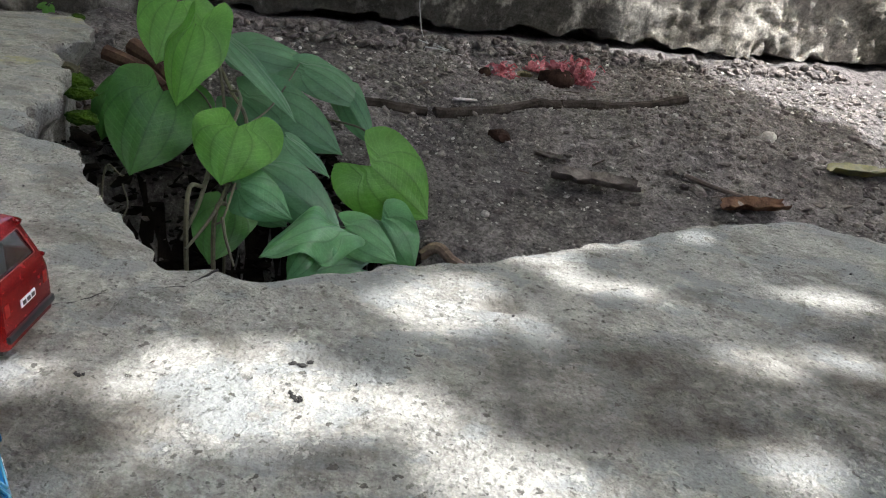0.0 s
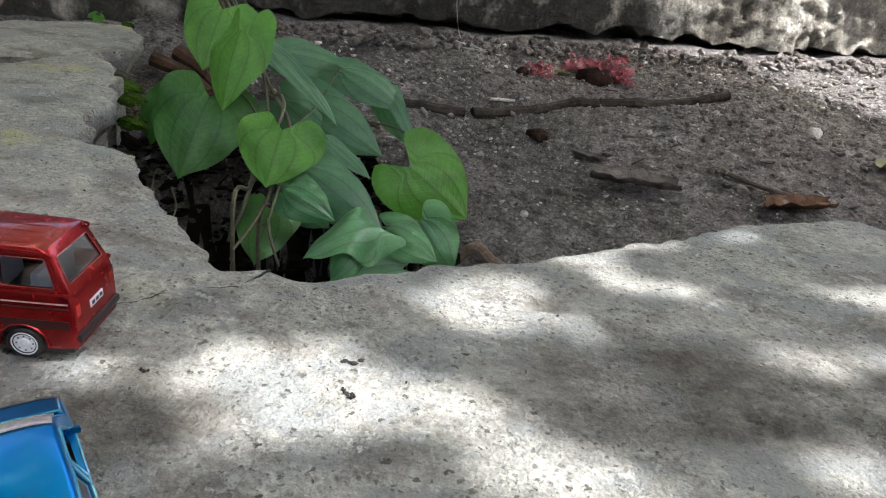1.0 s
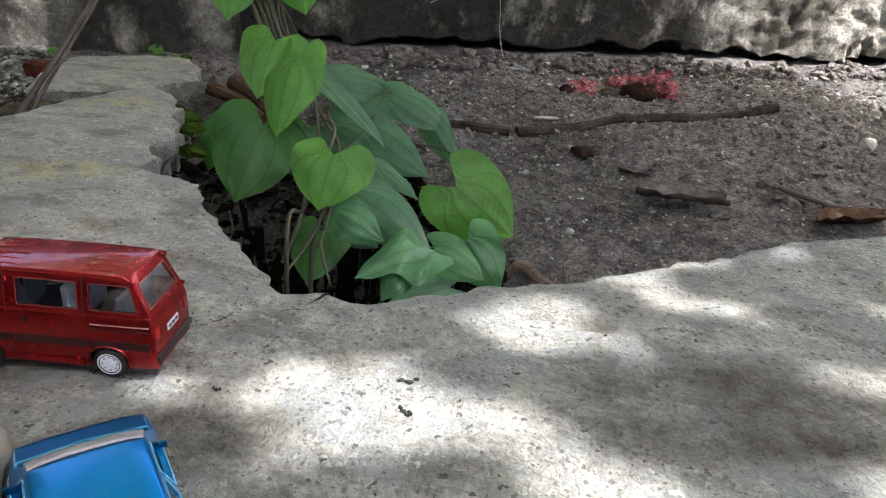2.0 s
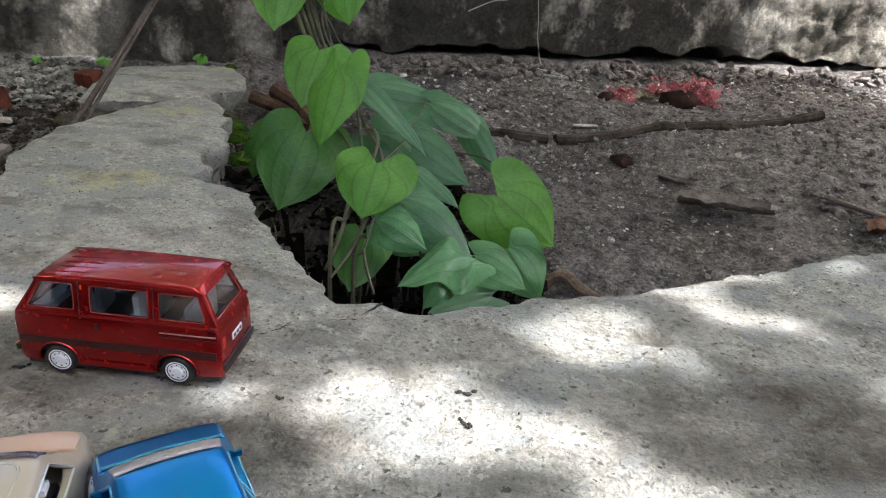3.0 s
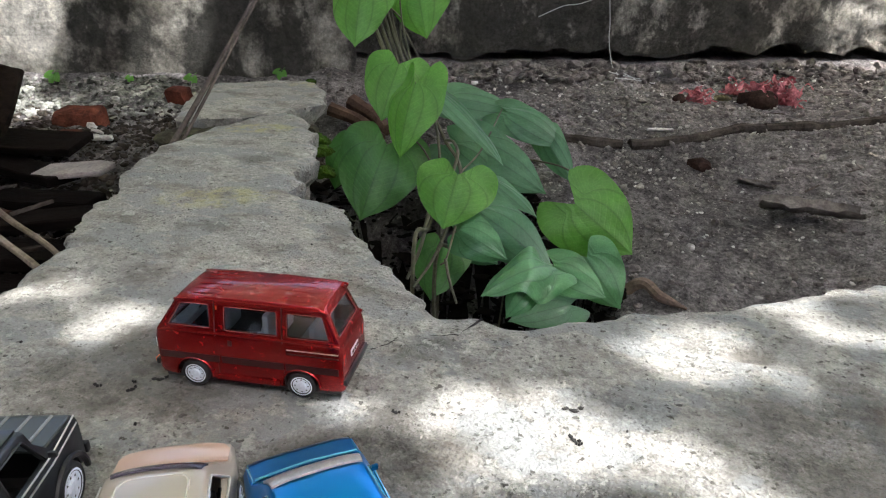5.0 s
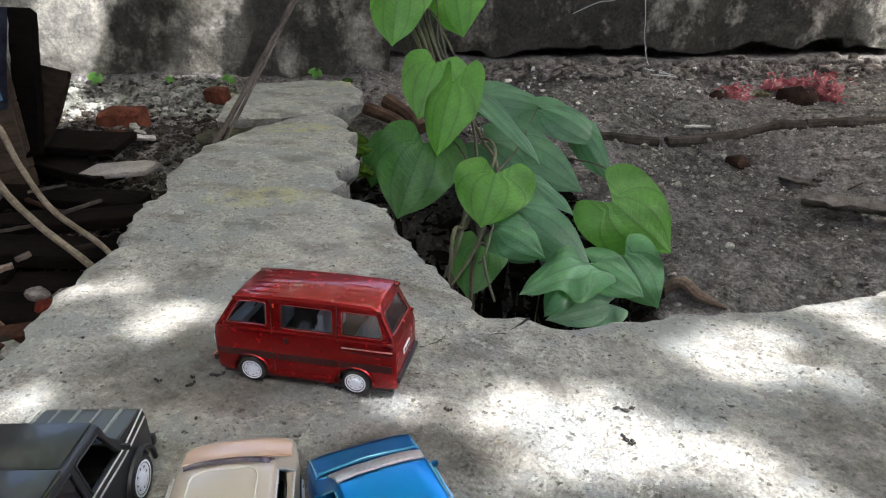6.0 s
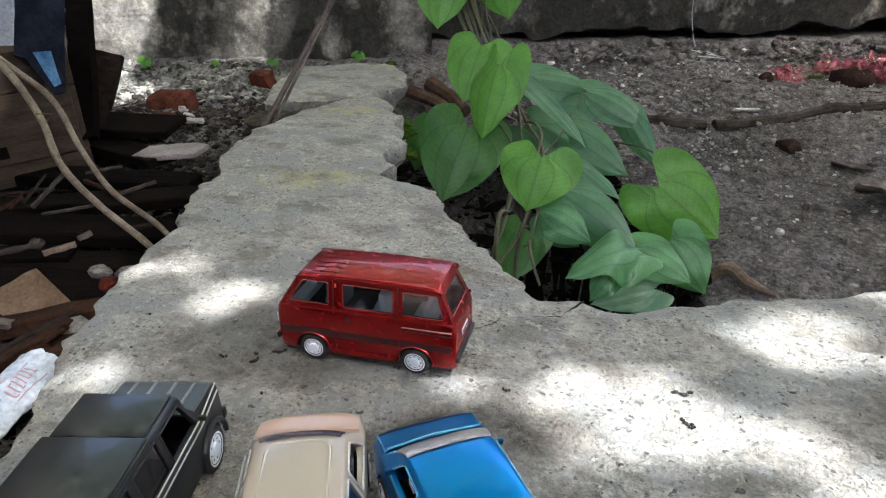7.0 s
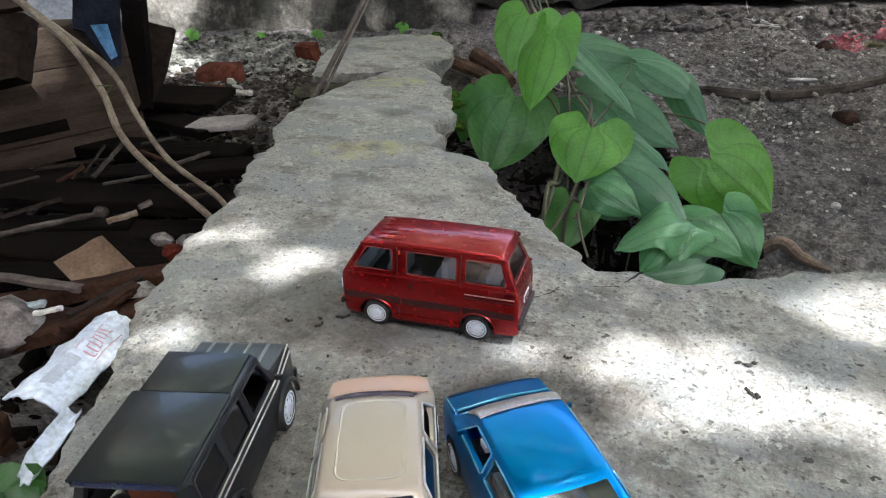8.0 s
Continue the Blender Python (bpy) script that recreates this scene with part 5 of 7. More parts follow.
def blue_car():
    w, wr, zr, zb, a, b = 0.0243, 0.0175, 0.0425, 0.0305, -0.0180, 0.0240
    st = saloon_stations(w, wr, a, b, zr, 0.0292, 0.0300)
    wins = [[(-0.0235, 0.0310), (0.0010, 0.0310), (0.0010, 0.0400), (-0.0150, 0.0400)], [(0.0040, 0.0310), (0.0290, 0.0310), (0.0225, 0.0400), (0.0040, 0.0400)]]
    front = ([(-0.0195, 0.0312), (0.0195, 0.0312), (0.0152, 0.0402), (-0.0152, 0.0402)], -0.042, -0.0175)
    rear = ([(-0.0185, 0.0325), (0.0185, 0.0325), (0.0150, 0.0402), (-0.0150, 0.0402)], 0.0235, 0.040)
    # window edges take the painted highlight colour
    car, body = toy_car("toy_car", "metallic blue toy saloon with a deep blue bonnet", st, wins, front, rear, w, zb, zr, wr, BLUE, 0.0085, (-0.0320, 0.0320), WHITE, True, None, PALEBLUE)
    # opaque silver pane, the reflection painted in
    windscreen(body, front[0], lambda z: a - 0.0158 + (z - 0.0302) / (0.0415 - 0.0302) * 0.0158, SILVER, "windscreen coloured silver for its glancing reflection")
    windscreen(body, rear[0], lambda z: b + 0.0106 - (z - 0.0308) / (0.0413 - 0.0308) * 0.0106, BLUEPANE, "pale bluish rear window")
    bm = bmesh.new()
    nx, ny = 12, 10
    grid = [[bm.verts.new((x, (-1 + 2 * j / ny) * 0.0212, bonnet_z(x, 0.0292) + 0.0012 - 0.0012 * (2 * j / ny - 1) ** 4)) for j in range(ny + 1)] for x in [-0.0498 + 0.0150 * i / nx for i in range(nx + 1)]]
    for i in range(nx):
        for j in range(ny):
            bm.faces.new((grid[i][j], grid[i + 1][j], grid[i + 1][j + 1], grid[i][j + 1]))
    ex = bmesh.ops.extrude_face_region(bm, geom=list(bm.faces))
    bmesh.ops.translate(bm, vec=(0, 0, 0.0006), verts=[v for v in ex["geom"] if isinstance(v, bmesh.types.BMVert)])
    part("bonnet", bm, NAVY, body, "deep blue bonnet panel")
    # bonnet edge highlights as pale tubes
    for y in (-0.0213, 0.0213):
        bm = bmesh.new()
        tube(bm, [(-0.0485, y, bonnet_z(-0.0485, 0.0292)), (-0.042, y, bonnet_z(-0.042, 0.0292)), (-0.0345, y, bonnet_z(-0.0345, 0.0292))], 0.0007, 6)
        part("bonnet_edge", bm, PALEBLUE, body, "pale blue highlight drawn along the bonnet edge")
    bm = bmesh.new()
    tube(bm, [(-0.0345, -0.0208, 0.0318), (-0.0352, 0, 0.0328), (-0.0345, 0.0208, 0.0318)], 0.0006, 6)
    part("wiper_cowl", bm, PALEBLUE, body, "pale blue cowl line")
    bm = bmesh.new()
    tube(bm, [(-0.0312, -0.0200, 0.0322), (-0.0318, 0, 0.0330), (-0.0312, 0.0200, 0.0322)], 0.0006, 6)
    part("wiper_cowl", bm, PALEBLUE, body, "pale blue cowl line")
    for y in (-0.0225, 0.0225):
        mirror(car, -0.0215, y * 1.05, 0.0322, NAVY)
    glint_strip(body, a, zr, wr, 0.0105, SILVER, "added silver band for the windscreen's glancing reflection", 0.99, 0.0004)
    for k in (-0.010, 0.006):
        bm = bmesh.new()
        tube(bm, [(-0.0325, k, 0.0322), (-0.0318, k + 0.012, 0.0330)], 0.00045, 5)
        part("wiper", bm, BLACK, body)
    cabin(car, WHITE)
    return car


def cabin(car, pale):
    """Pale dash, black steering boss and the tops of the front seats inside an open toy saloon."""
    bm = bmesh.new()
    box(bm, (-0.0135, 0, 0.0300), (0.0060, 0.0350, 0.0030), 0.0006)
    part("dashboard", bm, pale, car, "pale moulded dashboard")
    for y in (-0.0105, 0.0105):
        bm = bmesh.new()
        box(bm, (-0.0090, y, 0.0320), (0.0022, 0.0070, 0.0055), 0.0008)
        part("steering_boss" if y < 0 else "glovebox", bm, BLACK, car, "black moulded block on the dash")
        bm = bmesh.new()
        box(bm, (-0.0020, y * 1.05, 0.0322), (0.0060, 0.0100, 0.0050), 0.0012)
        part("seat_top", bm, pale, car, "pale top of the front seat")


def tan_car():
    w, wr, zr, zb, a, b = 0.0248, 0.0178, 0.0430, 0.0300, -0.0165, 0.0330
    st = saloon_stations(w, wr, a, b, zr, 0.0280, 0.0290, 0.16)
    wins = [[(-0.0225, 0.0302), (0.0030, 0.0302), (0.0030, 0.0402), (-0.0135, 0.0402)], [(0.0060, 0.0302), (0.0350, 0.0302), (0.0290, 0.0402), (0.0060, 0.0402)]]
    front = ([(-0.0198, 0.0302), (0.0198, 0.0302), (0.0155, 0.0405), (-0.0155, 0.0405)], -0.040, -0.0160)
    rear = ([(-0.0188, 0.0315), (0.0188, 0.0315), (0.0152, 0.0405), (-0.0152, 0.0405)], 0.0325, 0.048)
    car, body = toy_car("toy_car", "beige toy saloon with a peach bonnet and open side windows", st, wins, front, rear, w, zb, zr, wr, TAN, 0.0085, (-0.0320, 0.0320), WHITE, True, None, SILVER)
    windscreen(body, front[0], lambda z: a - 0.0158 + (z - 0.0290) / (0.0420 - 0.0290) * 0.0158, BLUEPANE, "bluish reflecting windscreen")
    windscreen(body, rear[0], lambda z: b + 0.0106 - (z - 0.0298) / (0.0418 - 0.0298) * 0.0106, BLUEPANE, "bluish rear window")
    bm = bmesh.new()
    nx, ny = 12, 10
    grid = [[bm.verts.new((x, (-1 + 2 * j / ny) * (0.0160 + 0.0060 * min(1, (x + 0.0510) * 120)), bonnet_z(x, 0.0280) + 0.0006 - 0.0012 * (2 * j / ny - 1) ** 4)) for j in range(ny + 1)] for x in [-0.0508 + 0.0172 * i / nx for i in range(nx + 1)]]
    for i in range(nx):
        for j in range(ny):
            bm.faces.new((grid[i][j], grid[i + 1][j], grid[i + 1][j + 1], grid[i][j + 1]))
    ex = bmesh.ops.extrude_face_region(bm, geom=list(bm.faces))
    bmesh.ops.translate(bm, vec=(0, 0, 0.0008), verts=[v for v in ex["geom"] if isinstance(v, bmesh.types.BMVert)])
    part("bonnet", bm, PEACH, body, "peach bonnet panel")
    glint_strip(body, a, zr, wr, 0.0050, VIOLET, "added violet-silver band for the windscreen's glancing reflection")
    # raised outline, its highlight painted in
    pts = [Vector((x, y, 0.0438)) for x, y in rounded([(-0.0125, -0.0125), (0.0290, -0.0125), (0.0290, 0.0125), (-0.0125, 0.0125)], 0.006, 6)]
    part("roof_seam", loop_tube([p - Vector((0, 0, 0.0004 + 0.5 * p.y * p.y)) for p in pts], 0.0006), PALETAN, body, "raised roof outline with its highlight in the colour")
    cabin(car, WHITE)
    return car


def jeep():
    w, wr, zr, zb, a, b = 0.0240, 0.0186, 0.0500, 0.0318, -0.0215, 0.0490
    st = [(-0.0535, w * 0.86, 0.0100, 0.0270, 0.0290, w * 0.80), (-0.0522, w * 0.90, 0.0090, 0.0300, 0.0318, w * 0.84), (-0.0400, w * 0.94, 0.0085, 0.0308, 0.0328, w * 0.86),
          (-0.0300, w * 0.98, 0.0085, 0.0315, 0.0335, w * 0.88), (-0.0245, w, 0.0085, 0.0325, 0.0410, wr), (a, w, 0.0085, zb, zr - 0.0012, wr), (a + 0.003, w, 0.0085, zb, zr, wr),
          (0.012, w, 0.0085, zb, zr + 0.0006, wr), (b - 0.004, w, 0.0085, zb, zr, wr), (b - 0.0005, w, 0.0085, zb, zr - 0.0015, wr), (0.0520, w, 0.0085, 0.0320, 0.0345, w * 0.93), (0.0535, w * 0.95, 0.0100, 0.0300, 0.0325, w * 0.9)]
    wins = [[(-0.0240, 0.0330), (-0.0010, 0.0330), (-0.0010, 0.0468), (-0.0180, 0.0468)], [(0.0025, 0.0330), (0.0215, 0.0330), (0.0215, 0.0468), (0.0025, 0.0468)], [(0.0250, 0.0330), (0.0460, 0.0330), (0.0440, 0.0468), (0.0250, 0.0468)]]
    front = ([(-0.0185, 0.0360), (0.0185, 0.0360), (0.0160, 0.0472), (-0.0160, 0.0472)], -0.034, -0.0200)
    rear = ([(-0.0175, 0.0360), (0.0175, 0.0360), (0.0158, 0.0468), (-0.0158, 0.0468)], 0.0470, 0.060)
    car, body = toy_car("toy_jeep", "black-green toy jeep with a glossy roof and open door window", st, wins, front, rear, w, zb, zr, wr, OLIVEMATT, 0.0105, (-0.0335, 0.0330), BROWNSEAT, True, DARKPANE, BLACK)
    windscreen(body, front[0], lambda z: -0.0262 + (z - 0.0345) / (0.0488 - 0.0345) * 0.0044, PANE, "clear windscreen")
    bm = bmesh.new()
    box(bm, (0.0285, 0, zr + 0.0010), (0.0445, wr * 2.10, 0.0026), 0.0010)
    part("roof_panel", bm, OLIVE, body, "dark raised rear roof panel")
    bm = bmesh.new()
    box(bm, (-0.0072, 0, zr + 0.0006), (0.0250, wr * 1.90, 0.0014), 0.0006)
    part("cab_roof", bm, OLIVE, body, "glossy dark cab roof")
    bm = bmesh.new()
    box(bm, (0.0507, 0, zr + 0.0003), (0.0012, wr * 1.98, 0.0022), 0.0005)
    part("roof_edge", bm, INKBLUE, body, "dark blue rear roof edge")
    for out in (-1, 1):
        bm = bmesh.new()
        tube(bm, [(0.0075, out * wr * 1.05, zr + 0.0006), (0.050, out * wr * 1.05, zr + 0.0006)], 0.0009, 8)
        part("roof_gutter", bm, OLIVE, body, "black roof gutter")
    bm = bmesh.new()
    prism(bm, [(-0.0518, 0.0315), (-0.0514, 0.0332), (-0.0490, 0.0338), (-0.0290, 0.0352), (-0.0290, 0.0335)], 1, -0.0200, 0.0200)
    bmesh.ops.bevel(bm, geom=list(bm.edges), offset=0.0004, segments=1, affect="EDGES")
    part("bonnet", bm, GREYGREEN, body, "worn grey-green bonnet")
    for y in (-0.0130, -0.0045, 0.0045, 0.0130):
        bm = bmesh.new()
        tube(bm, [(-0.0495, y, 0.0338), (-0.030, y, 0.0352)], 0.0008, 6)
        part("bonnet_rib", bm, WORNGREY, body, "worn grey bonnet rib")
    for out in (-1, 1):
        for z in (0.0300, 0.0338):
            bm = bmesh.new()
            tube(bm, [(-0.050, out * w * (0.92 if z < 0.033 else 0.9), z), (-0.025, out * (w + 0.0002), z), (0.050, out * (w + 0.0002), z)], 0.0004, 5)
            part("side_line", bm, SILVER, body, "worn silver edge")
        for x in (-0.0335, 0.0330):
            bm = bmesh.new()
            pts = [(x + 0.0132 * math.cos(k), out * (w + 0.0005), 0.0105 + 0.0132 * math.sin(k)) for k in [math.pi * i / 12 for i in range(13)]]
            tube(bm, pts, 0.0013, 6)
            part("wheel_arch", bm, BLACK, body)
        mirror(car, -0.0235, out * (w + 0.0022), 0.0362, BLACK)
    bm = bmesh.new()
    box(bm, (-0.0548, 0, 0.0135), (0.0030, 0.0440, 0.0050), 0.0008)
    part("front_bumper", bm, BLACK, car)
    return car


blue_car().matrix_world = facing(-0.0695, 0.2190, -0.715, 0.699)
tan_car().matrix_world = facing(-0.1290, 0.1960, -0.515, 0.857)
jeep().matrix_world = facing(-0.2020, 0.1735, -0.395, 0.919) @ Matrix.Scale(1.04, 4)


# ---- the creeper in the gap ----
# half the breadth of a heart-shaped blade from stalk (0) to tip (1), and of its two lobes: depth, outer edge, inner edge
OUTLINE = ((0, 0.08, 0.2, 0.32, 0.45, 0.58, 0.7, 0.8, 0.88, 0.93, 0.97, 1), (0.99, 1.0, 0.985, 0.94, 0.86, 0.735, 0.575, 0.40, 0.23, 0.115, 0.045, 0))
LOBE = ((0, 0.2, 0.4, 0.6, 0.78, 0.92, 1), (0.99, 0.97, 0.925, 0.86, 0.76, 0.64, 0.50), (0, 0.10, 0.18, 0.26, 0.33, 0.41, 0.50))


def heart_leaf(parent, notch, tip, width, material, roll=0, fold=0.18, curl=0.2, wave=0.05, lobe=0.30, label="", facing_up=0.5, rows=18, cols=7):
    """One heart-shaped blade from the stalk's notch to its tip, tilted towards the light, with its sides folded and its tip curled."""
    n0, t0 = Vector(notch), Vector(tip)
    y = t0 - n0
    length = y.length
    y.normalize()
    hint = Vector((0.10, -0.80, facing_up)).normalized()
    z = (hint - y * hint.dot(y)).normalized()
    z = Matrix.Rotation(radians(roll), 3, y) @ z
    x = y.cross(z)
    rng_l = random.Random(int(abs(notch[0]) * 10000 + abs(tip[2]) * 3000))
    ph = rng_l.uniform(0, 6.3)
    bm = bmesh.new()
    uv = bm.loops.layers.uv.new("UVMap")
    flat = {}
    along = [(1 - i / rows) ** 1.0 for i in range(rows + 1)] + [-lobe * (k / 6) ** 0.8 for k in range(1, 7)]
    rows = len(along) - 1
    for side in (-1, 1):
        grid = []
        for i in range(rows + 1):
            a = along[i]
            if a >= 0:
                outer, in_ = float(np.interp(a, OUTLINE[0], OUTLINE[1])), 0.0
            else:
                q = min(1, -a / lobe)
                outer, in_ = float(np.interp(q, LOBE[0], LOBE[1])), float(np.interp(q, LOBE[0], LOBE[2]))
            row = []
            for j in range(cols + 1):
                u = in_ + (outer - in_) * j / cols
                px = side * u * width / 2
                py = length * a
                pz = -fold * (math.sqrt(px * px + (0.09 * width) ** 2) - 0.09 * width) - 0.5 * fold * px * px / width + curl * length * (0.25 - (a - 0.35) ** 2) + wave * width * math.sin(ph + a * 7 + side * u * 2.5) * u
                v = bm.verts.new(n0 + x * px + y * py + z * pz)
                ac = min(0.995, max(a, 0.0) + 0.03)
                flat[v] = (max(-3.0, min(3.0, px / (width * 0.74 * ac ** 0.55 * (1 - ac) ** 0.75))), a)
                row.append(v)
            grid.append(row)
        for i in range(rows):
            for j in range(cols):
                q = [grid[i][j], grid[i][j + 1], grid[i + 1][j + 1], grid[i + 1][j]]
                try:
                    f = bm.faces.new(q if side > 0 else q[::-1])
                except ValueError:
                    continue
                for lp in f.loops:
                    lp[uv].uv = flat[lp.vert]
    bmesh.ops.remove_doubles(bm, verts=bm.verts, dist=0.0002)
    bmesh.ops.dissolve_degenerate(bm, dist=1e-5, edges=bm.edges)
    me = bpy.data.meshes.new("leaf")
    bm.to_mesh(me)
    bm.free()
    me.shade_smooth()
    me.materials.append(material)
    ob = new("leaf", me)
    ob.parent = parent
    if label:
        ob["label"] = label
    return ob


def creeper():
    top = new("creeper")
    tagged(top, "green creeper with large heart-shaped leaves growing in the gap", "plant")
    a, b, c, e, f = LEAF_BRIGHT, LEAF_MID, LEAF_DARK, LEAF_JADE, LEAF_WET
    heart_leaf(top, (-0.459, 1.036, 0.164), (-0.453, 0.988, 0.084), 0.100, a, 0)
    heart_leaf(top, (-0.391, 1.086, 0.168), (-0.363, 1.050, 0.094), 0.100, a, 8)
    heart_leaf(top, (-0.387, 1.002, 0.060), (-0.395, 0.951, -0.013), 0.101, a, -5, lobe=0.24)
    heart_leaf(top, (-0.347, 0.971, 0.039), (-0.349, 0.909, -0.053), 0.094, a, 16, 0.30, lobe=0.38)
    heart_leaf(top, (-0.385, 0.950, -0.049), (-0.397, 0.875, -0.143), 0.137, b, -8, 0.12, lobe=0.26)
    heart_leaf(top, (-0.237, 0.843, -0.045), (-0.241, 0.799, -0.103), 0.107, a, 0, 0.16, lobe=0.30)
    heart_leaf(top, (-0.108, 0.996, -0.119), (-0.017, 0.988, -0.181), 0.128, a, -4, 0.12, 0.15, facing_up=0.35, lobe=0.36)
    heart_leaf(top, (-0.259, 1.152, -0.033), (-0.151, 1.137, -0.073), 0.077, c, -12, 0.30, 0.45, facing_up=0.7)
    heart_leaf(top, (-0.195, 1.152, -0.059), (-0.129, 1.101, -0.123), 0.055, c, 15, 0.35, 0.3, lobe=0.12)
    heart_leaf(top, (-0.363, 1.174, -0.020), (-0.258, 1.198, -0.037), 0.071, c, 0, 0.3, facing_up=0.7)
    heart_leaf(top, (-0.340, 1.039, 0.014), (-0.211, 0.980, -0.066), 0.052, c, -38, 0.3, facing_up=0.7)
    heart_leaf(top, (-0.287, 1.055, -0.066), (-0.157, 1.027, -0.119), 0.091, c, 0, 0.15, facing_up=0.6)
    heart_leaf(top, (-0.221, 0.966, -0.090), (-0.149, 0.937, -0.123), 0.038, c, -34, 0.3, lobe=0.15, facing_up=0.6)
    heart_leaf(top, (-0.313, 1.041, -0.068), (-0.217, 1.018, -0.126), 0.080, c, 0, 0.2, facing_up=0.6)
    heart_leaf(top, (-0.210, 0.851, -0.096), (-0.098, 0.815, -0.145), 0.077, c, 0, 0.30, 0.45, 0.10, facing_up=0.7, label="shiny bluish-green leaf")
    heart_leaf(top, (-0.221, 0.815, -0.110), (-0.156, 0.800, -0.130), 0.060, f, 12, 0.35, 0.6, 0.14, facing_up=0.9, lobe=0.2, label="shiny bluish-green leaf")
    heart_leaf(top, (-0.101, 0.798, -0.134), (-0.164, 0.723, -0.139), 0.071, e, 14, 0.40, 0.55, 0.22, facing_up=0.8, label="curled leaf with a pale edge")
    heart_leaf(top, (-0.115, 0.775, -0.138), (-0.134, 0.728, -0.171), 0.047, f, -20, 0.30, 0.5, 0.20, lobe=0.15, label="curled pale-edged leaf")
    heart_leaf(top, (-0.110, 0.881, -0.169), (-0.037, 0.866, -0.194), 0.064, e, 0, 0.30, 0.3, 0.12, facing_up=0.7)
    heart_leaf(top, (-0.076, 0.945, -0.178), (-0.020, 0.912, -0.232), 0.084, e, 8, 0.25, 0.3, 0.08, facing_up=0.4)
    heart_leaf(top, (-0.081, 0.857, -0.210), (-0.148, 0.793, -0.213), 0.057, c, 0, facing_up=0.8)
    heart_leaf(top, (-0.266, 0.875, -0.164), (-0.262, 0.810, -0.214), 0.083, b, 0)
    heart_leaf(top, (-0.237, 0.905, -0.160), (-0.191, 0.890, -0.184), 0.055, c, 0)
    heart_leaf(top, (-0.472, 0.995, -0.068), (-0.476, 0.944, -0.128), 0.069, b, 0)
    foot = (-0.275, 0.80, -0.75)
    runners = (([foot, (-0.272, 0.775, -0.165), (-0.268, 0.823, -0.111), (-0.245, 0.858, -0.033), (-0.277, 0.940, -0.031), (-0.306, 0.983, -0.041)], 0.0030),
                   ([(-0.26, 0.86, -0.75), (-0.257, 0.813, -0.191), (-0.241, 0.844, -0.139), (-0.262, 0.93, -0.07), (-0.306, 0.983, -0.041), (-0.345, 1.005, 0.01), (-0.380, 1.021, 0.047), (-0.430, 1.062, 0.123), (-0.455, 1.10, 0.20), (-0.47, 1.16, 0.34)], 0.0030),
                   ([(-0.30, 0.90, -0.75), (-0.30, 0.95, -0.1), (-0.36, 1.02, 0.02), (-0.410, 1.06, 0.10), (-0.40, 1.11, 0.19), (-0.43, 1.18, 0.34)], 0.0024),
                   ([(-0.36, 1.03, 0.0), (-0.375, 1.03, 0.045), (-0.405, 1.055, 0.12), (-0.425, 1.09, 0.2)], 0.0018))
    stalks = (([(-0.22, 1.13, -0.10), (-0.150, 1.085, -0.092), (-0.112, 1.035, -0.095), (-0.111, 0.994, -0.120)], 0.0018),
                   ([(-0.262, 0.93, -0.07), (-0.26, 1.02, -0.06), (-0.265, 1.146, -0.025)], 0.0016),
                   ([(-0.241, 0.844, -0.139), (-0.225, 0.83, -0.12), (-0.220, 0.824, -0.100)], 0.0016),
                   ([(-0.43, 0.83, -0.65), (-0.42, 0.85, -0.17), (-0.403, 0.875, -0.144)], 0.0014),
                   ([(-0.30, 0.95, -0.1), (-0.34, 0.97, -0.05), (-0.387, 0.961, -0.025)], 0.0016),
                   ([(-0.22, 0.93, -0.75), (-0.19, 0.95, -0.22), (-0.13, 0.955, -0.18), (-0.073, 0.946, -0.179)], 0.0015),
                   ([(-0.36, 1.02, 0.02), (-0.36, 0.99, 0.035), (-0.348, 0.972, 0.041)], 0.0014),
                   ([(-0.405, 1.055, 0.12), (-0.44, 1.05, 0.15), (-0.459, 1.036, 0.164)], 0.0014))
    bundle = (([(-0.484, 1.097, 0.203), (-0.461, 1.059, 0.131), (-0.433, 1.037, 0.087), (-0.397, 1.014, 0.034)], 0.0045),
              ([(-0.474, 1.102, 0.203), (-0.451, 1.063, 0.131), (-0.424, 1.041, 0.087), (-0.390, 1.017, 0.034)], 0.0038),
              ([(-0.464, 1.106, 0.203), (-0.441, 1.068, 0.130), (-0.417, 1.044, 0.087), (-0.385, 1.019, 0.033)], 0.0034),
              ([(-0.454, 1.111, 0.203), (-0.431, 1.072, 0.130), (-0.409, 1.048, 0.087), (-0.380, 1.021, 0.033)], 0.0028),
              ([(-0.446, 1.114, 0.203), (-0.423, 1.076, 0.130), (-0.391, 1.056, 0.087), (-0.350, 1.035, 0.033)], 0.0016))
    hollow = (([(-0.293, 0.886, -0.118), (-0.286, 0.836, -0.151), (-0.289, 0.796, -0.181)], 0.0032), ([(-0.250, 0.844, -0.120), (-0.255, 0.803, -0.149), (-0.266, 0.762, -0.173)], 0.0026), ([(-0.228, 0.775, -0.132), (-0.217, 0.759, -0.150), (-0.201, 0.743, -0.173)], 0.0022), ([(-0.229, 0.814, -0.104), (-0.227, 0.776, -0.132), (-0.233, 0.770, -0.139)], 0.0016), ([(-0.407, 0.876, -0.157), (-0.392, 0.859, -0.179), (-0.395, 0.835, -0.201)], 0.0012))
    for pts, r in runners + stalks + hollow + bundle:
        bm = bmesh.new()
        p = curve_points(pts, 8 * len(pts))
        tube(bm, p, [r * (1 - 0.35 * k / len(p)) for k in range(len(p))], 7)
        part("stem", bm, STEM, top)
    return top


creeper()


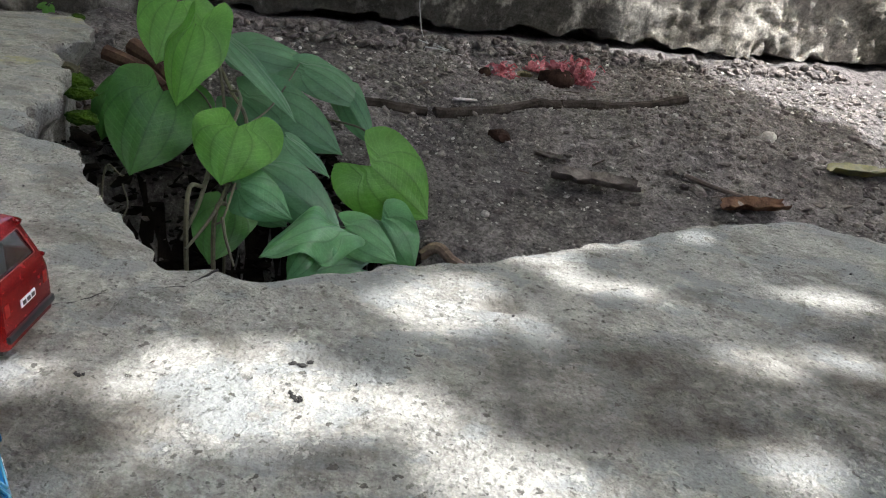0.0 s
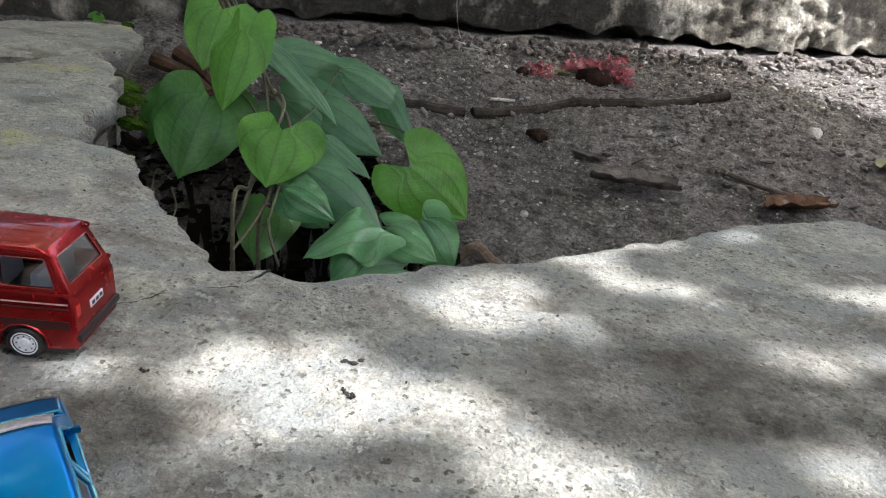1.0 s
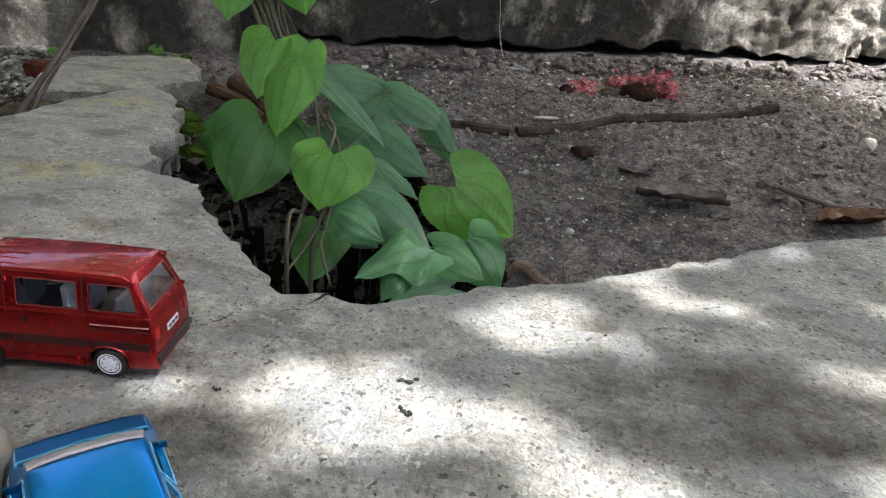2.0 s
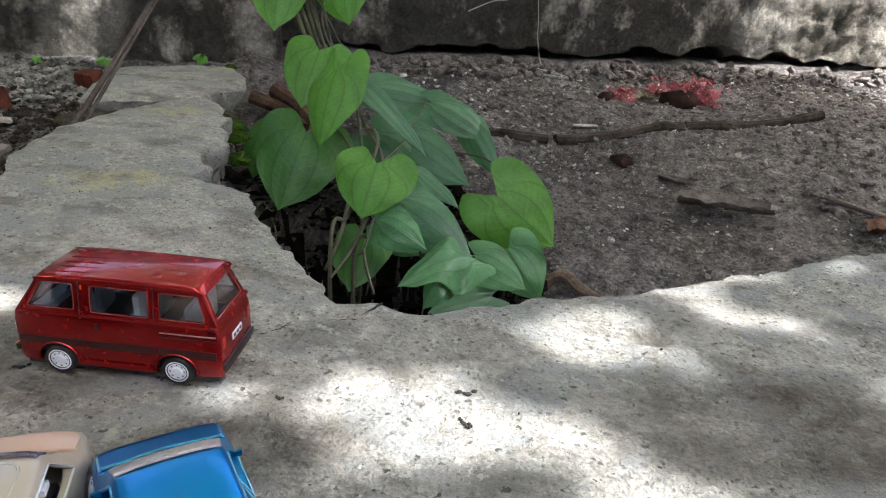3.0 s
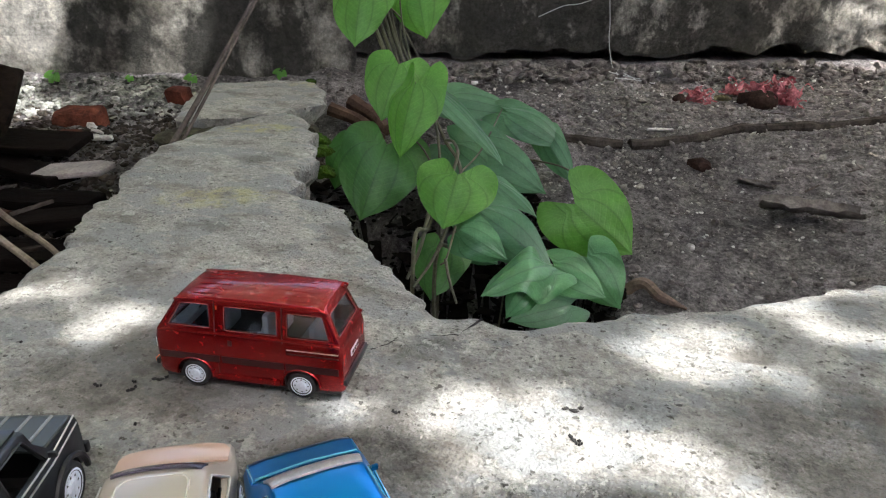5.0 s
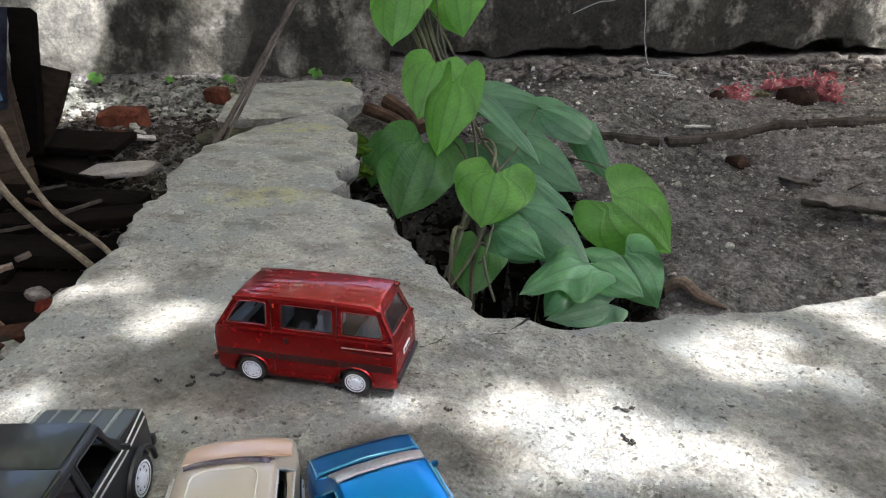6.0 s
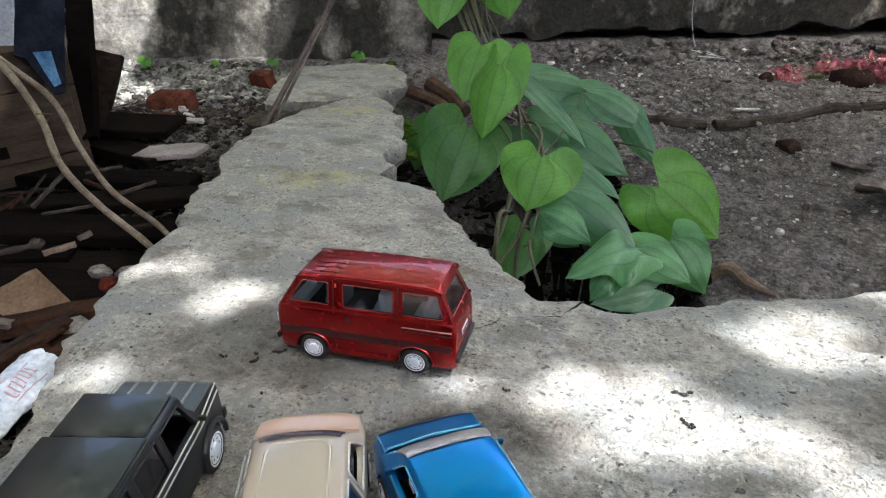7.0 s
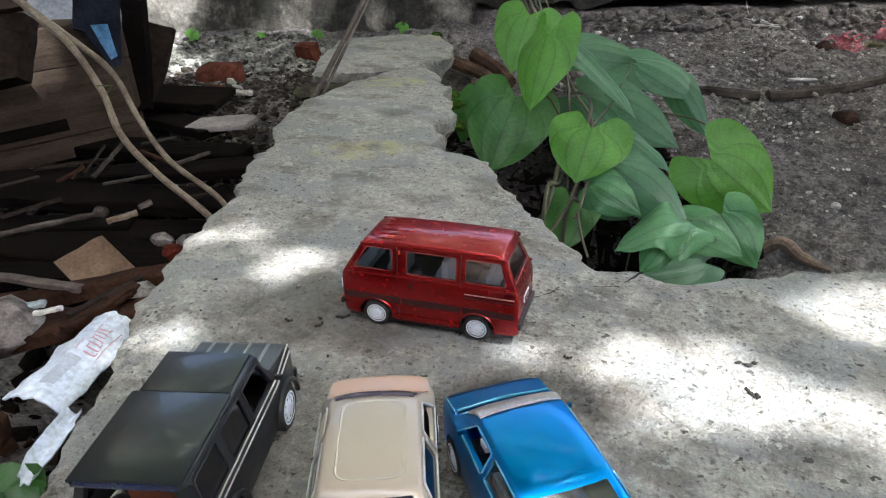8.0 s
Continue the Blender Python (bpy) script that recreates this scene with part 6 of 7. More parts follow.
# ---- things on the soil ----
def drop(x, y, lift=0.0):
    return (x, y, ground_height(x, y) + lift)


def lump(name, label, category, x, y, size, material, seed, lift=0.4, jag=0.25, turn=0, group="", z=None):
    bm = bmesh.new()
    rough_lump(bm, size, seed, jag)
    m = pose(x, y, (ground_height(x, y) if z is None else z) + size[2] * lift, 0, 0, turn)
    return thing(name, label, category, m, bm, material, group)


lump("pebble", "small white pebble on dark soil", "pebble", 0.061, 1.075, (0.007, 0.006, 0.006), PALE, 1, 0.6, 0.15, 0, "white pebbles")
lump("pebble", "round white pebble on dark soil", "pebble", 0.610, 1.55, (0.017, 0.015, 0.013), PALE, 2, 0.6, 0.12, 20, "white pebbles")
lump("pebble", "small white pebble on dark soil", "pebble", 0.095, 0.935, (0.009, 0.007, 0.006), PALE, 3, 0.5, 0.2, 0, "white pebbles")
for k in range(9):
    x, y, s = rng.uniform(-0.4, 0.9), rng.uniform(1.05, 1.75), rng.uniform(0.003, 0.007)
    lump("pebble", "pale stone chip on dark soil", "pebble", x, y, (s * 1.2, s, s * 0.7), PALE if k % 2 else STONE, k + 5, 0.5, 0.3, k * 40, "white pebbles")
for x, y, sx, sy, sz in ((-0.40, 1.62, 0.014, 0.009, 0.006), (-0.30, 1.64, 0.008, 0.006, 0.004), (-0.44, 1.54, 0.011, 0.007, 0.005)):
    lump("stone", "pale stone lying at the wall foot", "stone", x, y, (sx, sy, sz), PALE, x * 31, 0.5, 0.3, 30)


OLDLEAF = surface("dull_yellow_green_leaf", (0.10, 0.095, 0.05), (0.22, 0.20, 0.12), 30, 250, 0.8, 0, 0.5, 0.001)
CLODBROWN = surface("dark_brown_earth", (0.016, 0.010, 0.008), (0.055, 0.034, 0.027), 30, 250, 0.95, 0, 0.8, 0.002)


def root():
    bark = surface("soiled_root_bark", (0.026, 0.022, 0.019), (0.078, 0.067, 0.058), 30, 220, 0.95, 0, 0.9, 0.003)
    for ctrl in ([(-0.20, 1.322), (-0.14, 1.335), (-0.085, 1.360)], [(-0.07, 1.372), (-0.01, 1.408), (0.06, 1.452), (0.125, 1.494), (0.17, 1.520)], [(0.175, 1.532), (0.235, 1.552), (0.30, 1.580), (0.375, 1.612), (0.45, 1.65)]):
        p = curve_points([drop(x, y, 0.002) for x, y in ctrl], 22)
        bm = bmesh.new()
        tube(bm, [q + Vector((0, 0, 0.003 * noise.noise(q * 30))) for q in p], [0.0115 + 0.003 * noise.noise(q * 25) for q in p], 8)
        thing("root", "dark length of root half sunk in soil", "root", None, bm, bark, "lengths of one root")


root()


def stick(name, label, pts, r, material, category="stick", seg=8, knots=0.1):
    p = curve_points(pts, 10 * len(pts))
    bm = bmesh.new()
    tube(bm, p, [r * (1 + knots * noise.noise(q * 60)) * (1 - 0.25 * k / len(p)) for k, q in enumerate(p)], seg)
    return thing(name, label, category, None, bm, material)


bm = bmesh.new()
line = curve_points([drop(-0.075, 0.985, 0.013), drop(-0.008, 0.960, 0.013), drop(0.030, 0.948, 0.010), drop(0.066, 0.938, 0.006)], 30)
tube(bm, line, [0.0086 * (1 - 0.12 * k / len(line) - 0.75 * max(0.0, k / len(line) - 0.66) / 0.34) for k in range(len(line))], 9)
thing("stick", "brown dry stick with a worn pointed end on the soil", "stick", None, bm, BROWNSTICK)
stick("stick", "short grey-brown stub of wood at the slab's edge", [drop(-0.030, 0.880, 0.012), drop(-0.015, 0.860, 0.012), drop(0.002, 0.838, 0.010)], 0.0055, BROWNSTICK)
stick("stick", "thin grey twig lying on the soil", [drop(0.40, 1.30, 0.006), drop(0.46, 1.27, 0.008), drop(0.53, 1.27, 0.006)], 0.005, GREYWOOD)
for k in range(14):
    x, y, a, l = rng.uniform(-0.3, 0.6), rng.uniform(1.05, 1.7), rng.uniform(0, 3.1), rng.uniform(0.015, 0.045)
    stick("twig", "pale dry twig bit on the soil", [drop(x, y, 0.003), drop(x + l * math.cos(a), y + l * math.sin(a), 0.004)], rng.uniform(0.001, 0.0022), GREYWOOD, "twig", 5)


def crust(x, y, l, w, turn, material, label, name="soil_crust", category="soil crust", bend=0.3, lift=0.01, m=None, thick=0.0018):
    """A thin uneven plate with a ragged rim and real thickness."""
    bm = bmesh.new()
    nx, ny = 14, 8
    g = []
    for i in range(nx + 1):
        row = []
        for j in range(ny + 1):
            u, v = 2 * i / nx - 1, 2 * j / ny - 1
            k = 1 - 0.45 * abs(u) ** 3
            p = Vector((u * l / 2, v * k * w / 2, 0))
            p.x += 0.06 * l * noise.noise(Vector((v * 3, x * 9, u)))
            p.y += 0.12 * w * noise.noise(Vector((u * 4, y * 9, v)))
            p.z = bend * w * (v * v - 0.3) + 0.12 * w * noise.noise(Vector((u * 3 + x * 20, v * 3, 1)))
            row.append(bm.verts.new(p))
        g.append(row)
    for i in range(nx):
        for j in range(ny):
            bm.faces.new((g[i][j], g[i + 1][j], g[i + 1][j + 1], g[i][j + 1]))
    ex = bmesh.ops.extrude_face_region(bm, geom=list(bm.faces))
    bmesh.ops.translate(bm, vec=(0, 0, thick), verts=[q for q in ex["geom"] if isinstance(q, bmesh.types.BMVert)])
    return thing(name, label, category, m if m is not None else pose(*drop(x, y, lift), 0, 0, turn), bm, material)


CRUST = surface("grey_soil_crust", (0.09, 0.08, 0.072), (0.20, 0.18, 0.165), 30, 220, 0.95, 0, 0.9, 0.002)
crust(0.235, 1.228, 0.15, 0.05, 0, CRUST, "curled flake of dry grey soil crust", lift=0.018)
crust(0.16, 1.33, 0.06, 0.02, -20, CRUST, "small flake of dry grey soil crust")
crust(0.505, 1.225, 0.13, 0.045, 25, DRYLEAF, "curled brown dry leaf on the soil", "dry_leaf", "leaf", 0.28, 0.010)
crust(0.785, 1.478, 0.16, 0.05, 15, YELLEAF, "olive-green fallen leaf on the soil", "fallen_leaf", "leaf", 0.25, 0.010)
crust(-0.02, 1.45, 0.05, 0.012, 20, PALE, "pale scrap lying on the soil", "scrap", "litter", 0.3, 0.006)


def rag():
    """Torn netting: two tangles of narrow crinkled shreds."""
    top = new("plastic_rag")
    tagged(top, "torn red-pink plastic netting bundled on the soil", "litter")
    for cx, cy, n, sx, sy, sz, tall in ((0.048, 1.655, 16, 0.007, 0.020, 0.010, 0.022), (0.118, 1.735, 10, 0.014, 0.008, 0.010, 0.020), (0.198, 1.715, 66, 0.022, 0.010, 0.012, 0.046)):
        for k in range(n):
            bm = bmesh.new()
            p = Vector(drop(cx + rng.gauss(0, sx), cy + rng.gauss(0, sy), 0.003))
            p.z += rng.uniform(0, tall)
            pts = [p]
            for i in range(6):
                p = p + Vector((rng.uniform(-0.013, 0.013), rng.uniform(-0.012, 0.008), rng.uniform(-1, 1) * sz))
                p.z = max(p.z, ground_height(p.x, p.y) + 0.003)
                pts.append(p)
            q = curve_points(pts, 16)
            w = rng.uniform(0.002, 0.006)
            vs = []
            for i, c in enumerate(q):
                d = Vector((rng.uniform(0.2, 1), rng.uniform(-0.5, 0.5), math.sin(i * 0.9 + k))).normalized() * w * (0.5 + 0.5 * math.sin(math.pi * (i + 1) / 18))
                vs.append((bm.verts.new(c - d), bm.verts.new(c + d)))
            for a, b in zip(vs, vs[1:]):
                bm.faces.new((a[0], a[1], b[1], b[0]))
            ex = bmesh.ops.extrude_face_region(bm, geom=list(bm.faces))
            bmesh.ops.translate(bm, vec=(0, -0.0008, 0.0004), verts=[v for v in ex["geom"] if isinstance(v, bmesh.types.BMVert)])
            part("strip", bm, PINKRAG, top)


rag()
lump("hollow_clod", "dark hollow clod beside the rag", "soil", 0.165, 1.694, (0.044, 0.024, 0.027), CLODBROWN, 8, 0.35, 0.35)
lump("hollow_clod", "small dark clod beside the rag", "soil", 0.000, 1.640, (0.015, 0.012, 0.013), CLODBROWN, 12, 0.35, 0.35)
lump("brown_clod", "brown clod of earth on the soil", "soil", 0.06, 1.355, (0.020, 0.014, 0.013), CLODBROWN, 9, 0.4, 0.4)

crust(0.092, 1.668, 0.034, 0.026, 30, OLDLEAF, "dull yellow-green dead leaf beside the rag", "dead_leaf", "leaf", 0.3, 0.012)
# hanging thread and its loose end
stick("thread", "white thread hanging down the stained wall", [(-0.200, 1.732, 0.30), (-0.184, 1.734, 0.135), (-0.176, 1.736, 0.062), (-0.174, 1.736, 0.026), (-0.160, 1.728, -0.030), (-0.140, 1.718, -0.052)], 0.0012, THREAD, "thread", 6)
for pts in ([(-0.17, 1.700), (-0.12, 1.715), (-0.06, 1.728)], [(-0.15, 1.690), (-0.10, 1.700), (-0.062, 1.712), (-0.058, 1.728)], [(-0.13, 1.722), (-0.11, 1.716), (-0.10, 1.700)]):
    stick("thread", "loose white thread on the soil", [drop(x, y, 0.006) for x, y in pts], 0.0012, THREAD, "thread", 6)
stick("thread", "thin pale tendril clinging to the stained wall", [(-0.335, 1.690, 0.074), (-0.283, 1.712, 0.098), (-0.25, 1.72, 0.103), (-0.205, 1.745, 0.118)], 0.0012, THREAD, "thread", 6)

# roots and moss by the broken slab corner
for pts, r in (([(-0.60, 1.25), (-0.545, 1.235), (-0.50, 1.20)], 0.016), ([(-0.62, 1.20), (-0.56, 1.20), (-0.50, 1.17)], 0.014), ([(-0.56, 1.16), (-0.53, 1.15), (-0.49, 1.15)], 0.013)):
    stick("root_stub", "reddish-brown root stub by the slab", [drop(x, y, 0.026) for x, y in pts], r, ROOT, "root")
for x, y, z, s in ((-0.480, 0.905, -0.040, 0.020), (-0.462, 0.890, -0.050, 0.018), (-0.497, 0.925, -0.040, 0.016), (-0.450, 0.870, -0.075, 0.018), (-0.585, 0.775, -0.022, 0.018), (-0.603, 0.80, -0.028, 0.016), (-0.62, 1.135, -0.004, 0.010)):
    bm = bmesh.new()
    for v in rough_lump(bm, (s, s * 0.8, s * 0.45), s * 900 + x * 50, 0.35, 4):
        v.co += v.co.normalized() * 0.0018 * noise.noise(v.co * 600)
    thing("moss", "bright green moss cushion on the slab edge", "moss", pose(x, y, z), bm, MOSS, "moss cushions")
crust(-0.50, 1.06, 0.05, 0.02, 10, PALE, "pale foil scrap in the gap", "scrap", "litter", 0.4, 0.02)


def weed(x, y, s):
    top = new("weed")
    tagged(top, "small pale green weed at the wall foot", "weed", "weeds at the wall")
    g = Vector(drop(x, y))
    for k in range(4):
        a = k * 1.7 - 0.4
        base = g + Vector((s * 0.3 * math.cos(a), s * 0.25 * math.sin(a), s * (0.95 + 0.2 * math.sin(a))))
        heart_leaf(top, tuple(base), tuple(base + Vector((s * 0.8 * math.cos(a), -s * 0.35, -s * 0.35 + s * 0.4 * math.sin(a)))), s * 0.85, LEAF_BRIGHT, 0, 0.2, 0.3, rows=6, cols=3, facing_up=0.5)
    bm = bmesh.new()
    tube(bm, [g - Vector((0, 0, 0.01)), g + Vector((0, 0, s * 0.5))], 0.001, 5)
    part("stem", bm, STEM, top)


for x, y, s in ((-1.235, 1.13, 0.022), (-0.985, 1.255, 0.018), (-0.82, 1.345, 0.018), (-1.10, 1.20, 0.012)):
    weed(x, y, s)

# ---- the rubbish beside the slab ----


def brick_piece(x, y, size, turn, lift, label, tilt=0):
    bm = bmesh.new()
    box(bm, (0, 0, 0), size, min(size) * 0.25)
    bmesh.ops.subdivide_edges(bm, edges=bm.edges, cuts=2, use_grid_fill=True)
    for v in bm.verts:
        v.co += 0.006 * Vector((noise.noise(v.co * 40 + Vector((x, 0, 0))), noise.noise(v.co * 40 + Vector((0, y, 5))), noise.noise(v.co * 40 + Vector((9, 0, x)))))
    thing("brick", label, "brick", pose(*drop(x, y, lift), tilt, 0, turn), bm, BRICK, "broken bricks")


brick_piece(-1.020, 0.985, (0.082, 0.060, 0.062), 30, 0.006, "broken red clay brick on rubble", 6)
brick_piece(-0.955, 1.175, (0.045, 0.042, 0.040), 15, 0.012, "small red brick fragment on rubble", 14)
brick_piece(-0.915, 0.865, (0.040, 0.03, 0.03), 40, 0.006, "small red brick chip on rubble", 10)

rod_dir = (Vector((-0.600, 0.967, 0.155)) - Vector((-0.594, 0.746, -0.012))).normalized()
foot = Vector((-0.594, 0.746, -0.012))
stick("leaning_stick", "grey-brown dry stick leaning from slab to wall", [foot - rod_dir * 0.04, foot + rod_dir * 0.12 + Vector((0.003, 0, 0)), foot + rod_dir * 0.3, foot + rod_dir * 0.6 + Vector((-0.008, 0, 0.01)), foot + rod_dir * 0.93], 0.0038, GREYWOOD, "stick")
stick("leaning_stick", "thin grey twig leaning beside the dry stick", [foot - rod_dir * 0.03 + Vector((0.012, 0.004, 0)), foot + rod_dir * 0.2 + Vector((0.006, 0.004, 0)), foot + rod_dir * 0.5 + Vector((0.004, 0, 0.004)), foot + rod_dir * 0.9 + Vector((-0.014, 0, 0))], 0.0023, GREYWOOD, "stick")

stick("vine", "bare grey-brown vine arching down beside the slab", [(-0.86, 0.47, 0.27), (-0.77, 0.489, 0.14), (-0.733, 0.507, 0.092), (-0.690, 0.502, 0.045), (-0.643, 0.479, 0.006), (-0.583, 0.467, -0.025), (-0.507, 0.457, -0.055), (-0.47, 0.45, -0.09)], 0.0044, VINE, "vine")
stick("vine", "thinner bare vine arching down beside the slab", [(-0.80, 0.47, 0.17), (-0.733, 0.512, 0.095), (-0.701, 0.529, 0.056), (-0.657, 0.515, 0.013), (-0.592, 0.492, -0.020), (-0.515, 0.482, -0.048), (-0.48, 0.475, -0.09)], 0.0037, VINE, "vine")
bm = bmesh.new()
tube(bm, [(-0.692, 0.498, 0.050), (-0.684, 0.512, 0.047), (-0.690, 0.508, 0.040)], 0.0012, 5)
thing("twine", "yellowish twine tied round the vine", "twine", None, bm, YELLEAF)


def plank(x, y, z, l, w, t, rz, ry=0, rx=0, material=None, label="rotten plank in rubbish, the heap's shade in its colour", name="plank"):
    bm = bmesh.new()
    n = 14
    g = []
    for i in range(n + 1):
        u = i / n - 0.5
        ww = w * (1 + 0.10 * noise.noise(Vector((u * 6, x * 30, y * 20))))
        off = min(0.12 * min(w, 0.03), 0.0008) * noise.noise(Vector((u * 4, y * 30, 2)))
        g.append([bm.verts.new((u * l, off + sy * ww / 2, sz * t / 2 + min(0.003, 0.25 * t) * noise.noise(Vector((u * 8, sy, x * 9))))) for sy, sz in ((-1, -1), (1, -1), (1, 1), (-1, 1))])
    for a, b in zip(g, g[1:]):
        for k in range(4):
            bm.faces.new((a[k], a[(k + 1) % 4], b[(k + 1) % 4], b[k]))
    bm.faces.new(g[0][::-1])
    bm.faces.new(g[-1])
    bmesh.ops.bevel(bm, geom=list(bm.edges), offset=min(t, w) * 0.12, segments=1, affect="EDGES")
    return thing(name, label, "plank", pose(x, y, z, rx, ry, rz), bm, material or ROTTEN_SHADE, "rubbish planks")


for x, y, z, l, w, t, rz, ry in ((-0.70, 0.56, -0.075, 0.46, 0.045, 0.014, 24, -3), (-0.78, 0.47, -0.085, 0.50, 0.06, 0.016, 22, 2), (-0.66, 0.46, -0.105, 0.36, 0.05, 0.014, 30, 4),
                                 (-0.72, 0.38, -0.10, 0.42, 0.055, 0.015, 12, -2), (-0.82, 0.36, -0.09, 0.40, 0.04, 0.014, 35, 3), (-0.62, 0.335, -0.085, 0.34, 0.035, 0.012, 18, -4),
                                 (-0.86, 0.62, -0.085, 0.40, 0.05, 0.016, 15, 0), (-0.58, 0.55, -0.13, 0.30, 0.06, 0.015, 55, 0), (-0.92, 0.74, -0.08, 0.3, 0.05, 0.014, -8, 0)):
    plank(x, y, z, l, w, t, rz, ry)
def batten(p0, p1, w, t, material, label, name="batten"):
    """A thin plank between two points."""
    a, b = Vector(p0), Vector(p1)
    d = b - a
    c = (a + b) / 2
    return plank(c.x, c.y, c.z, d.length, w, t, math.degrees(math.atan2(d.y, d.x)), -math.degrees(math.asin(d.z / d.length)), 0, material, label, name)


batten((-0.695, 0.476, -0.058), (-0.659, 0.515, -0.056), 0.004, 0.003, DARKGREY, "thin weathered splintered batten on the rubbish")
batten((-0.735, 0.492, -0.062), (-0.744, 0.547, -0.040), 0.0045, 0.004, DARKGREY, "thin weathered splintered batten on the rubbish")
batten((-0.756, 0.495, -0.062), (-0.768, 0.540, -0.042), 0.003, 0.003, DARKWOOD, "thin dark splinter of wood in the rubbish", "splinter")
batten((-0.763, 0.464, -0.062), (-0.757, 0.499, -0.055), 0.0035, 0.004, RUST, "thin brown splinter of wood in the rubbish", "splinter")
batten((-0.752, 0.477, -0.062), (-0.761, 0.501, -0.052), 0.003, 0.003, RUST, "thin brown splinter of wood in the rubbish", "splinter")
batten((-0.775, 0.596, -0.060), (-0.749, 0.633, -0.058), 0.005, 0.003, DARKGREY, "thin weathered splintered batten on the rubbish")
batten((-0.672, 0.559, -0.060), (-0.660, 0.606, -0.058), 0.0045, 0.004, DARKGREY, "thin weathered splintered batten on the rubbish")
batten((-0.768, 0.588, -0.066), (-0.686, 0.568, -0.064), 0.006, 0.004, RUST, "rusty brown strip of wood in the rubbish", "splinter")
batten((-0.814, 0.427, -0.062), (-0.795, 0.464, -0.060), 0.003, 0.003, DARKWOOD, "thin dark splinter of wood in the rubbish", "splinter")
batten((-0.726, 0.374, -0.062), (-0.705, 0.431, -0.060), 0.004, 0.004, DARKWOOD, "thin dark splinter of wood in the rubbish", "splinter")
batten((-0.602, 0.502, -0.070), (-0.577, 0.522, -0.068), 0.007, 0.004, DARKWOOD, "thin dark splinter of wood in the rubbish", "splinter")
batten((-0.841, 0.485, -0.066), (-0.772, 0.548, -0.064), 0.006, 0.004, DARKBOARD, "thin dark splinter of wood in the rubbish", "splinter")
batten((-0.590, 0.402, -0.052), (-0.575, 0.427, -0.050), 0.006, 0.005, BROWNSTICK, "short pale brown stub of wood on the rubbish")
batten((-0.588, 0.439, -0.052), (-0.584, 0.452, -0.050), 0.0055, 0.005, GREYWOOD, "short grey stub of wood on the rubbish")
batten((-0.520, 0.253, -0.050), (-0.496, 0.275, -0.048), 0.008, 0.003, BLUEGREY, "pale blue-green strip of board in the rubbish")
batten((-0.486, 0.259, -0.046), (-0.470, 0.273, -0.044), 0.004, 0.003, PALE, "pale splinter lying on the rubbish", "splinter")
batten((-0.445, 0.255, -0.046), (-0.438, 0.317, -0.040), 0.01, 0.006, RUST, "rusty brown batten beside the slab")
batten((-0.449, 0.251, -0.052), (-0.439, 0.295, -0.046), 0.012, 0.006, RUST, "rusty brown batten beside the slab")
batten((-0.469, 0.274, -0.052), (-0.459, 0.335, -0.048), 0.006, 0.004, DARKWOOD, "thin dark splinter of wood in the rubbish", "splinter")
batten((-0.440, 0.281, -0.044), (-0.431, 0.306, -0.040), 0.004, 0.003, RUST, "thin brown splinter of wood in the rubbish", "splinter")
stick("dry_branch", "long dry grey branch with a knobbly end on the rubbish", [(-0.680, 0.325, -0.056), (-0.647, 0.360, -0.052), (-0.619, 0.393, -0.050), (-0.605, 0.408, -0.048)], 0.0036, DARKGREY, "branch", 8, 0.35)
lump("branch_knob", "knobbly broken end of the dry branch", "branch", -0.607, 0.410, (0.008, 0.007, 0.006), DARKGREY, 33, 0.0, 0.4, 20, z=-0.048)
lump("red_scrap", "dull red scrap wedged beside the slab", "litter", -0.466, 0.375, (0.011, 0.008, 0.007), DULLRED, 35, 0.0, 0.4, 20, z=-0.045)
lump("stone", "grey stone chip beside the slab", "stone", -0.436, 0.318, (0.016, 0.009, 0.006), STONE, 36, 0.0, 0.35, 30, z=-0.045)
lump("stone", "dark grey stone chip beside the slab", "stone", -0.504, 0.395, (0.012, 0.008, 0.006), CLOD, 37, 0.0, 0.35, 10, z=-0.050)
plank(-0.50, 0.325, -0.062, 0.20, 0.020, 0.014, 33, -8, 0, RUST, "rusty brown batten beside the slab")
plank(-0.47, 0.275, -0.060, 0.14, 0.035, 0.012, 35, -8, 0, RUST, "rusty brown board beside the slab")
plank(-0.56, 0.300, -0.058, 0.11, 0.009, 0.005, 12, 0, 0, GREYWOOD, "grey strip lying on the rubbish")
bm = bmesh.new()
prism(bm, [(-0.052, -0.016), (-0.030, -0.026), (0.044, -0.022), (0.054, 0.012), (0.030, 0.024), (-0.040, 0.020)], 0, -0.004, 0.004)
bmesh.ops.transform(bm, matrix=Matrix(((0, 1, 0, 0), (0, 0, 1, 0), (1, 0, 0, 0), (0, 0, 0, 1))), verts=bm.verts)
bmesh.ops.bevel(bm, geom=list(bm.edges), offset=0.001, segments=1, affect="EDGES")
thing("tile_piece", "pinkish-grey broken tile on the rubbish", "tile", pose(-0.772, 0.738, -0.072, 4, -3, 24), bm, TILE)
crust(-0.865, 0.868, 0.055, 0.018, 20, PALE, "pale curled scrap lying on rubble", "scrap", "litter", 0.3, 0.012)
plank(-0.905, 0.787, -0.058, 0.15, 0.085, 0.012, 22, 3, 4, ROTTEN_SHADE, "black rotten board lying before the bricks", "board")


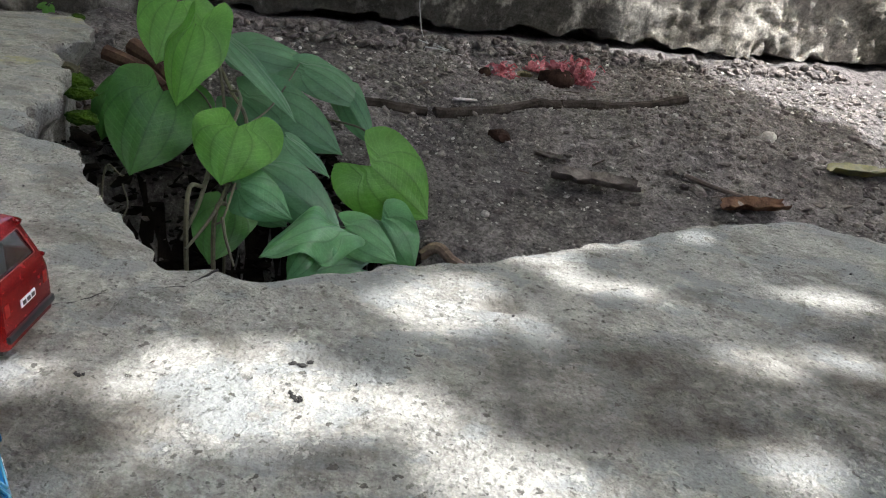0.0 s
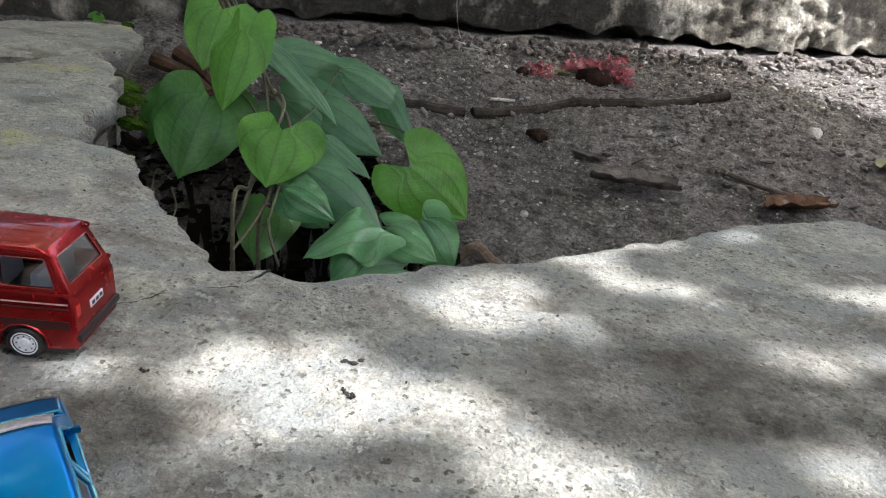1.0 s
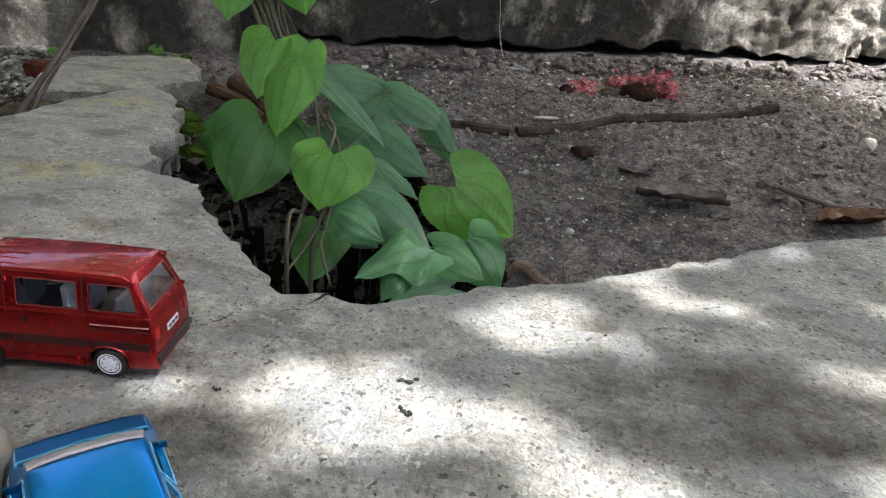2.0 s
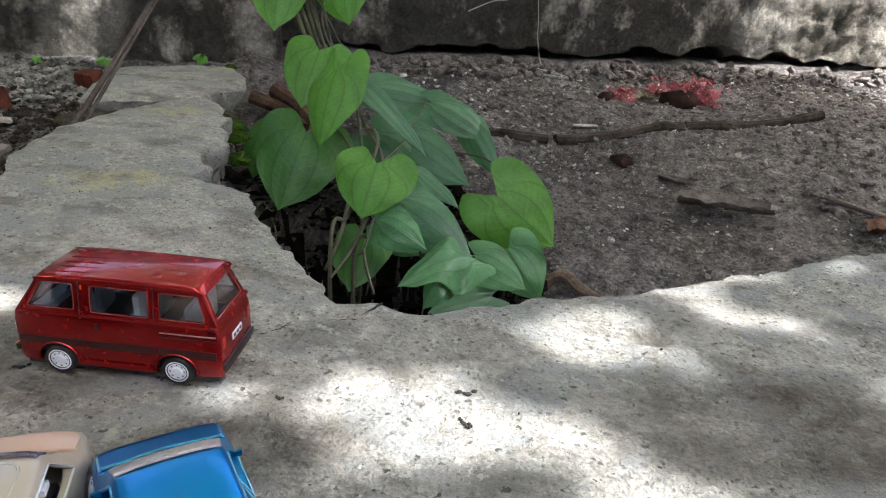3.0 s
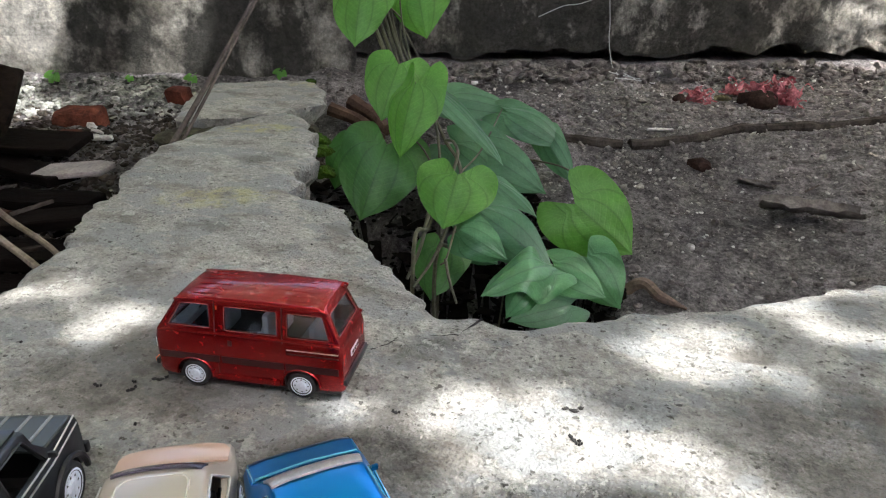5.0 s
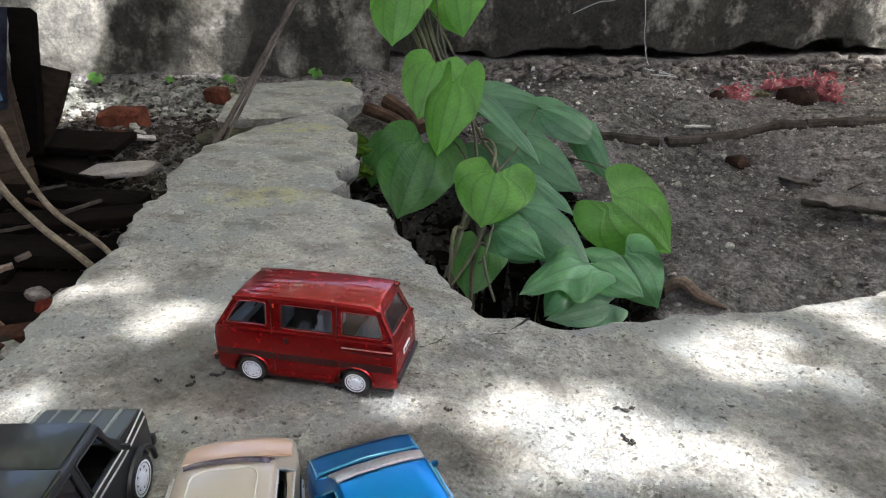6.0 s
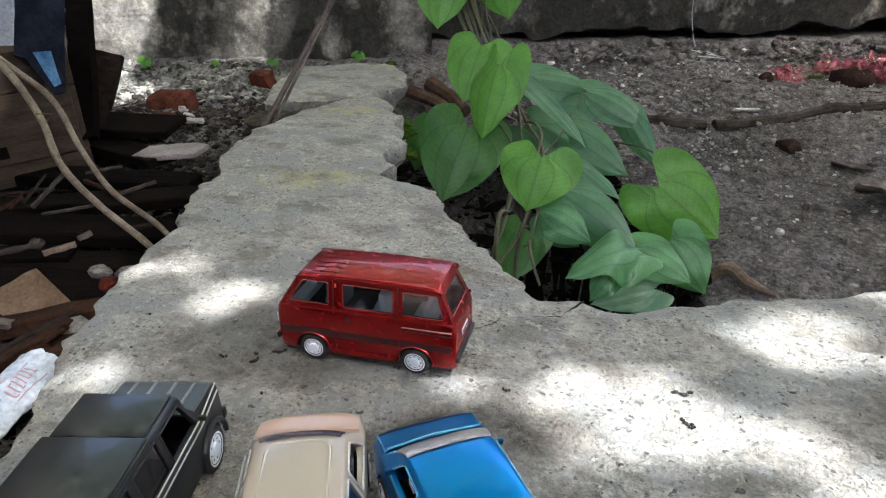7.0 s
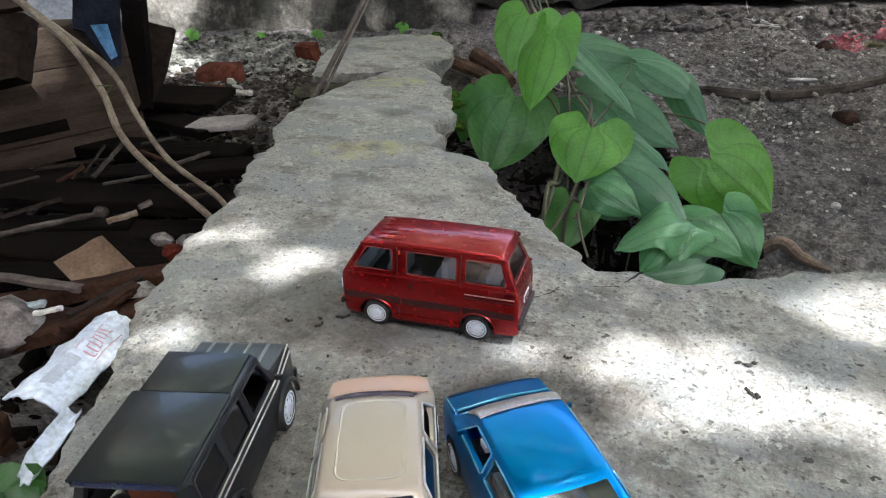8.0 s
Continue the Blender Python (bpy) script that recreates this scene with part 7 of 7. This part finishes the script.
def cardboard(c0, c1, c3, t=0.003):
    """A flat torn piece of board with three of its corners given."""
    o, u, v = Vector(c0), Vector(c1) - Vector(c0), Vector(c3) - Vector(c0)
    n = u.cross(v).normalized()
    bm = bmesh.new()
    k = 8
    g = [[bm.verts.new(o + u * (i / k + 0.02 * noise.noise(Vector((j, i, 3)))) + v * (j / k + 0.02 * noise.noise(Vector((i, j, 9)))) + n * 0.003 * noise.noise(Vector((i * 0.4, j * 0.4, 1)))) for j in range(k + 1)] for i in range(k + 1)]
    for i in range(k):
        for j in range(k):
            bm.faces.new((g[i][j], g[i + 1][j], g[i + 1][j + 1], g[i][j + 1]))
    ex = bmesh.ops.extrude_face_region(bm, geom=list(bm.faces))
    bmesh.ops.translate(bm, vec=n * -t, verts=[q for q in ex["geom"] if isinstance(q, bmesh.types.BMVert)])
    thing("cardboard", "damp torn brown cardboard on the rubbish", "cardboard", None, bm, CARD)


cardboard((-0.579, 0.334, -0.061), (-0.522, 0.325, -0.084), (-0.556, 0.372, -0.046))
lump("stone", "grey stone lying in the rubbish", "stone", -0.515, 0.250, (0.036, 0.028, 0.024), CLOD, 3, 0.3, 0.3, 20, z=-0.07)
for x, y, s, k in ((-0.455, 0.425, 0.018, 1), (-0.475, 0.40, 0.014, 2), (-0.41, 0.325, 0.012, 3), (-0.345, 0.15, 0.014, 4), (-0.37, 0.13, 0.018, 5), (-0.33, 0.12, 0.012, 6), (-0.40, 0.17, 0.016, 7), (-0.42, 0.14, 0.02, 8)):
    lump("clod", "brown clod of earth beside the slab", "soil", x, y, (s, s * 0.8, s * 0.7), RUST if k % 2 else CLOD, k + 40, 0.3, 0.4, k * 50, "clods", z=-0.055)


def crate():
    top = new("wooden_crate")
    tagged(top, "old brown wooden crate with gaps between planks", "crate")
    a, b = Vector((-1.02, 0.345, 0)), Vector((-0.872, 0.672, 0))
    u = (b - a).normalized()
    ang = math.degrees(math.atan2(u.y, u.x))
    for z, h, tilt in ((-0.080, 0.030, 1.5), (-0.017, 0.092, 1.2), (0.056, 0.052, 1.0)):
        bm = bmesh.new()
        box(bm, (0, 0, 0), ((b - a).length, 0.014, h), 0.002)
        o = part("plank", bm, WOOD, top)
        o.matrix_world = pose(*((a + b) / 2 + Vector((0, 0, z))), 0, -tilt, ang)
    # near-black bar on the uncut plank, in place of an opening's shade
    bm = bmesh.new()
    box(bm, (0, 0, 0), (0.130, 0.004, 0.016), 0.001)
    o = part("slot", bm, ROTTEN_SHADE, top, "dark bar drawn for the shaded opening")
    o.matrix_world = pose(*(a.lerp(b, 0.56) + Vector((0.0065, -0.003, -0.046))), 0, -1.5, ang)
    for f in (0.03, 0.97):
        bm = bmesh.new()
        box(bm, (0, 0, 0), (0.03, 0.03, 0.17), 0.003)
        o = part("corner_post", bm, WOOD, top)
        o.matrix_world = pose(*(a.lerp(b, f) + Vector((-0.02, 0.008, -0.008))), 0, 0, ang)
    for z, h in ((-0.080, 0.030), (-0.017, 0.092), (0.056, 0.052)):
        bm = bmesh.new()
        box(bm, (0, 0, 0), (0.24, 0.014, h), 0.002)
        o = part("plank", bm, WOOD, top)
        o.matrix_world = pose(*(b + Vector((-0.115, 0.058, z))), 0, 0, ang + 90 - 0.5)
    bm = bmesh.new()
    box(bm, (0, 0, 0), (0.36, 0.22, 0.010), 0.002)
    o = part("lid", bm, WOOD, top)
    o.matrix_world = pose(*((a + b) / 2 + Vector((-0.105, 0.05, 0.072))), 0, 0, ang)


crate()
for x, y, s, k in ((-0.640, 0.825, 0.022, 1), (-0.605, 0.840, 0.026, 2), (-0.570, 0.862, 0.026, 3), (-0.540, 0.885, 0.024, 4), (-0.515, 0.915, 0.022, 5), (-0.590, 0.850, 0.018, 6), (-0.655, 0.805, 0.02, 7)):
    lump("clod", "dark soil clod wedged between the slabs", "soil", x, y, (s * 1.3, s, s * 0.5), ROOTSOIL, k + 70, 0.0, 0.35, k * 40, "clods", z=-0.030)


def panel(name, label, category, corners, thick, material, parent=None):
    """A flat piece with the given outline, its corners broken a little, thickened away from the camera's side."""
    pts = [Vector(c) for c in corners]
    n = (pts[1] - pts[0]).cross(pts[2] - pts[0]).normalized()
    if n.y > 0:
        n = -n
    bm = bmesh.new()
    rim = []
    for p, q in zip(pts, pts[1:] + pts[:1]):
        k = max(2, int((q - p).length / 0.012))
        for i in range(k):
            c = p.lerp(q, i / k)
            rim.append(c + 0.0016 * Vector((noise.noise(c * 70), noise.noise(c * 70 + Vector((7, 0, 0))), noise.noise(c * 70 + Vector((0, 9, 0))))))
    f = bm.faces.new([bm.verts.new(c) for c in rim])
    ex = bmesh.ops.extrude_face_region(bm, geom=[f])
    bmesh.ops.translate(bm, vec=-n * thick, verts=[v for v in ex["geom"] if isinstance(v, bmesh.types.BMVert)])
    if parent:
        return part(name, bm, material, parent, label)
    return thing(name, label, category, None, bm, material)


panel("leaning_board", "tall black board standing beside the crate", "plank", [(-0.946, 0.756, 0.143), (-0.918, 0.771, 0.142), (-0.883, 0.719, 0.023), (-0.865, 0.688, -0.044), (-0.882, 0.674, -0.051), (-0.911, 0.704, 0.024)], 0.02, ROTTEN_SHADE)
panel("leaning_board", "dark brown board leaning against the crate", "plank", [(-0.953, 0.781, 0.061), (-0.906, 0.799, 0.049), (-0.906, 0.756, -0.021), (-0.916, 0.731, -0.054), (-0.932, 0.723, -0.053)], 0.012, DARKBOARD)
sack = panel("dark_sack", "dark blue-black plastic sack hanging over the crate", "sack", [(-0.890, 0.645, 0.154), (-0.859, 0.693, 0.150), (-0.844, 0.658, 0.068), (-0.837, 0.643, 0.032), (-0.843, 0.631, 0.030), (-0.868, 0.622, 0.075), (-0.874, 0.610, 0.081)], 0.006, SACK)
panel("blue_patch", "scuffed bright blue patch", "", [(-0.861, 0.628, 0.083), (-0.851, 0.646, 0.082), (-0.838, 0.640, 0.042), (-0.841, 0.631, 0.039)], 0.002, BLUELABEL, sack)
panel("tin_sheet", "pale bluish painted tin sheet standing on the crate", "tin sheet", [(-1.058, 0.688, 0.155), (-0.988, 0.726, 0.153), (-0.966, 0.677, 0.053), (-1.030, 0.638, 0.048)], 0.02, TIN)
panel("dark_block", "dark wooden block on top of the rubbish", "block", [(-0.936, 0.490, 0.122), (-0.845, 0.536, 0.114), (-0.837, 0.499, 0.047), (-0.915, 0.445, 0.031)], 0.03, DARKBOARD)
panel("brown_board", "brown scuffed board lying on the dark block", "plank", [(-0.929, 0.493, 0.143), (-0.842, 0.537, 0.135), (-0.840, 0.530, 0.122), (-0.921, 0.477, 0.108)], 0.012, WOOD)


def wrapper():
    top = new("plastic_wrapper")
    tagged(top, "crumpled white plastic wrapper with faded red print", "wrapper")
    l, w = 0.086, 0.034

    def shape(u, v, lift=0.0):
        x = u * l / 2 * (1 + 0.06 * noise.noise(Vector((v * 3, 1, 0))))
        y = v * w / 2 * (1 + 0.16 * noise.noise(Vector((u * 3, 5, 0))))
        z = 0.008 * (1 - v * v) + 0.004 * noise.noise(Vector((u * 2.0, v * 1.5, 3))) + 0.0016 * abs(noise.noise(Vector((u * 4, v * 5, 8)))) + 0.0005 * noise.noise(Vector((u * 12, v * 9, 2)))
        return Vector((x, y, z + lift))
    bm = bmesh.new()
    nx, ny = 44, 26
    g = [[bm.verts.new(shape(2 * i / nx - 1, 2 * j / ny - 1)) for j in range(ny + 1)] for i in range(nx + 1)]
    for i in range(nx):
        for j in range(ny):
            bm.faces.new((g[i][j], g[i + 1][j], g[i + 1][j + 1], g[i][j + 1]))
    ex = bmesh.ops.extrude_face_region(bm, geom=list(bm.faces))
    bmesh.ops.translate(bm, vec=(0, 0, -0.0012), verts=[q for q in ex["geom"] if isinstance(q, bmesh.types.BMVert)])
    film = part("film", bm, WRAP, top)

    def printed(name, u0, u1, v0, v1, material, label):
        b2 = bmesh.new()
        n, m = 10, 6
        h = [[b2.verts.new(shape(u0 + (u1 - u0) * i / n, v0 + (v1 - v0) * j / m, 0.0007)) for j in range(m + 1)] for i in range(n + 1)]
        for i in range(n):
            for j in range(m):
                b2.faces.new((h[i][j], h[i + 1][j], h[i + 1][j + 1], h[i][j + 1]))
        part(name, b2, material, film, label)
    printed("grey_panel", -0.7, -0.08, -0.25, 0.25, GREYPRINT, "grey printed panel")
    for k in range(7):
        u, v = 0.02 + 0.085 * k, -0.32 + 0.03 * k
        printed("print_bar", u, u + 0.028, v - 0.22, v + 0.22, REDPRINT, "faded red print")
        printed("print_bar", u + 0.02, u + 0.07, v + (0.17 if k % 2 else -0.22), v + (0.22 if k % 2 else -0.17), REDPRINT, "faded red print")
    printed("print_line", 0.0, 0.64, -0.66, -0.62, REDPRINT, "faded red line")
    printed("print_line", 0.0, 0.66, 0.12, 0.16, REDPRINT, "faded red line")
    top.matrix_world = pose(-0.362, 0.2165, -0.020, 14, 2, 111)


wrapper()
crust(0, 0, 0.050, 0.013, 0, WRAP, "small white wrapper scrap beside the slab", "wrapper_scrap", "litter", 0.4, 0.0, pose(-0.316, 0.166, -0.024, 8, 0, 118), 0.001)
crust(0, 0, 0.05, 0.04, 0, LEAF_MID, "green leaf fallen beside the slab", "fallen_leaf", "leaf", 0.3, 0.0, pose(-0.312, 0.128, -0.030, 6, 0, 40), 0.0008)

# ---- bits lying on the slab ----


def bit(x, y, l, w, turn, material=DARKBIT, label="black speck of debris on the slab", h=0.0009, lift=0.6):
    bm = bmesh.new()
    rough_lump(bm, (l * 0.36, w * 0.36, h), x * 900 + y * 70, 0.7, 3)
    thing("debris_bit", label, "debris", pose(x, y, slab_top(x, y) + h * lift, 0, 0, turn), bm, material, "bits on the slab")
BITS = [(-0.006, 0.361, 0.012, 0.004, 20), (-0.001, 0.336, 0.008, 0.004, -30), (0.002, 0.333, 0.004, 0.003, 10), (-0.226, 0.303, 0.009, 0.003, 35), (-0.234, 0.290, 0.006, 0.004, 60),
        (-0.237, 0.295, 0.003, 0.002, 0), (-0.254, 0.286, 0.005, 0.003, 10), (-0.092, 0.324, 0.005, 0.003, 0)]


for x, y, l, w, turn in BITS:
    a = radians(turn)
    for f, g, k in ((-0.32, 0.1, 0.55), (0.05, -0.25, 0.7), (0.36, 0.2, 0.45)):
        bit(x + l * (f * math.cos(a) - g * 0.4 * math.sin(a)), y + l * (f * math.sin(a) + g * 0.4 * math.cos(a)), l * k * 0.75, w * (0.45 + 0.4 * k), turn + 40 * g)
for k in range(60):
    x, y = rng.uniform(-0.45, 0.4), rng.uniform(0.2, 0.6)
    if inside(SLAB, x, y) and inside(SLAB, x + 0.02, y) and inside(SLAB, x, y + 0.02):
        s = rng.uniform(0.0012, 0.003)
        bit(x, y, s, s * 0.7, k * 33, STONE if k % 3 else DARKBIT, "tiny grit crumb on the slab", 0.0007)


def crack(pts, w, label="thin dark crack in the concrete"):
    """A dark line that follows the slab's upper face."""
    bm = bmesh.new()
    line = [q + Vector((0.0012 * noise.noise(q * 160), 0.0012 * noise.noise(q * 160 + Vector((3, 3, 0))), 0)) for q in curve_points([(x, y, 0.0) for x, y in pts], 10 * len(pts))]
    tube(bm, [Vector((q.x, q.y, slab_top(q.x, q.y) - w * 0.35)) for q in line], [w * (1 - 0.7 * k / len(line)) * (0.8 + 0.5 * noise.noise(q * 250)) for k, q in enumerate(line)], 6)
    thing("crack", label, "crack", None, bm, DARKBIT)


crack([(-0.078, 0.432), (-0.083, 0.421), (-0.087, 0.409), (-0.090, 0.396)], 0.0010)
crack([(-0.087, 0.409), (-0.098, 0.404), (-0.112, 0.400)], 0.0006)
crack([(-0.121, 0.388), (-0.127, 0.379), (-0.138, 0.368), (-0.147, 0.356), (-0.160, 0.348)], 0.0006, "faint shallow crack in the concrete")
